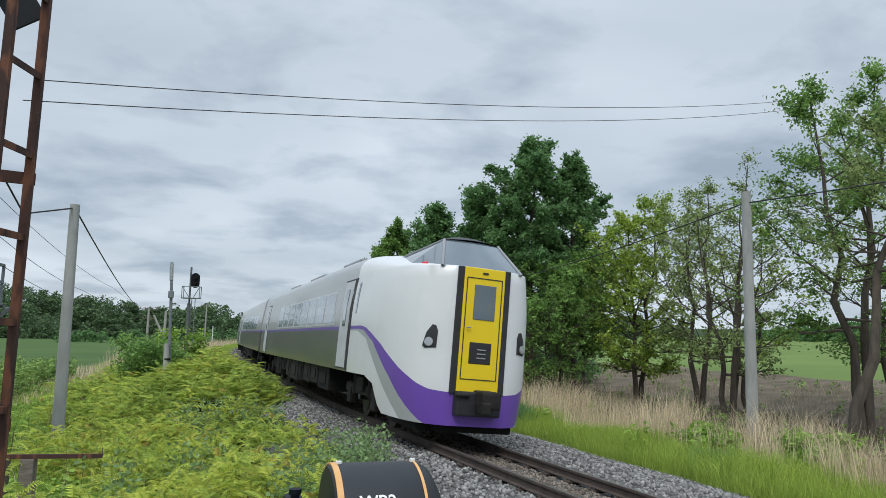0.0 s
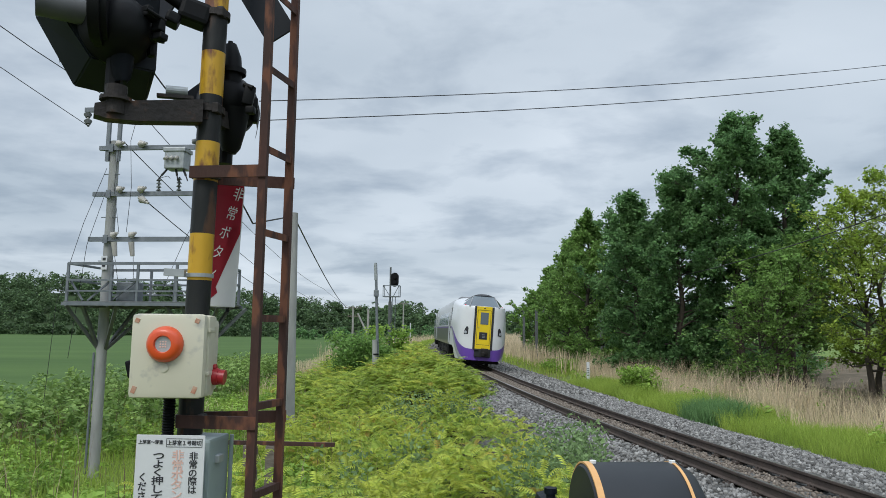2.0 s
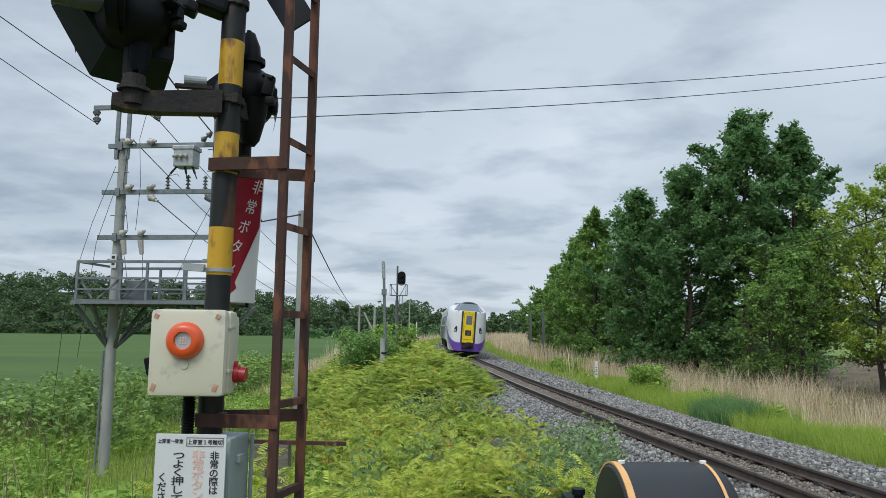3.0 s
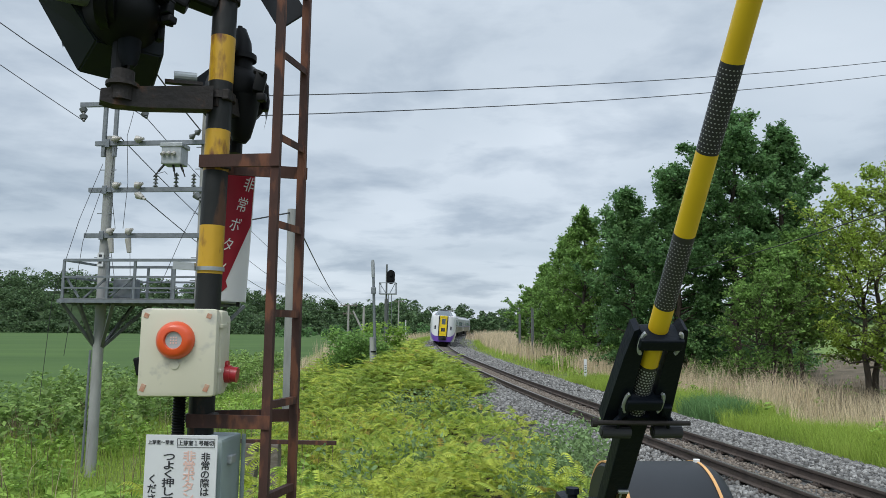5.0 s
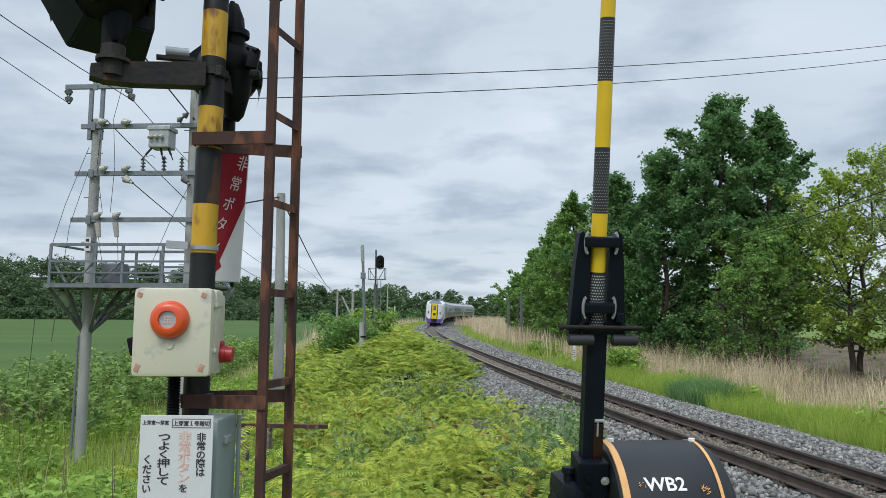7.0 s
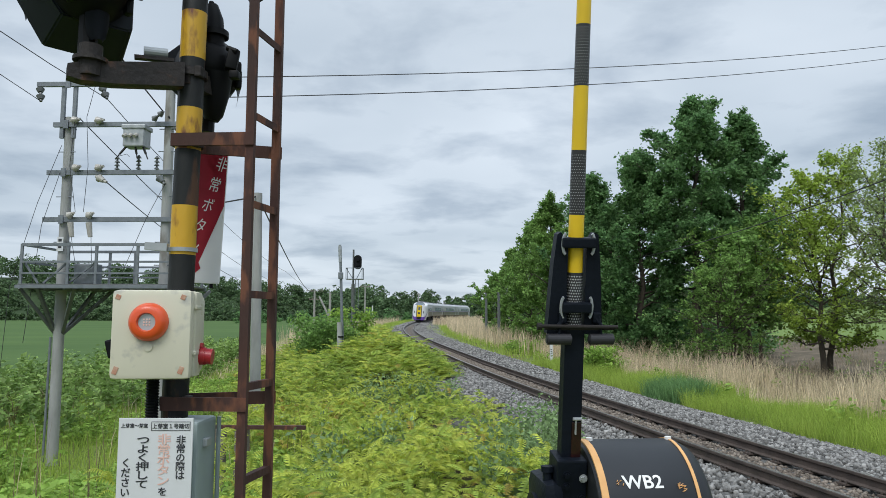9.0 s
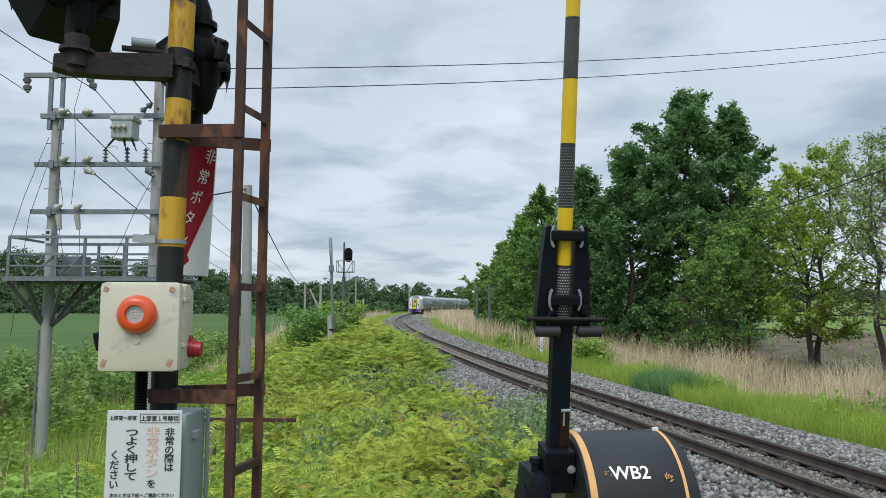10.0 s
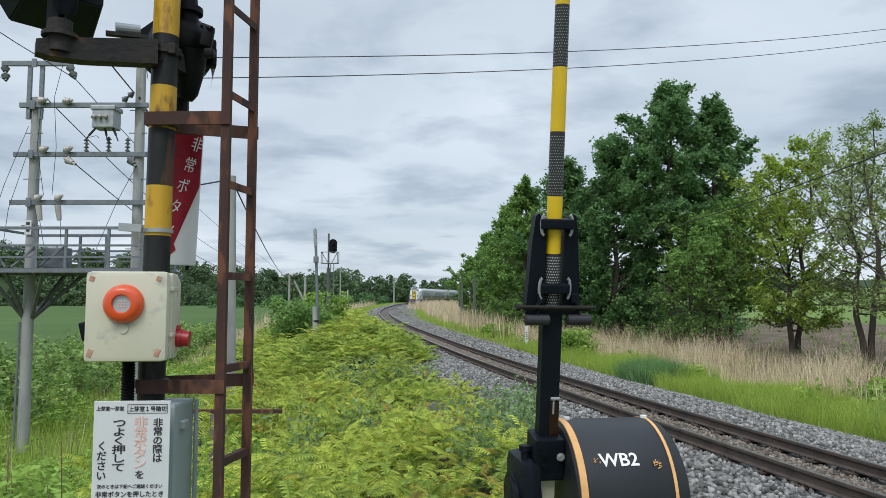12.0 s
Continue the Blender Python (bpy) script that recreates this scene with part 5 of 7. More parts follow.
def build_tower():
    tw = empty("cable_tower", pose(-7.4, 12.5, -1.05))
    tagged(tw, "concrete pole structure with steel crossarms, insulators and platform", "power pole")
    X, Z = 7.4, 1.05
    def v(x, y, z):
        return Vector((x + X, y - 12.5, z + Z))
    for x0, x1, top in ((-7.40, -7.40, 5.36), (-5.49, -5.52, 5.9)):
        bm = bmesh.new()
        rod(bm, v(x0, 12.5, -1.05), v(x1, 12.5, top), 0.098, 0.085, seg=18)
        pole = part("pole", bm, M_concrete, tw, "grey concrete pole", smooth=True)
        for k in range(7):
            bm = bmesh.new()
            z = 2.6 + k * 0.42
            rod(bm, v(x1 - 0.16, 12.45, z), v(x1 + 0.16, 12.45, z), 0.009, seg=6)
            part("step_bolt", bm, M_galv, pole)
    for x in (-7.50, -7.28):
        bm = bmesh.new()
        bar(bm, v(x, 12.42, 4.95), v(x, 12.42, 5.98), 0.07, 0.05)
        part("riser", bm, M_galv, tw, "steel channel riser")
    for z, xa, xb in ((5.97, -8.0, -6.72), (5.20, -7.65, -5.33), (4.30, -7.72, -5.33), (3.43, -7.75, -5.30)):
        bm = bmesh.new()
        bar(bm, v(xa, 12.40, z), v(xb, 12.40, z), 0.06, 0.085)
        box(bm, (0.09, 0.02, 0.16), Matrix.Translation(v(-7.4, 12.36, z)), 0.004)
        part("crossarm", bm, M_galv, tw, "steel crossarm")
    ins = [((-7.95, 12.4, 5.92), (-7.86, 12.3, 5.62), 0.075, 2, 0), ((-6.78, 12.4, 5.92), (-6.62, 12.3, 5.66), 0.075, 2, 0),
           ((-7.30, 12.35, 5.26), (-7.10, 12.3, 5.28), 0.075, 1, 1), ((-6.85, 12.35, 5.26), (-6.65, 12.3, 5.26), 0.075, 1, 1),
           ((-7.22, 12.35, 4.36), (-7.05, 12.3, 4.40), 0.075, 1, 1), ((-6.80, 12.35, 4.36), (-6.62, 12.3, 4.40), 0.075, 1, 1),
           ((-6.78, 12.35, 4.22), (-6.55, 12.3, 4.10), 0.075, 1, 1),
           ((-6.42, 12.4, 4.34), (-6.42, 12.4, 4.60), 0.05, 4, 0), ((-6.02, 12.4, 4.34), (-6.02, 12.4, 4.62), 0.05, 4, 0), ((-5.68, 12.4, 4.34), (-5.68, 12.4, 4.60), 0.05, 4, 0),
           ((-7.28, 12.35, 3.48), (-7.12, 12.3, 3.54), 0.07, 1, 1), ((-6.92, 12.35, 3.48), (-6.76, 12.3, 3.54), 0.07, 1, 1),
           ((-5.62, 12.3, 4.22), (-5.45, 12.25, 4.05), 0.075, 1, 0), ((-5.75, 12.3, 5.25), (-5.50, 12.2, 5.38), 0.06, 2, 0)]
    for a, b, r, n, white in ins:
        bm = bmesh.new()
        insulator(bm, v(*a), v(*b), r, n)
        part("insulator", bm, M_porcelain if white else M_insul_dark, tw, "pale porcelain insulator" if white else "grey ribbed insulator", smooth=True)
    for x in (-7.18, -6.84):
        bm = bmesh.new()
        rod(bm, v(x, 12.3, 3.36), v(x + 0.04, 12.3, 3.10), 0.055, 0.04, seg=10)
        part("fuse", bm, M_porcelain, tw, "pale porcelain fuse holder")
    bm = bmesh.new()
    box(bm, (0.38, 0.3, 0.36), Matrix.Translation(v(-6.0, 12.25, 4.90)), 0.02)
    box(bm, (0.43, 0.34, 0.08), Matrix.Translation(v(-6.0, 12.25, 5.08)), 0.015)
    sw = part("switch_case", bm, M_steel, tw, "pale grey switch case")
    for x in (-6.14, -6.04, -5.94):
        bm = bmesh.new()
        rod(bm, v(x, 12.10, 4.93), v(x, 12.02, 4.88), 0.035, 0.03, seg=8)
        part("bushing", bm, M_porcelain, sw, "white bushing")
    for x, dx in ((-6.16, -0.2), (-6.0, 0.05), (-5.86, 0.1)):
        bm = bmesh.new()
        rod(bm, v(x, 12.2, 4.74), v(x + dx * 0.6, 12.2, 4.60), 0.022, seg=6)
        rod(bm, v(x + dx * 0.6, 12.2, 4.60), v(x + dx, 12.2, 4.50), 0.012, seg=6)
        part("cable_tail", bm, M_wire, sw)
    # platform
    bm = bmesh.new()
    box(bm, (2.75, 1.5, 0.04), Matrix.Translation(v(-6.45, 12.62, 2.215)), 0.01)
    # dark material paints in the shade on the deck's underside
    part("deck", bm, M_insul_dark, tw, "steel platform deck, darkened for its shaded underside")
    for y in (11.88, 13.36):
        bm = bmesh.new()
        bar(bm, v(-7.85, y, 2.185), v(-5.05, y, 2.185), 0.05, 0.06)
        part("deck_beam", bm, M_galv, tw)
    for k in range(8):
        bm = bmesh.new()
        bar(bm, v(-7.7 + k * 0.35, 11.91, 2.16), v(-7.7 + k * 0.35, 13.33, 2.16), 0.03, 0.05)
        part("deck_joist", bm, M_galv, tw)
    for y in (11.9, 13.33):
        for z, h in ((2.92, 0.05), (2.62, 0.035), (2.42, 0.03)):
            bm = bmesh.new()
            bar(bm, v(-7.78, y, z), v(-5.12, y, z), 0.04, h)
            part("hand_rail", bm, M_galv, tw, "galvanised rail")
        for x in (-7.78, -6.95, -6.45, -5.72, -5.12):
            bm = bmesh.new()
            bar(bm, v(x, y, 2.22), v(x, y, 2.93), 0.045, 0.03)
            part("rail_post", bm, M_galv, tw)
    for x in (-7.78, -5.12):
        for z in (2.92, 2.62):
            bm = bmesh.new()
            bar(bm, v(x, 11.9, z), v(x, 13.33, z), 0.04, 0.04)
            part("hand_rail", bm, M_galv, tw)
    for xp in (-7.4, -5.5):
        for x, y in ((xp - 0.42, 11.95), (xp + 0.55, 11.95), (xp - 0.42, 13.3), (xp + 0.55, 13.3), (xp - 0.1, 11.95), (xp + 0.2, 13.3)):
            bm = bmesh.new()
            bar(bm, v(x, y, 2.16), v(xp + (0.06 if x > xp else -0.06), 12.5, 1.35), 0.055, 0.055)
            part("brace", bm, M_insul_dark, tw, "diagonal platform brace")
    for a, b in (((-7.4, 11.95, 2.25), (-7.0, 11.95, 2.6)), ((-6.5, 11.95, 2.6), (-6.95, 11.95, 2.25)), ((-7.75, 11.95, 2.6), (-7.5, 11.95, 2.25))):
        bm = bmesh.new()
        bar(bm, v(*a), v(*b), 0.03, 0.03)
        part("lattice", bm, M_galv, tw)
    bm = bmesh.new()
    box(bm, (0.36, 0.3, 0.36), Matrix.Translation(v(-6.75, 12.2, 2.42)), 0.02)
    part("platform_case", bm, M_galv, tw, "small grey case on the platform")
    bm = bmesh.new()
    box(bm, (0.12, 0.01, 0.26), Matrix.Translation(v(-7.40, 12.385, 2.98)), 0.003)
    pl = part("number_plate", bm, M_sign_white, tw, "small white plate with unreadable marks")
    for z in (3.05, 2.93):
        bm = bmesh.new()
        box(bm, (0.06, 0.004, 0.05), Matrix.Translation(v(-7.40, 12.377, z)))
        part("plate_mark", bm, M_ink, pl)
    bm = bmesh.new()
    rod(bm, v(-7.52, 12.42, -0.9), v(-7.50, 12.42, 1.3), 0.022, seg=8)
    part("earth_pipe", bm, M_galv, tw)
    for pts in ([(-6.85, 12.3, 5.9), (-6.95, 12.25, 5.3), (-6.88, 12.25, 4.4), (-6.95, 12.3, 3.55)], [(-7.20, 12.3, 5.28), (-7.22, 12.25, 4.4), (-7.1, 12.3, 3.55)],
                [(-7.45, 12.35, 4.8), (-7.75, 12.2, 3.7), (-8.1, 12.1, 2.2), (-8.2, 12.1, 0.4)], [(-7.45, 12.35, 4.3), (-7.65, 12.2, 3.3), (-7.8, 12.1, 1.2)],
                [(-6.42, 12.4, 4.6), (-6.2, 12.3, 4.62), (-6.1, 12.2, 4.55)], [(-6.8, 12.3, 3.3), (-6.75, 12.3, 2.6)], [(-7.15, 12.3, 3.1), (-7.05, 12.3, 2.6)],
                [(-5.45, 12.25, 4.05), (-5.75, 12.2, 3.4), (-6.1, 12.1, 2.4)]):
        wire("lead", [v(*p) for p in pts], 0.005, "", 0.0, tw)
    return tw


def build_pole(name, label, x, y, z, top, r0, r1, lean=(0, 0), mat=None, arms=()):
    p = empty(name, pose(x, y, z))
    tagged(p, label, "pole")
    bm = bmesh.new()
    rod(bm, (0, 0, -0.3), (lean[0], lean[1], top - z), r0, r1, seg=16)
    part("shaft", bm, mat or M_concrete, p, smooth=True)
    for az, w in arms:
        bm = bmesh.new()
        bar(bm, (-w, 0, az - z), (w, 0, az - z), 0.09, 0.1)
        for sx in (-w * 0.9, -w * 0.4, w * 0.4, w * 0.9):
            rod(bm, (sx, 0, az - z), (sx, 0, az - z + 0.25), 0.05, seg=6)
        part("crossarm", bm, M_old_wood, p, "crossarm with insulators")
    return p


build_tower()
build_pole("utility_pole", "weathered grey concrete pole among weeds", -4.61, 15.3, -0.6, 4.42, 0.125, 0.095, (-0.07, 0))
build_pole("utility_pole", "pale concrete pole in front of the trees", 11.30, 16.0, -0.7, 5.80, 0.155, 0.115, (0.04, 0))
build_pole("utility_pole", "pale concrete pole beside the tree line", 6.85, 50.0, -0.5, 5.4, 0.16, 0.12, (-0.1, 0))
build_pole("timber_post", "short grey timber post in dry grass", 5.55, 47.0, -0.5, 1.7, 0.12, 0.11, (0, 0), M_old_wood)
build_pole("utility_pole", "far wooden pole with two crossarms", -19.8, 90.0, -0.8, 5.0, 0.16, 0.12, (0, 0), M_pole_grey, ((4.8, 1.1), (3.7, 0.7)))
build_pole("utility_pole", "leaning stay post of a far wooden pole", -16.6, 90.0, -0.8, 4.1, 0.14, 0.12, (-2.6, 0), M_pole_grey)
build_pole("utility_pole", "far plain wooden pole", -15.8, 80.0, -0.7, 4.3, 0.16, 0.13, (0, 0), M_pole_grey)
build_pole("utility_pole", "distant wooden pole with a crossarm", -20.6, 140.0, 0.0, 7.6, 0.16, 0.12, (0, 0), M_pole_grey, ((7.4, 1.0),))
build_pole("utility_pole", "distant pale pole beside the track", -14.1, 200.0, 0.8, 8.0, 0.22, 0.16, (0, 0), None, ((7.7, 0.8),))
build_pole("utility_pole", "dark pole at the edge of the trees", 2.75, 62.0, 0.0, 3.8, 0.14, 0.12, (0, 0), M_insul_dark)
build_pole("utility_pole", "dark pole with a lamp arm near the trees", 2.0, 76.0, 0.1, 4.3, 0.15, 0.12, (0, 0), M_insul_dark, ((4.2, 0.35),))
# lineside wires
wire("overhead_wire", [(-4.6, 12.6, 6.15), (25.6, 30.2, 14.6)], 0.010, "thin black overhead wire over the track", 0.55)
wire("overhead_wire", [(-4.8, 12.6, 5.76), (24.8, 30.2, 14.0)], 0.010, "thin black overhead wire over the track", 0.55)
wire("overhead_wire", [(-5.5, 12.4, 5.35), (-4.68, 15.3, 4.35), (-19.8, 90.0, 4.9), (-20.6, 140, 7.5)], 0.018, "black cable running along the poles", 0.9)
wire("overhead_wire", [(-11.0, 3.0, 8.9), (-7.86, 12.3, 5.62)], 0.007, "thin wire to the tower", 0.1)
wire("overhead_wire", [(-9.6, 3.0, 8.9), (-6.62, 12.3, 5.66), (-10.5, 40.0, 4.2), (-18.9, 90.0, 4.8)], 0.008, "thin wire past the tower", 0.4)
wire("overhead_wire", [(-7.10, 12.3, 5.28), (-12.0, 40.0, 4.0), (-20.6, 90.0, 4.8)], 0.010, "thin wire from the crossarm", 0.4)
wire("overhead_wire", [(-6.55, 12.3, 4.10), (-12.5, 42.0, 3.4), (-20.3, 90.0, 3.9)], 0.010, "thin wire from the crossarm", 0.4)
wire("overhead_wire", [(-3.9, 2.6, 6.6), (-5.55, 12.3, 5.4)], 0.012, "black cable coming down to the tower", 0.25)
wire("overhead_wire", [(24.0, -2.0, 8.6), (11.29, 16.0, 5.5), (6.75, 50.0, 5.2), (2.0, 76.0, 4.2)], 0.018, "black cable along the pole row", 0.7)


def build_signal():
    s = empty("railway_signal", pose(-7.4, 45.0, -0.6))
    tagged(s, "black railway colour-light signal on a slim mast", "railway signal")
    bm = bmesh.new()
    rod(bm, (0, 0, 0), (0, 0, 4.3), 0.11, seg=14)
    rod(bm, (0, 0, 4.3), (0, 0, 6.55), 0.06, seg=12)
    part("mast", bm, M_insul_dark, s)
    bm = bmesh.new()
    for yy, k in ((-0.04, 1), (0.04, 1)):
        ringv = []
        for a in np.linspace(0, TAU, 29)[:-1]:
            c, q = math.cos(a), math.sin(a)
            ringv.append(bm.verts.new((0.30 + 0.26 * c, yy - 0.12, 5.72 + 0.26 * q + (0.2 if q >= 0 else -0.2))))
        bm.faces.new(ringv)
    fs = bm.faces[:]
    v0, v1 = list(fs[0].verts), list(fs[1].verts)
    for k in range(28):
        bm.faces.new((v0[k], v0[(k + 1) % 28], v1[(k + 1) % 28], v1[k]))
    bmesh.ops.recalc_face_normals(bm, faces=bm.faces[:])
    head = part("head", bm, M_lamp_black, s, "black oval signal backboard")
    for z in (5.55, 5.88):
        bm = bmesh.new()
        rod(bm, (0.30, -0.30, z), (0.30, -0.15, z), 0.11, seg=14)
        part("lens_hood", bm, M_lamp_black, head)
    for x in (-0.42, 0.62):
        bm = bmesh.new()
        bar(bm, (x, -0.3, 4.62), (x, -0.3, 5.35), 0.04, 0.04)
        bar(bm, (x, 0.3, 4.62), (x, 0.3, 5.35), 0.04, 0.04)
        bar(bm, (x, -0.3, 5.33), (x, 0.3, 5.33), 0.04, 0.04)
        part("cage_post", bm, M_galv, s)
    bm = bmesh.new()
    box(bm, (1.08, 0.64, 0.05), pose(0.1, 0, 4.62))
    part("cage_floor", bm, M_galv, s, "small inspection platform")
    bm = bmesh.new()
    bar(bm, (-0.42, -0.3, 5.33), (0.62, -0.3, 5.33), 0.04, 0.04)
    bar(bm, (-0.42, -0.3, 5.33), (0.0, 0, 4.62), 0.03, 0.03)
    bar(bm, (0.62, -0.3, 5.33), (0.2, 0, 4.62), 0.03, 0.03)
    part("cage_rail", bm, M_galv, s)
    for x in (0.12, 0.32):
        bm = bmesh.new()
        bar(bm, (x, 0.15, 0.0), (x, 0.15, 4.62), 0.035, 0.035)
        part("ladder_rail", bm, M_galv, s)
    return s


def build_lineside_post():
    p = empty("lineside_post", pose(-4.55, 25.5, -0.35))
    tagged(p, "slim pale post with a cylinder top and grey boxes", "post")
    bm = bmesh.new()
    rod(bm, (0.05, 0, 0), (-0.12, 0, 4.15), 0.06, 0.05, seg=12)
    part("shaft", bm, M_galv, p, smooth=True)
    bm = bmesh.new()
    rod(bm, (-0.12, 0, 4.0), (-0.15, 0, 4.58), 0.065, seg=14)
    rod(bm, (-0.15, 0, 4.56), (-0.15, 0, 4.64), 0.05, seg=14)
    part("beacon", bm, M_steel, p, "pale cylinder")
    bm = bmesh.new()
    box(bm, (0.17, 0.14, 0.24), pose(-0.09, -0.05, 3.5), 0.015)
    part("upper_box", bm, M_galv, p, "grey box")
    bm = bmesh.new()
    rod(bm, (-0.04, -0.12, -0.1), (-0.10, -0.12, 1.8), 0.10, 0.09, seg=14)
    stub = part("stub_pole", bm, M_concrete, p, "short concrete stub pole", smooth=True)
    for z in (0.55, 0.85, 1.25):
        bm = bmesh.new()
        rod(bm, (-0.05, -0.12, z), (-0.05, -0.12, z + 0.05), 0.112, seg=14)
        part("strap", bm, M_lamp_black, stub, "black strap")
    bm = bmesh.new()
    box(bm, (0.14, 0.12, 0.22), pose(0.10, -0.1, 0.62), 0.015)
    part("lower_box", bm, M_galv, p, "grey box")
    return p


def build_rail_fence():
    f = empty("low_rail_fence", pose(-2.9, 9.0, -0.6))
    tagged(f, "low rusty rail on old timber posts among weeds", "fence")
    bm = bmesh.new()
    bar(bm, (-1.2, 0.1, 0.86), (0.85, 0, 0.88), 0.05, 0.05)
    part("rail", bm, M_rust, f, "rusty rail")
    for x in (-0.28, 0.02, -1.1):
        bm = bmesh.new()
        box(bm, (0.16, 0.14, 0.85), pose(x, 0.05, 0.42), 0.012)
        part("post", bm, M_old_wood, f, "old timber post")
    return f


def build_marker(x, y, z, h, label):
    m = empty("marker_post", pose(x, y, z))
    tagged(m, label, "marker")
    bm = bmesh.new()
    box(bm, (0.13, 0.1, h), pose(0, 0, h / 2), 0.01)
    body = part("stake", bm, M_sign_white, m)
    for k in range(3):
        bm = bmesh.new()
        box(bm, (0.08, 0.004, 0.03), pose(0, -0.052, h * 0.5 + k * 0.09))
        part("mark", bm, M_ink, body)


build_signal()
build_lineside_post()
build_rail_fence()
build_marker(3.9, 33.0, -0.5, 0.95, "short white lineside marker stake in grass")
build_marker(-15.0, 110.0, 0.9, 2.3, "small white square board beside the far track")


# ---------- foliage ----------
rng = np.random.default_rng(7)


def leaf_mat(name, base, dark, trans=0.45, vary=0.48):
    return material(name, base, dark, 0.65, scale=0.7, vary=vary, island=True, trans=trans, spec=0.18)


M_leaf_dark = leaf_mat("dark_tree_leaf", (0.175, 0.310, 0.115), (0.100, 0.205, 0.078))
M_leaf_mid = leaf_mat("tree_leaf", (0.225, 0.365, 0.095), (0.145, 0.260, 0.070))
M_leaf_light = leaf_mat("young_leaf", (0.390, 0.500, 0.090), (0.270, 0.380, 0.072))
M_leaf_grey = leaf_mat("greyish_leaf", (0.310, 0.390, 0.150), (0.215, 0.285, 0.105))
M_leaf_far = leaf_mat("far_wood_leaf", (0.135, 0.205, 0.088), (0.066, 0.118, 0.055), 0.3)
M_bark = material("brown_bark", (0.10, 0.08, 0.06), (0.05, 0.04, 0.032), 0.9, scale=8, bump=0.8, bump_scale=25, stretch=(1, 1, 0.3))
M_fern = leaf_mat("fern_frond", (0.715, 0.755, 0.145), (0.540, 0.640, 0.112), 0.4, 0.26)
M_fern_dark = leaf_mat("green_fern_frond", (0.500, 0.620, 0.120), (0.320, 0.450, 0.085), 0.35, 0.26)
M_fern_rust = leaf_mat("rusty_fern_frond", (0.640, 0.480, 0.120), (0.520, 0.430, 0.100), 0.4, 0.2)
M_mugwort = leaf_mat("grey_green_weed", (0.230, 0.330, 0.140), (0.135, 0.215, 0.085), 0.3, 0.3)
M_weed = leaf_mat("broad_weed_leaf", (0.330, 0.470, 0.095), (0.200, 0.330, 0.065), 0.4, 0.35)
M_nettle = leaf_mat("nettle_leaf", (0.280, 0.390, 0.110), (0.160, 0.260, 0.075), 0.35, 0.4)
M_sedge = leaf_mat("dark_sedge", (0.180, 0.320, 0.120), (0.120, 0.230, 0.085), 0.3, 0.25)
M_stalk = leaf_mat("dead_brown_stalk", (0.230, 0.170, 0.110), (0.140, 0.105, 0.070), 0.15, 0.3)
M_grass = leaf_mat("green_grass_blade", (0.385, 0.490, 0.095), (0.275, 0.385, 0.070), 0.4, 0.25)
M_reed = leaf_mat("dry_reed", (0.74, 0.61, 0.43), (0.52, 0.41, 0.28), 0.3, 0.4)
# dry reed colour scaled down, which paints the tree row's shade into it
M_reed_dim = leaf_mat("dimmed_reed", (0.42, 0.34, 0.24), (0.26, 0.21, 0.145), 0.25, 0.35)


def unit(v):
    return v / np.maximum(np.linalg.norm(v, axis=-1, keepdims=True), 1e-9)


def leaves(centres, size, flat=0.0, long=1.6):
    """Folded diamond leaves at the centres, in all directions; flat turns them towards the sky."""
    n = len(centres)
    a = unit(rng.normal(size=(n, 3)))
    b = rng.normal(size=(n, 3))
    up = np.array([0, 0, 1.0])
    if flat:
        a[:, 2] *= 1 - flat
        a = unit(a)
        b = b * (1 - flat) + np.cross(up, a) * flat * 2
    b = unit(b - a * np.sum(a * b, -1, keepdims=True))
    s = (size * rng.uniform(0.6, 1.35, n))[:, None]
    nrm = np.cross(a, b)
    return np.stack([centres - a * s * long * 0.5, centres + b * s * 0.45 + nrm * s * 0.12, centres + a * s * long * 0.5, centres - b * s * 0.45 + nrm * s * 0.12], 1)


def blades(base, height, width, lean, droop=0.35):
    """Grass blades of a shaft and a tip, bent by their lean."""
    n = len(base)
    g = rng.uniform(0, TAU, n)
    d = np.stack([np.cos(g), np.sin(g), np.zeros(n)], 1)
    w = np.stack([-np.sin(g), np.cos(g), np.zeros(n)], 1) * (np.asarray(width) * rng.uniform(0.7, 1.3, n))[:, None] * 0.5
    turn = rng.uniform(0, TAU, n)
    w = w * np.cos(turn)[:, None] + d * np.sin(turn)[:, None] * np.linalg.norm(w, axis=1)[:, None]
    h = np.asarray(height)[:, None]
    l = (np.asarray(lean) * rng.uniform(0.2, 1.0, n))[:, None]
    up = np.array([0, 0, 1.0])
    m = base + up * h * 0.6 + d * h * l * 0.35
    t = base + up * h * (1 - droop * l) + d * h * l
    return np.stack([base - w, base + w, m + w * 0.8, t, m - w * 0.8], 1)


BLADE = [(0, 1, 2), (0, 2, 4), (4, 2, 3)]


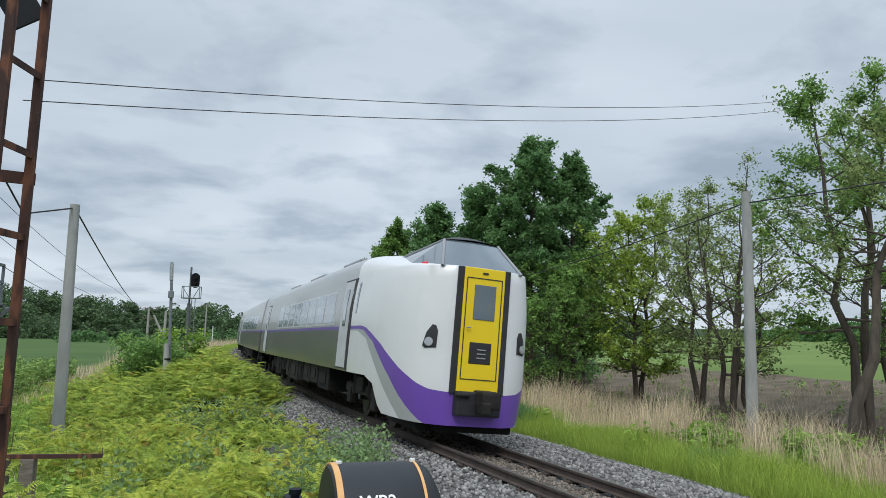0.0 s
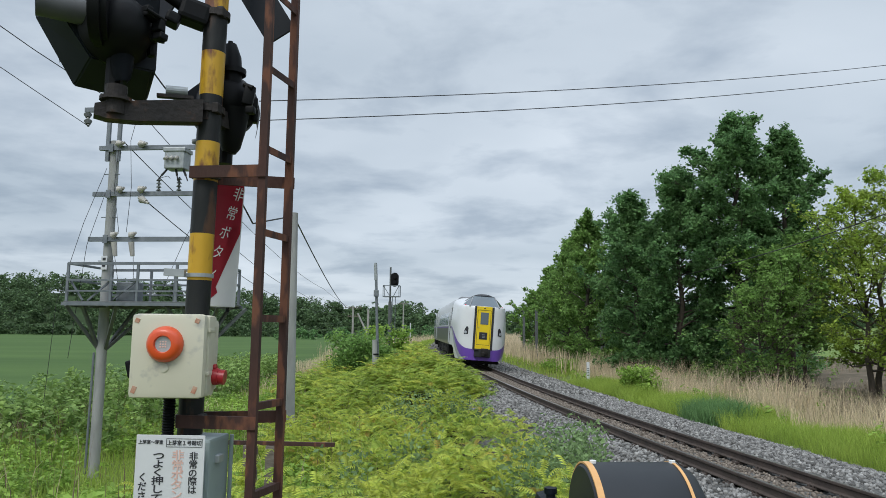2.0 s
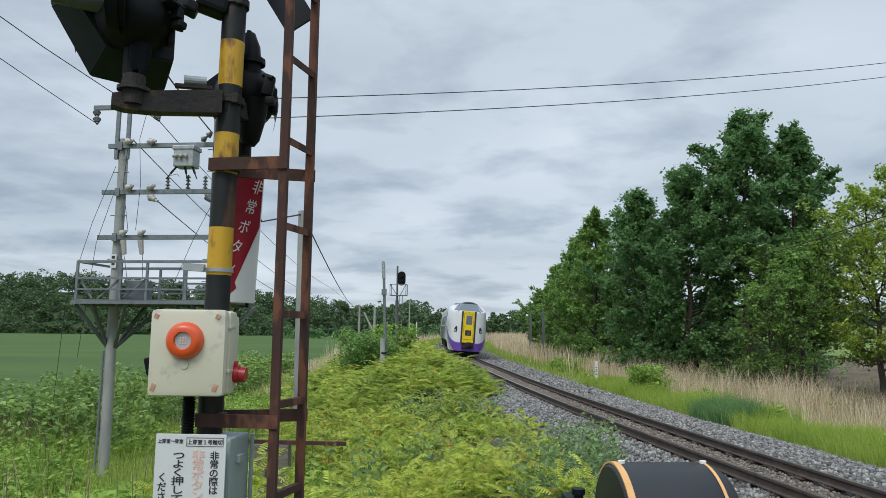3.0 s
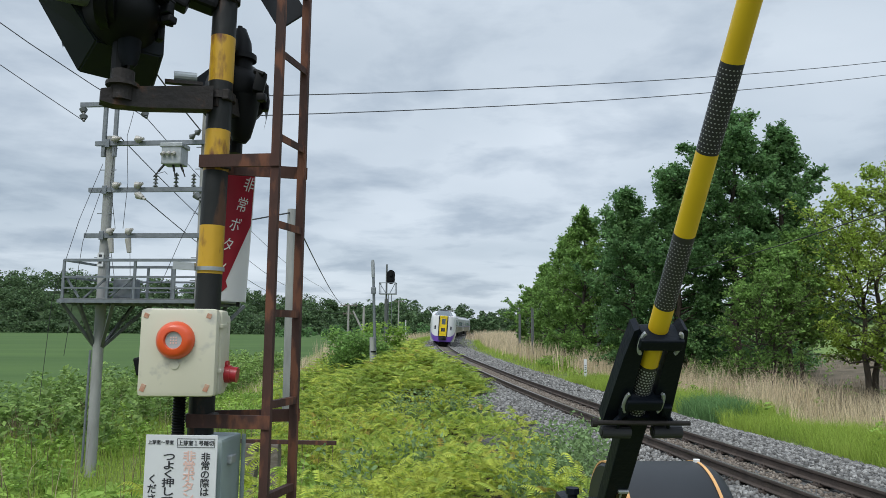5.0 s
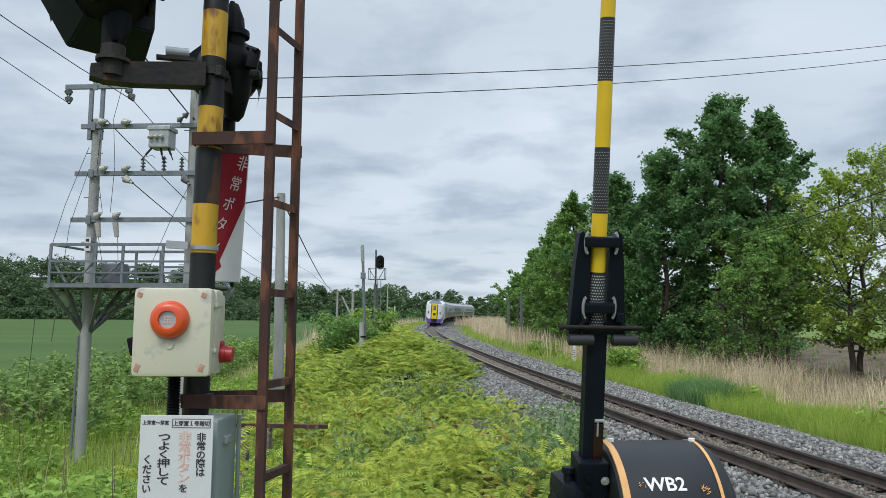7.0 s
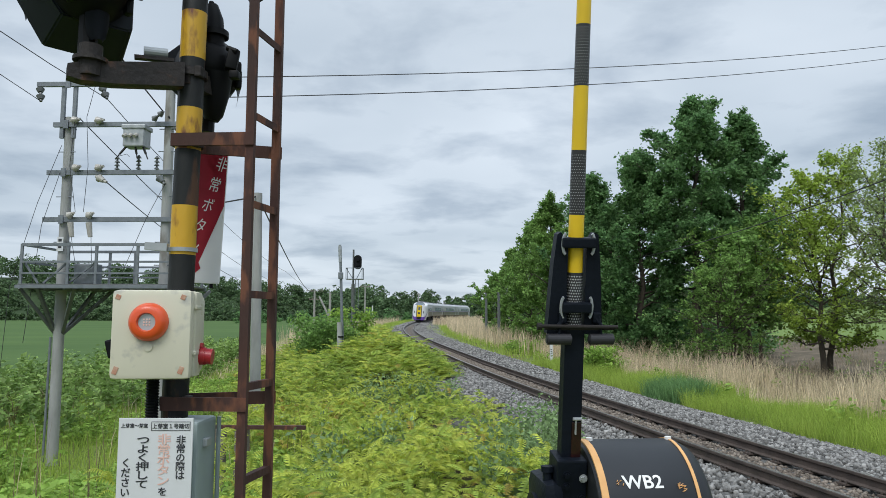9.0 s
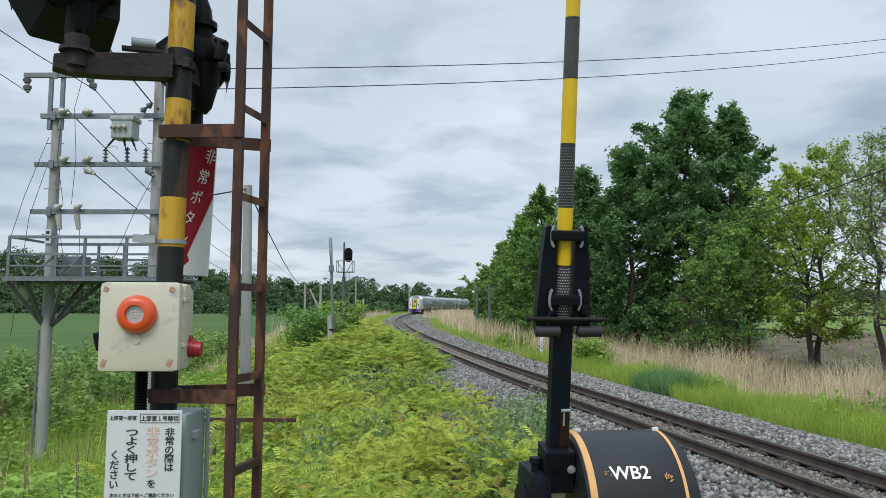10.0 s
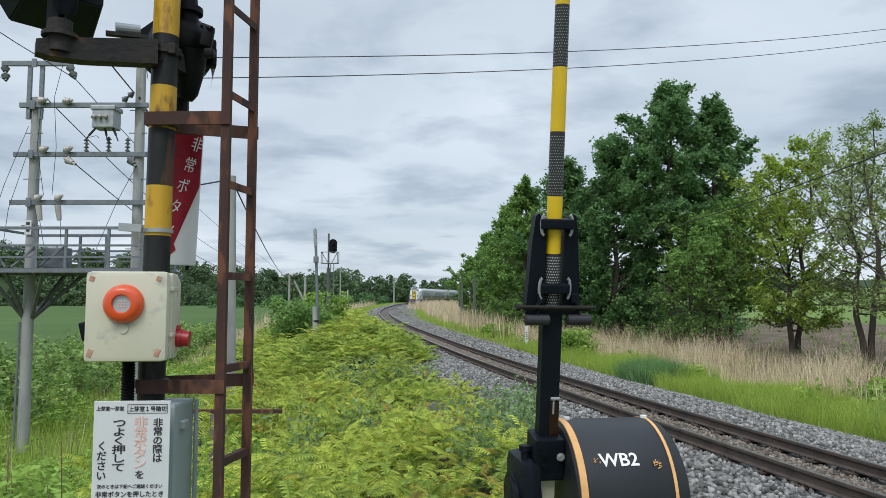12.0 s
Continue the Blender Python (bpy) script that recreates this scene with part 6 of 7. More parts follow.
def build_tree(x, y, height, radius, mat, label, count=9000, leaf=0.17, low=0.16, seed=1, lean=0.0, sparse=0.0, stems=1):
    rnd = random.Random(seed)
    z = float(ground_z(x, y)) - 0.1
    tree = empty("tree", pose(x, y, z))
    tagged(tree, label, "tree")
    bm = bmesh.new()
    sprays = []
    for s in range(stems):
        spread = 0.0 if stems == 1 else radius * 0.35
        ang = TAU * s / stems + rnd.uniform(-0.5, 0.5)
        top = Vector((lean * height + spread * math.cos(ang) + rnd.uniform(-0.3, 0.3), spread * math.sin(ang), height * (0.94 if s == 0 else rnd.uniform(0.7, 0.9))))
        pts = []
        for k in range(9):
            f = k / 8
            bend = Vector((rnd.uniform(-1, 1), rnd.uniform(-1, 1), 0)) * 0.022 * height * math.sin(f * math.pi)
            pts.append(Vector((0.12 * math.cos(ang) * (stems > 1), 0.12 * math.sin(ang) * (stems > 1), 0)).lerp(top, f) + bend)
        r0 = height * 0.0165 / stems ** 0.35
        limb(bm, pts, r0, r0 * 0.12, 9)
        n_b = int((58 if not sparse else 24) / stems ** 0.5)
        for k in range(n_b):
            f = low + (0.985 - low) * (k + rnd.random() * 0.6) / n_b
            i = min(int(f * 8), 7)
            p = pts[i].lerp(pts[i + 1], f * 8 - i)
            g0 = (f - low) / (1 - low)
            shape = (0.60 + 0.42 * math.sin(math.pi * min(1, g0 * 1.2))) * (1 - g0 ** 3.0 * 0.76)
            ln = radius * shape * rnd.uniform(0.55, 1.2)
            a = k * 2.4 + rnd.uniform(-0.6, 0.6)
            rise = ln * (rnd.uniform(0.25, 0.75) + 0.45 * g0)
            if g0 < 0.2:
                rise *= 0.3
            end = p + Vector((ln * math.cos(a), ln * math.sin(a), rise))
            mid = p.lerp(end, 0.5) + Vector((0, 0, -0.10 * ln + rnd.uniform(-0.1, 0.1)))
            br = r0 * (1 - f) * 0.4 + 0.010
            limb(bm, [p, p.lerp(mid, 0.5), mid, mid.lerp(end, 0.5) + Vector((0, 0, 0.03 * ln)), end], br, 0.006, 5)
            sprays.append((mid, end))
            for j in range(7):
                g = rnd.uniform(0.2, 0.98)
                q = p.lerp(mid, g * 2) if g < 0.5 else mid.lerp(end, g * 2 - 1)
                out = Vector((math.cos(a + rnd.uniform(-1.2, 1.2)), math.sin(a + rnd.uniform(-1.2, 1.2)), rnd.uniform(-0.25, 1.0)))
                e2 = q + out * ln * rnd.uniform(0.22, 0.46)
                limb(bm, [q, q.lerp(e2, 0.5) + Vector((0, 0, 0.03)), e2], br * 0.4 + 0.004, 0.004, 3)
                sprays.append((q.lerp(e2, 0.2), e2))
        sprays += [(pts[-2], pts[-1] + Vector((0, 0, 0.03 * height)))] * 3
    part("trunk", bm, M_bark, tree, "brown trunk and limbs", smooth=True)
    # leaves sit along short twigs that fan out from every spray
    a0, a1 = np.array([p for p, q in sprays]), np.array([q for p, q in sprays])
    per = 9
    pick = rng.integers(0, len(a0), size=max(1, count // per))
    if sparse:
        pick = pick[rng.random(len(pick)) < 0.9]
    start = a0[pick] + (a1 - a0)[pick] * rng.random((len(pick), 1)) ** 0.8
    way = unit(unit(a1 - a0)[pick] * 0.7 + rng.normal(size=(len(pick), 3)) * 0.75 + (0, 0, 0.25))
    twig = radius * rng.uniform(0.06, 0.20, (len(pick), 1))
    step = (np.arange(per) / (per - 1))[None, :, None]
    pos = start[:, None, :] + way[:, None, :] * twig[:, None, :] * step
    pos = (pos + rng.normal(size=pos.shape) * 0.032 * radius * np.array([1, 1, 0.8])).reshape(-1, 3)
    pos = pos[pos[:, 2] > height * low * 0.45]
    soup("crown", leaves(pos, leaf, 0.25).reshape(-1, 3), 4, mat, tree)
    return tree


TREES = [
    (11.4, 35.0, 12.5, 2.4, M_leaf_dark, "tall dark green broadleaf tree beside the line", 42000, 0.15, 0.22, 11, 0.0, 0, 1),
    (14.0, 35.5, 12.1, 1.9, M_leaf_dark, "tall narrow dark green tree", 30000, 0.15, 0.27, 12, 0.0, 0, 1),
    (8.9, 36.5, 10.2, 2.4, M_leaf_dark, "dense dark green tree beside the line", 34000, 0.15, 0.06, 13, 0.0, 0, 1),
    (7.3, 38.5, 9.3, 2.3, M_leaf_dark, "dense green tree with drooping lower branches", 26000, 0.15, 0.05, 14, -0.03, 0, 1),
    (12.9, 32.0, 6.6, 2.0, M_leaf_mid, "leafy tree in the thicket", 12000, 0.14, 0.34, 15, 0, 0, 2),
    (5.6, 47.0, 9.7, 2.2, M_leaf_mid, "green conical tree in the row", 24000, 0.15, 0.04, 16, 0, 0, 1),
    (4.9, 55.0, 9.0, 2.1, M_leaf_mid, "green tree further along the row", 18000, 0.17, 0.04, 17, 0, 0, 1),
    (4.3, 66.0, 8.1, 2.1, M_leaf_mid, "green tree further along the row", 13000, 0.2, 0.04, 18, 0, 0, 1),
    (3.3, 80.0, 6.6, 2.2, M_leaf_mid, "far green tree at the end of the row", 9000, 0.22, 0.04, 19, 0, 0, 1),
    (8.3, 47.0, 8.8, 2.4, M_leaf_dark, "dark tree deep in the row", 18000, 0.17, 0.05, 20, 0, 0, 1),
    (14.7, 29.5, 8.5, 2.1, M_leaf_light, "yellow-green young tree with open branches", 13000, 0.11, 0.17, 21, 0.0, 0, 2),
    (16.3, 27.0, 8.8, 2.3, M_leaf_grey, "open grey-green tree with visible branches", 6500, 0.095, 0.24, 22, 0.02, 1, 2),
    (15.4, 23.5, 8.9, 2.4, M_leaf_grey, "open grey-green tree with several bare stems", 4300, 0.10, 0.22, 23, 0.02, 1, 3),
    (18.2, 20.2, 11.2, 2.9, M_leaf_mid, "tall open tree with a light airy crown", 13500, 0.11, 0.22, 24, 0.0, 1, 2),
    (21.5, 22.5, 10.8, 2.8, M_leaf_mid, "tall open tree behind the pole", 7000, 0.11, 0.18, 25, 0.0, 1, 2),
    (14.6, 16.6, 9.0, 2.0, M_leaf_grey, "leaning slender tree among reeds", 5000, 0.10, 0.45, 26, 0.24, 1, 1),
    (18.5, 27.0, 7.0, 2.2, M_leaf_light, "leafy tree behind the open ones", 3500, 0.10, 0.28, 27, 0, 1, 2),
    (11.0, 30.0, 4.6, 1.7, M_leaf_mid, "young leafy tree before the thicket", 6500, 0.11, 0.25, 28, 0, 0, 2),
]
for x, y, h, r, m, label, n, leaf, low, seed, lean, sparse, stems in TREES:
    build_tree(x, y, h * (1.13 if y > 31 else 1.18), r * 1.12, m, label, int(n * 1.45), leaf * 0.78, low, seed, lean, sparse, stems)


def build_bush(x, y, w, h, mat, label, n, leaf, seed):
    rnd = random.Random(seed)
    z = float(ground_z(x, y)) - 0.05
    b = empty("bush", pose(x, y, z))
    tagged(b, label, "bush")
    bm = bmesh.new()
    ends = []
    for k in range(16):
        a = rnd.uniform(0, TAU)
        e = Vector((math.cos(a) * w * rnd.uniform(0.2, 0.5), math.sin(a) * w * rnd.uniform(0.2, 0.5), h * rnd.uniform(0.35, 0.95)))
        limb(bm, [Vector((0, 0, 0)), e * 0.5 + Vector((0, 0, 0.1)), e], 0.025, 0.006, 5)
        ends += [e, e * 0.7, e * 0.45]
    part("stems", bm, M_bark, b)
    c = np.array(ends)
    pick = rng.integers(0, len(c), n)
    pos = c[pick] + unit(rng.normal(size=(n, 3))) * rng.random((n, 1)) ** 0.5 * np.array([w * 0.2, w * 0.2, h * 0.2])
    pos = pos[pos[:, 2] > 0.02]
    soup("crown", leaves(pos, leaf, 0.4).reshape(-1, 3), 4, mat, b)


build_bush(-5.95, 28.6, 2.7, 2.5, M_leaf_mid, "rounded green bush beside the post", 13000, 0.085, 1)
build_bush(-5.1, 31.5, 2.2, 2.4, M_weed, "yellow-green bush behind the post", 5000, 0.10, 2)
build_bush(-6.9, 36.0, 3.0, 2.1, M_leaf_mid, "green bush near the signal mast", 4000, 0.11, 3)
build_bush(3.3, 43.0, 2.4, 0.9, M_weed, "low bright green shrub by the ballast", 3000, 0.09, 4)
build_bush(5.2, 27.5, 1.9, 1.1, M_weed, "leafy green shrub by the ballast", 3600, 0.09, 5)
build_bush(9.6, 15.0, 1.5, 0.7, M_weed, "low bright shrub among reeds", 2500, 0.08, 7)
build_bush(10.4, 12.4, 1.7, 0.8, M_weed, "low bright shrub among reeds", 2500, 0.08, 8)
for k, (bx, by, bw, bh) in enumerate(((10.0, 34, 3, 1.3), (9.0, 40, 4, 2.0), (7.6, 45, 4, 2.2), (6.5, 58, 4, 2.4), (5.6, 68, 4, 2.6),
                                         (11.6, 38, 4, 2.3), (13.4, 40.5, 4, 2.6), (15.2, 42, 4.5, 2.4), (12.8, 46, 5, 2.8), (17.4, 45, 4.5, 2.3), (10.5, 50, 5, 2.8))):
    build_bush(bx, by, bw, bh, M_leaf_dark if k % 2 else M_leaf_mid, "dark undergrowth below the trees", 4500, 0.15, 40 + k)


# ---------- far woods ----------
def build_far_woods(name, label, spots, mat, per, leaf):
    """Round-topped crowns, leaves on their outer shells."""
    pos = []
    for x, y, z, w, h in spots:
        m = 11
        g = rng.uniform(0, TAU, m)
        f = rng.uniform(0.05, 0.92, m)
        rad = w * 0.40 * np.sqrt(np.maximum(0.0, 1 - (f - 0.25) ** 2 / 0.56)) * rng.uniform(0.5, 1.0, m)
        cc = np.stack([np.cos(g) * rad, np.sin(g) * rad, h * f * 0.9], 1) + (x, y, z)
        pick = rng.integers(0, m, per)
        d = unit(rng.normal(size=(per, 3)) + (0, -0.35, 0.35))
        pos.append(cc[pick] + d * rng.uniform(0.7, 1.08, (per, 1)) * np.array([w * 0.20, w * 0.20, h * 0.15]))
    pos = np.concatenate(pos)
    ob = soup(name, leaves(pos, leaf, 0.45, 1.2).reshape(-1, 3), 4, mat)
    return tagged(ob, label, "woods", kind="stuff")


def belt(x0, y0, x1, y1, n, depth, h0, h1):
    out = []
    for k in range(n):
        f = (k + rng.random()) / n
        x, y = x0 + (x1 - x0) * f + rng.normal(0, 3), y0 + (y1 - y0) * f + rng.uniform(0, depth)
        h = rng.uniform(h0, h1) * (1 + 0.15 * math.sin(f * 19) + 0.1 * math.sin(f * 47))
        out.append((x, y, float(ground_z(x, y)) - 0.8, h * 0.9, h))
    return out


build_far_woods("far_woods", "wooded low hills beyond the green field", belt(-430, 302, -50, 330, 470, 110, 9, 13.5) + belt(-70, 300, 190, 330, 250, 80, 7.5, 10.5), M_leaf_far, 310, 1.0)
build_far_woods("far_woods", "dark hedge line at the foot of the hills", belt(-430, 292, -40, 300, 210, 10, 4.5, 8), M_leaf_far, 260, 0.8)
build_far_woods("far_woods", "lighter shrubs at the edge of the field", belt(-430, 287, -40, 293, 130, 5, 1.6, 3.2), M_leaf_far, 120, 0.6)
build_far_woods("far_woods", "shrubs along the far curve of the track", belt(-70, 190, -18, 230, 26, 20, 3, 5) + belt(14, 235, 60, 250, 22, 20, 4, 6), M_leaf_dark, 260, 0.5)
build_far_woods("far_woods", "tree line beyond the pasture", belt(75, 30, 170, 230, 120, 25, 3.6, 6.4), M_leaf_dark, 330, 0.65)


# ---------- low plants ----------
def scatter(n, x0, x1, y0, y1, keep):
    x, y = rng.uniform(x0, x1, n), rng.uniform(y0, y1, n)
    k = keep(x, y, lateral(x, y))
    x, y = x[k], y[k]
    return np.stack([x, y, ground_z(x, y)], 1)


def patch(x, y, f, k):
    return wave(x, y, f, k) * 0.6 + wave(y, x, f * 2.1, k + 2) * 0.4


def fern_edge(y):
    """The ferns' border against the ballast."""
    return np.interp(y, [4, 8, 10.8, 12.9, 14.3, 15.0, 15.7, 17, 19.5, 21, 22.3, 25, 28, 34, 45, 60, 75], [-3.2, -2.7, -2.1, -1.9, -1.6, -2.1, -2.75, -2.8, -2.4, -1.55, -1.15, -1.15, -1.25, -1.45, -1.65, -2.0, -2.6]) + 0.12 * np.sin(y * 2.1)


MUGWORT = [(-1.85, 14.8, 0.55, 0.7), (-0.65, 15.2, 0.6, 0.5), (-1.06, 9.7, 0.35, 0.45), (0.85, 8.9, 0.45, 0.8), (1.1, 10.4, 0.5, 0.8), (-1.6, 7.8, 0.3, 0.4), (0.35, 7.2, 0.3, 0.5)]


def in_mugwort(x, y):
    """Below one inside the mugwort patches."""
    return np.minimum.reduce([np.hypot((x - cx) / rx, (y - cy) / ry) for cx, cy, rx, ry in MUGWORT])


def fern_bank(x, y, u):
    left = np.interp(y, [4, 8, 14, 20, 30, 60], [-6.0, -6.2, -6.6, -7.4, -8.0, -8.5]) + 0.7 * np.sin(y * 0.9) + 0.5 * patch(x, y, 1.1, 3)
    return (u < fern_edge(y)) & (u > left) & (y > 3.2)


PAIRS = 10
FROND = [(k, k + 1, PAIRS + 1 + 2 * k + h) for k in range(PAIRS) for h in (0, 1)]


def frond_shapes(base, length, rise):
    """Fern fronds, each one piece: an arched midrib with pairs of tapering leaflets."""
    n = len(base)
    g = rng.uniform(0, TAU, n)
    d = np.stack([np.cos(g), np.sin(g), np.zeros(n)], 1)
    side = np.stack([-np.sin(g), np.cos(g), np.zeros(n)], 1)
    up = np.array([0, 0, 1.0])
    L, R = length[:, None], rise[:, None]
    side = unit(side + up * rng.uniform(-0.32, 0.32, (n, 1)))

    def rib(f):
        return base + d * L * f + up * R * (1.7 * f - 1.35 * f * f)

    ribs = [rib(0.10 + 0.90 * k / PAIRS) for k in range(PAIRS + 1)]
    tips = []
    for k in range(PAIRS):
        ln = L * 0.30 * math.sin(math.pi * (0.24 + 0.72 * k / (PAIRS - 1))) ** 0.8
        for sgn in (-1, 1):
            tips.append((ribs[k] + ribs[k + 1]) / 2 + side * sgn * ln + d * L * 0.08 - up * ln * 0.2)
    return np.stack(ribs + tips, 1)


def build_ferns():
    density = [(2.3, 3.2, 15), (2.2, 15, 26), (0.85, 26, 62)]
    for name, mat, share, k, label in (("fern_bed", M_fern, 0.55, 0, "yellow-green bracken covering the bank"), ("fern_bed", M_fern_dark, 0.37, 5, "fresh green bracken covering the bank"), ("fern_bed", M_fern_rust, 0.08, 9, "rust-tinged bracken fronds")):
        quads = []
        for weight, y0, y1 in density:
            n = int(30000 * weight * share * (y1 - y0) / 14)
            p = scatter(n, -14, 5, y0, y1, lambda x, y, u: fern_bank(x, y, u) & (in_mugwort(x, y) > 0.5 + rng.normal(0, 0.12, len(x))) & (patch(x, y, 0.8, k) + rng.normal(0, 0.35, len(x)) + np.interp(y, [13, 18], [0.1, -0.25]) * (1 if k != 5 else -1) > (-0.05 if k == 0 else -0.25 if k == 5 else 0.35)))
            mound = np.interp(p[:, 1], [4, 15, 19, 26], [0.40, 0.42, 0.56, 0.62]) + 0.20 * wave(p[:, 0], p[:, 1], 1.9, 1) + 0.20 * wave(p[:, 1], p[:, 0], 4.3, 2) + rng.uniform(-0.05, 0.05, len(p)) + 0.11 * wave(p[:, 0], p[:, 1], 8.5, 3) - np.interp(p[:, 1], [14, 20, 50], [0, 0.04, 0.08])
            edge = np.clip((fern_edge(p[:, 1]) - lateral(p[:, 0], p[:, 1])) / np.where(p[:, 1] > 20, 0.45, 0.55), np.where(p[:, 1] > 20, 0.5, 0.4), 1)
            u = lateral(p[:, 0], p[:, 1])
            mound = mound + 0.66 * np.exp(-((u + 3.8) / 1.6) ** 2) * np.interp(p[:, 1], [14, 22, 48, 62], [0.0, 1, 1, 0.4])
            p[:, 2] += np.maximum(mound, 0.12) * edge * (0.55 + 0.45 * rng.random(len(p)) ** 0.6)
            far = np.clip(p[:, 1] / 17, 0.72, 1.4)
            quads.append(frond_shapes(p, rng.uniform(0.18, 0.36, len(p)) * far, rng.uniform(0.04, 0.25, len(p))))
        tagged(soup_faces(name, np.concatenate(quads), FROND, mat), label, "ferns", kind="stuff")


build_ferns()


def plants(name, label, category, mat, n, area, keep, height, leaf, per, flat=0.5):
    """Leafy herbs: a short column of leaves on each spot."""
    p = scatter(n, *area, keep)
    h = height * rng.uniform(0.5, 1.25, len(p))
    c = np.repeat(p, per, 0)
    f = rng.random(len(c)) ** 0.7
    c = c + np.stack([rng.normal(0, 0.07, len(c)), rng.normal(0, 0.07, len(c)), np.repeat(h, per) * f], 1)
    return tagged(soup(name, leaves(c, leaf, flat).reshape(-1, 3), 4, mat), label, category, kind="stuff")


def turf(name, label, category, mat, n, area, keep, height, width, lean, tall=0.0):
    p = scatter(n, *area, keep)
    h = height * rng.uniform(0.5, 1.2, len(p)) * (1 + tall * patch(p[:, 0], p[:, 1], 0.7, 1))
    ob = soup_faces(name, blades(p, h, np.full(len(p), width), np.full(len(p), lean)), BLADE, mat)
    return tagged(ob, label, category, kind="stuff")


plants("weed_patch", "grey-green mugwort weeds between the ferns", "weeds", M_mugwort, 12000, (-6, 5, 5, 24), lambda x, y, u: (u < fern_edge(y) + 0.45) & (in_mugwort(x, y) + rng.normal(0, 0.15, len(x)) < 1), 0.82, 0.042, 26, 0.2)
plants("weed_patch", "fresh green broad-leaved weeds below the mast", "weeds", M_weed, 9000, (-16, -1.3, 2.5, 34), lambda x, y, u: (u < -4.8) & (u > -17) & ~fern_bank(x, y, u) & (patch(x, y, 0.7, 1) > -0.1) & (np.hypot(x + 1, y - 2.7) > 0.35), 0.42, 0.07, 18)
plants("weed_patch", "dark green nettles and knotweed beside the field", "weeds", M_nettle, 4200, (-20, -4, 14, 44), lambda x, y, u: (u < -10.3) & (u > -16) & (patch(x, y, 0.5, 6) > -0.3), 1.15, 0.11, 26)
turf("grass_verge", "long green grass under the mast and tower", "grass", M_grass, 75000, (-16, 0.3, 1.9, 30), lambda x, y, u: (u < -4.0) & (u > -18) & ~((np.abs(y + 1.2) < 2.6)), 0.42, 0.009, 0.7)
turf("grass_verge", "dry pale grass stalks among the weeds", "grass", M_reed, 5000, (-14, -1.2, 3, 36), lambda x, y, u: (u < -5.0) & (patch(x, y, 0.9, 2) > 0.2), 0.75, 0.010, 0.45)
turf("grass_verge", "long bright green grass along the ballast", "grass", M_grass, 300000, (3, 16, 5, 34), lambda x, y, u: (u > 3.7 + 0.2 * np.sin(y * 1.7)) & (u < 5.9 + 0.7 * patch(x, y, 0.8, 2)), 0.50, 0.0075, 0.85, 0.35)
turf("grass_verge", "green grass along the far ballast", "grass", M_grass, 30000, (-10, 9, 34, 140), lambda x, y, u: (u > np.interp(y, [34, 60, 90], [4.0, 3.2, 2.2])) & (u < 6.6), 0.5, 0.03, 0.8, 0.3)
turf("grass_verge", "green grass on the far bank", "grass", M_grass, 60000, (-18, 0, 50, 175), lambda x, y, u: (u < -1.8) & (u > -6), 0.72, 0.04, 0.8)
turf("reed_bed", "tall straw-coloured dry reeds before the trees", "reeds", M_reed, 70000, (4, 18, 7, 42), lambda x, y, u: (u > 5.3 + 0.6 * patch(x, y, 0.8, 2)) & (u < 9.8) & (patch(x, y, 1.1, 3) + rng.normal(0, 0.25, len(x)) > -0.05), 1.15, 0.010, 0.5, 0.45)
turf("reed_bed", "brown reeds and stalks under the trees, colour dimmed for shade", "reeds", M_reed_dim, 34000, (6, 28, 7, 48), lambda x, y, u: (u > 8.0) & (u < 15) & (patch(x, y, 0.7, 7) + rng.normal(0, 0.3, len(x)) > -0.1), 0.7, 0.014, 0.8, 0.4)
turf("reed_bed", "far straw-coloured reeds beside the curve", "reeds", M_reed, 24000, (-9, 12, 40, 150), lambda x, y, u: (u > 5.2) & (u < 12), 1.5, 0.035, 0.3, 0.3)
turf("reed_bed", "dry reeds on the inside of the far curve", "reeds", M_reed, 22000, (-8, 34, 120, 205), lambda x, y, u: (u > 2.6) & (u < 9) & (patch(x, y, 0.3, 4) > -0.5), 1.5, 0.05, 0.4, 0.4)
turf("reed_bed", "pale reeds beyond the ferns", "reeds", M_reed, 9000, (-24, -4, 60, 150), lambda x, y, u: (u < -5.0) & (u > -12), 1.5, 0.035, 0.25, 0.3)
turf("reed_bed", "dry grass along the field track", "reeds", M_reed, 7000, (-16, -7, 24, 70), lambda x, y, u: (u < -9.3) & (u > -12.2), 0.6, 0.02, 0.4, 0.2)
plants("weed_patch", "green weeds between dry reeds", "weeds", M_weed, 1500, (3, 18, 6, 60), lambda x, y, u: (u > 4.0) & (u < 9.5) & (patch(x, y, 0.6, 5) > 0.4), 0.55, 0.085, 18)
plants("weed_patch", "single green seedlings on the ballast edge", "weeds", M_weed, 60, (-4, 7, 6, 34), lambda x, y, u: (np.abs(u + 1.4) < 0.35) & (patch(x, y, 2.0, 5) > 0.3), 0.3, 0.05, 22)
plants("field_edge", "low leafy growth under the trees", "weeds", M_nettle, 3600, (6, 40, 12, 60), lambda x, y, u: (u > 9.5) & (u < 15) & (patch(x, y, 0.5, 4) > 0), 0.45, 0.09, 12)
turf("sedge_tuft", "dark blue-green sedge tuft beside the ballast", "sedge", M_sedge, 9000, (4.6, 6.9, 18.3, 21.2), lambda x, y, u: np.hypot((x - 5.75) / 0.75, (y - 19.7) / 1.2) + rng.normal(0, 0.12, len(x)) < 1, 0.72, 0.012, 0.75, 0.1)
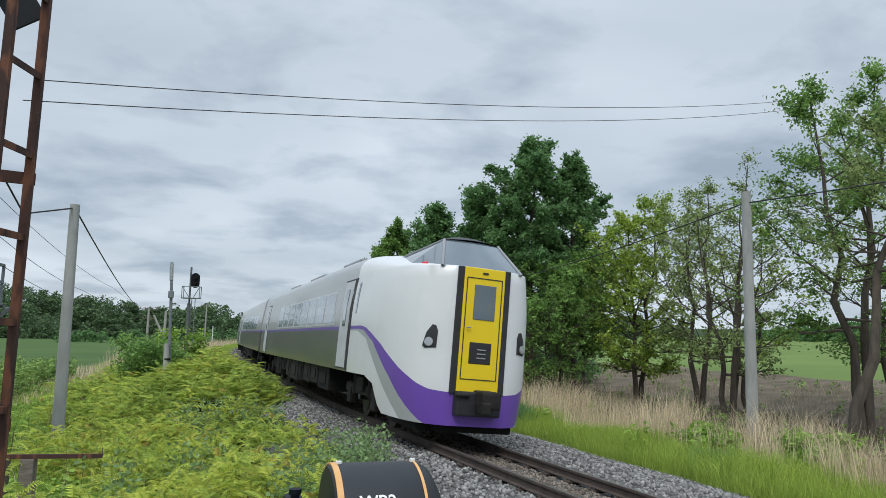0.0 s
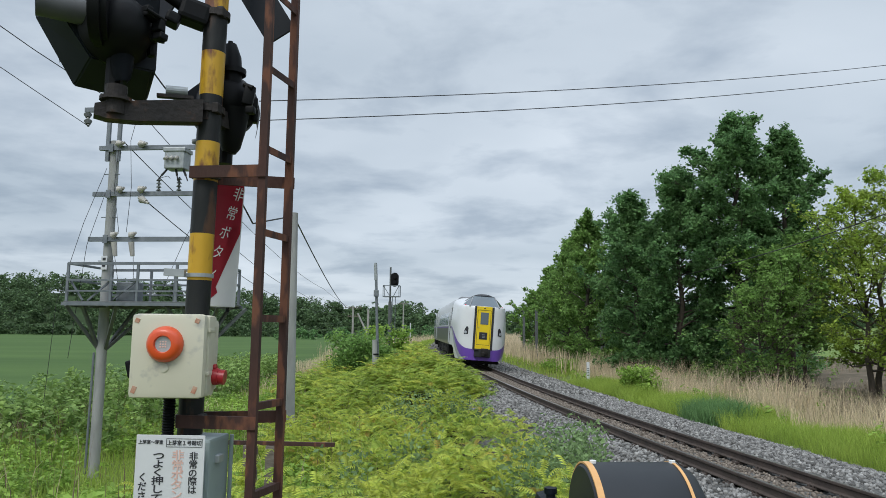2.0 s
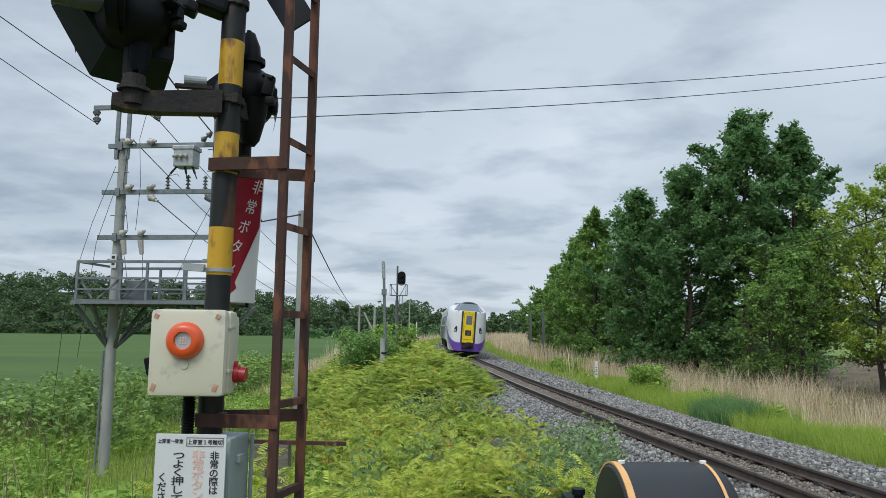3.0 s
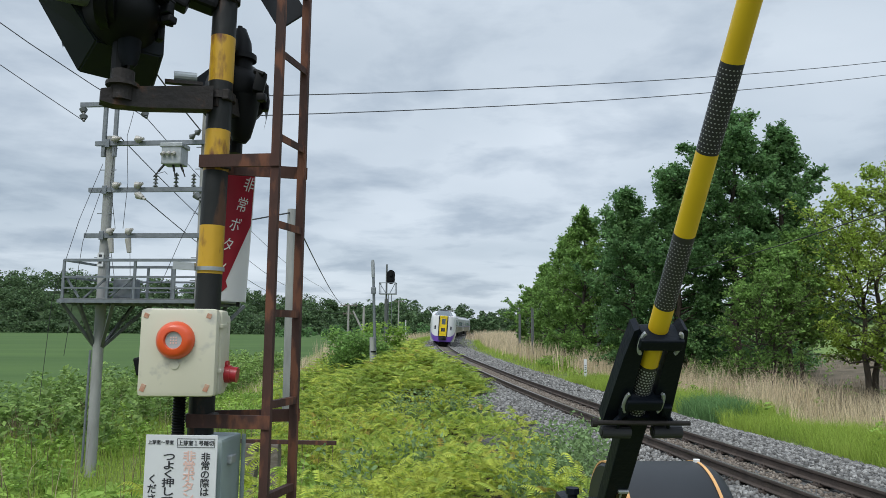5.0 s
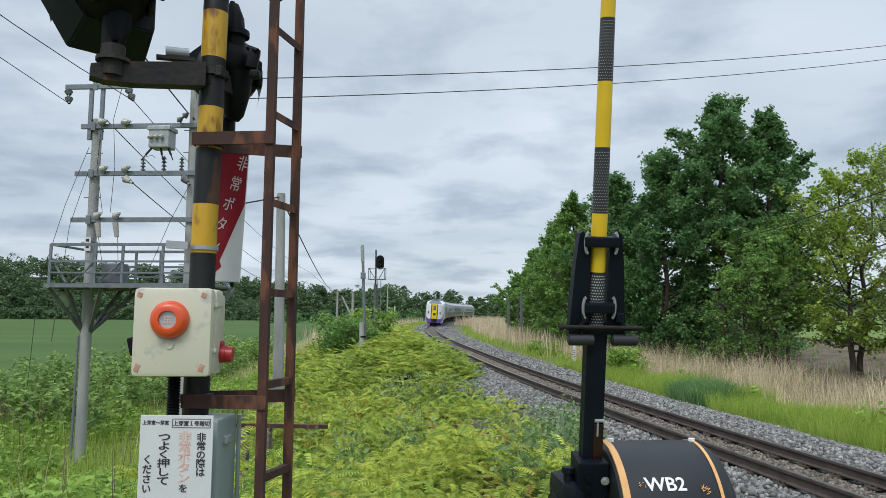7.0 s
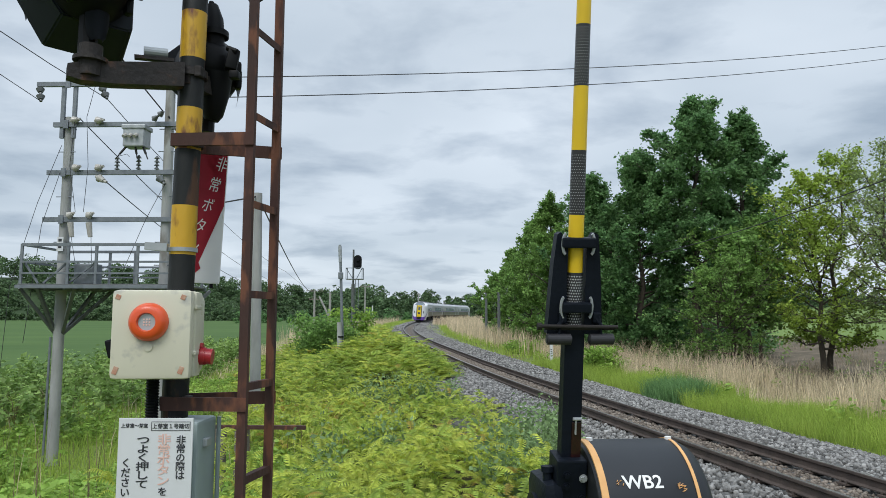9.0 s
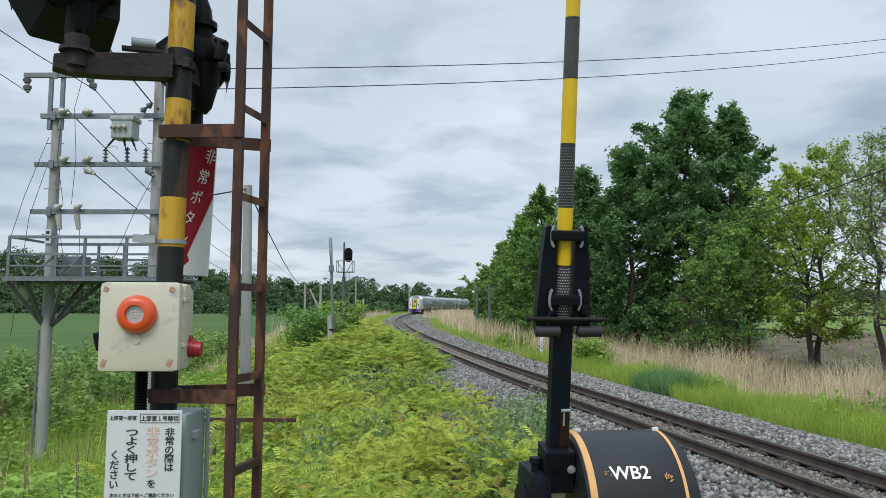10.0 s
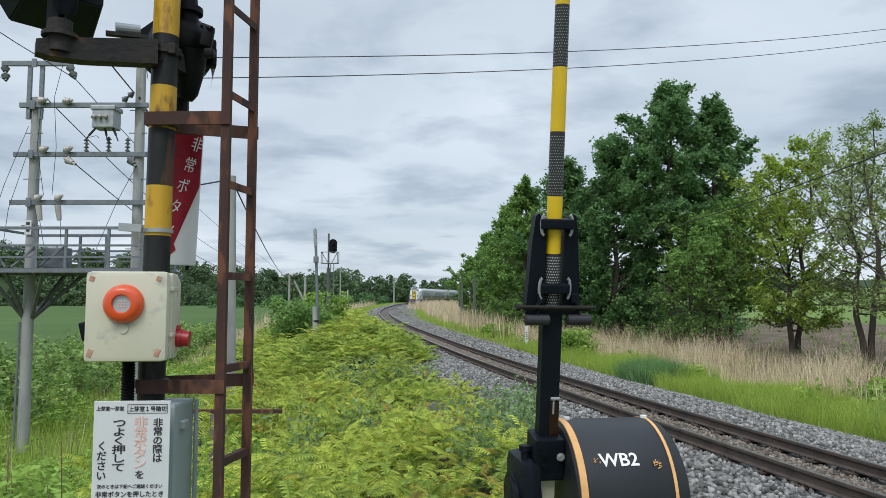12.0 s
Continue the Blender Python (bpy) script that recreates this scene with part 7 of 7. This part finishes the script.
turf("sedge_tuft", "small dark sedge tuft beside the ballast", "sedge", M_sedge, 2500, (7.0, 9.0, 11.5, 13.5), lambda x, y, u: np.hypot((x - 8.0) / 0.4, (y - 12.4) / 0.5) + rng.normal(0, 0.12, len(x)) < 1, 0.5, 0.010, 0.75, 0.1)
turf("dead_stalks", "thin dead brown stalks among the weeds", "stalks", M_stalk, 700, (-11, -1.6, 4.5, 18), lambda x, y, u: (u < -5.2) & (patch(x, y, 0.9, 8) > 0.0), 1.0, 0.011, 0.18)
turf("dead_stalks", "tangled dead brown stems beside the field", "stalks", M_stalk, 7000, (-18, -9, 16, 26), lambda x, y, u: (u < -10.5) & (u > -15) & (patch(x, y, 0.45, 2) > 0.1), 0.95, 0.016, 0.9, 0.3)
plants("weed_patch", "bright low herbs before the mast", "weeds", M_weed, 9000, (-9, -1.6, 3, 11), lambda x, y, u: (u < -5.0) & (patch(x, y, 1.1, 4) > -0.2), 0.26, 0.045, 12)


plants("weed_patch", "scattered dark weeds on the bare bank", "weeds", M_nettle, 1500, (14, 48, 10, 60), lambda x, y, u: (u > 14) & (u < 28) & (patch(x, y, 0.6, 3) > 0.0), 0.4, 0.09, 12)
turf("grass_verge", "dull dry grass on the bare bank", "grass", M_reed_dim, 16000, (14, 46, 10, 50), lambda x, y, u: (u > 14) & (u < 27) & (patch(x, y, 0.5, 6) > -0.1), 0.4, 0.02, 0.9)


# ---------- stones and sleepers ----------
def build_stones():
    ico = np.array([(0, 0, 1), (0.89, 0, 0.3), (0.1, 0.9, 0.25), (-0.85, 0.2, 0.35), (-0.1, -0.92, 0.2), (0.5, 0.45, -0.7), (-0.5, 0.4, -0.75), (0.1, -0.6, -0.8)])
    tri = [(0, 1, 2), (0, 2, 3), (0, 3, 4), (0, 4, 1), (1, 5, 2), (2, 6, 3), (3, 6, 4), (4, 7, 1), (2, 5, 6), (1, 7, 5), (4, 6, 7), (5, 7, 6)]
    def stones(n, y0, y1, s0, s1, mid):
        y = rng.uniform(y0, y1, n)
        u = rng.uniform(-0.5, 0.5, n) if mid else rng.uniform(-2.9, 4.25, n)
        if not mid:
            ok = (np.abs(u) > 0.62) & (u > np.where(y < 60, np.maximum(fern_edge(y) - 0.1, -2.9), -2.7))
            y, u = y[ok], u[ok]
        slope = (axis_x(y + 0.5) - axis_x(y - 0.5))
        x = axis_x(y) + u * np.sqrt(1 + slope ** 2)
        z = rail_z(y) + np.interp(u, [-3.3, -2.35, -1.5, -0.9, 0, 0.9, 1.7, 2.7, 4.4], [-0.62, -0.27, -0.19, -0.185, -0.20, -0.185, -0.2, -0.31, -0.66]) + cant(u)
        n = len(x)
        r = rng.uniform(s0, s1, n)
        q, _ = np.linalg.qr(rng.normal(size=(n, 3, 3)))
        v = np.einsum("nij,vj->nvi", q, ico) * rng.uniform(0.65, 1.15, (n, 8, 1)) * r[:, None, None]
        return v + np.stack([x, y, z + r * 0.25], 1)[:, None, :]
    a = soup_faces("loose_stone", stones(36000, 4.5, 24, 0.022, 0.050, False), tri, M_stone, track)
    b = soup_faces("loose_stone", stones(16000, 24, 75, 0.042, 0.080, False), tri, M_stone, track)
    c = soup_faces("loose_stone", stones(12000, 4.5, 40, 0.018, 0.036, True), tri, M_stone_brown, track)
    d = soup_faces("loose_stone", stones(6000, 75, 175, 0.07, 0.13, False), tri, M_stone, track)
    for o, label in ((d, "crushed grey ballast stones"), (a, "crushed grey ballast stones"), (b, "crushed grey ballast stones"), (c, "rust-stained ballast stones")):
        tagged(o, label, kind="stuff")


build_stones()


def build_sleepers():
    bm = bmesh.new()
    box(bm, (2.1, 0.2, 0.14), None, 0.01)
    first = part("sleeper", bm, M_sleeper, track, "weathered timber sleeper")
    plate = bmesh.new()
    for sx in (-0.566, 0.566):
        box(plate, (0.24, 0.15, 0.02), pose(sx, 0, 0.10))
        for dx in (-0.085, 0.085):
            for dy in (-0.045, 0.045):
                rod(plate, (sx + dx, dy, 0.10), (sx + dx, dy, 0.14), 0.013, seg=6)
    joined = bpy.data.meshes.new("tie_plate")
    plate.to_mesh(joined)
    plate.free()
    joined.materials.append(M_rail_side)
    s = s_of(3.0)
    k = 0
    while s < s_of(110):
        p, d = on_line(s), heading(s)
        ob = first if k == 0 else new("sleeper", first.data)
        ob.parent = track
        ob.matrix_basis = Matrix.Translation(p + Vector((0, 0, -0.262))) @ d.to_track_quat("Y", "Z").to_matrix().to_4x4() @ Matrix.Rotation(math.atan(CANT), 4, "Y")
        if s < s_of(45):
            t = new("tie_plate", joined)
            t.parent = ob
        s += 0.6
        k += 1


build_sleepers()


motions()
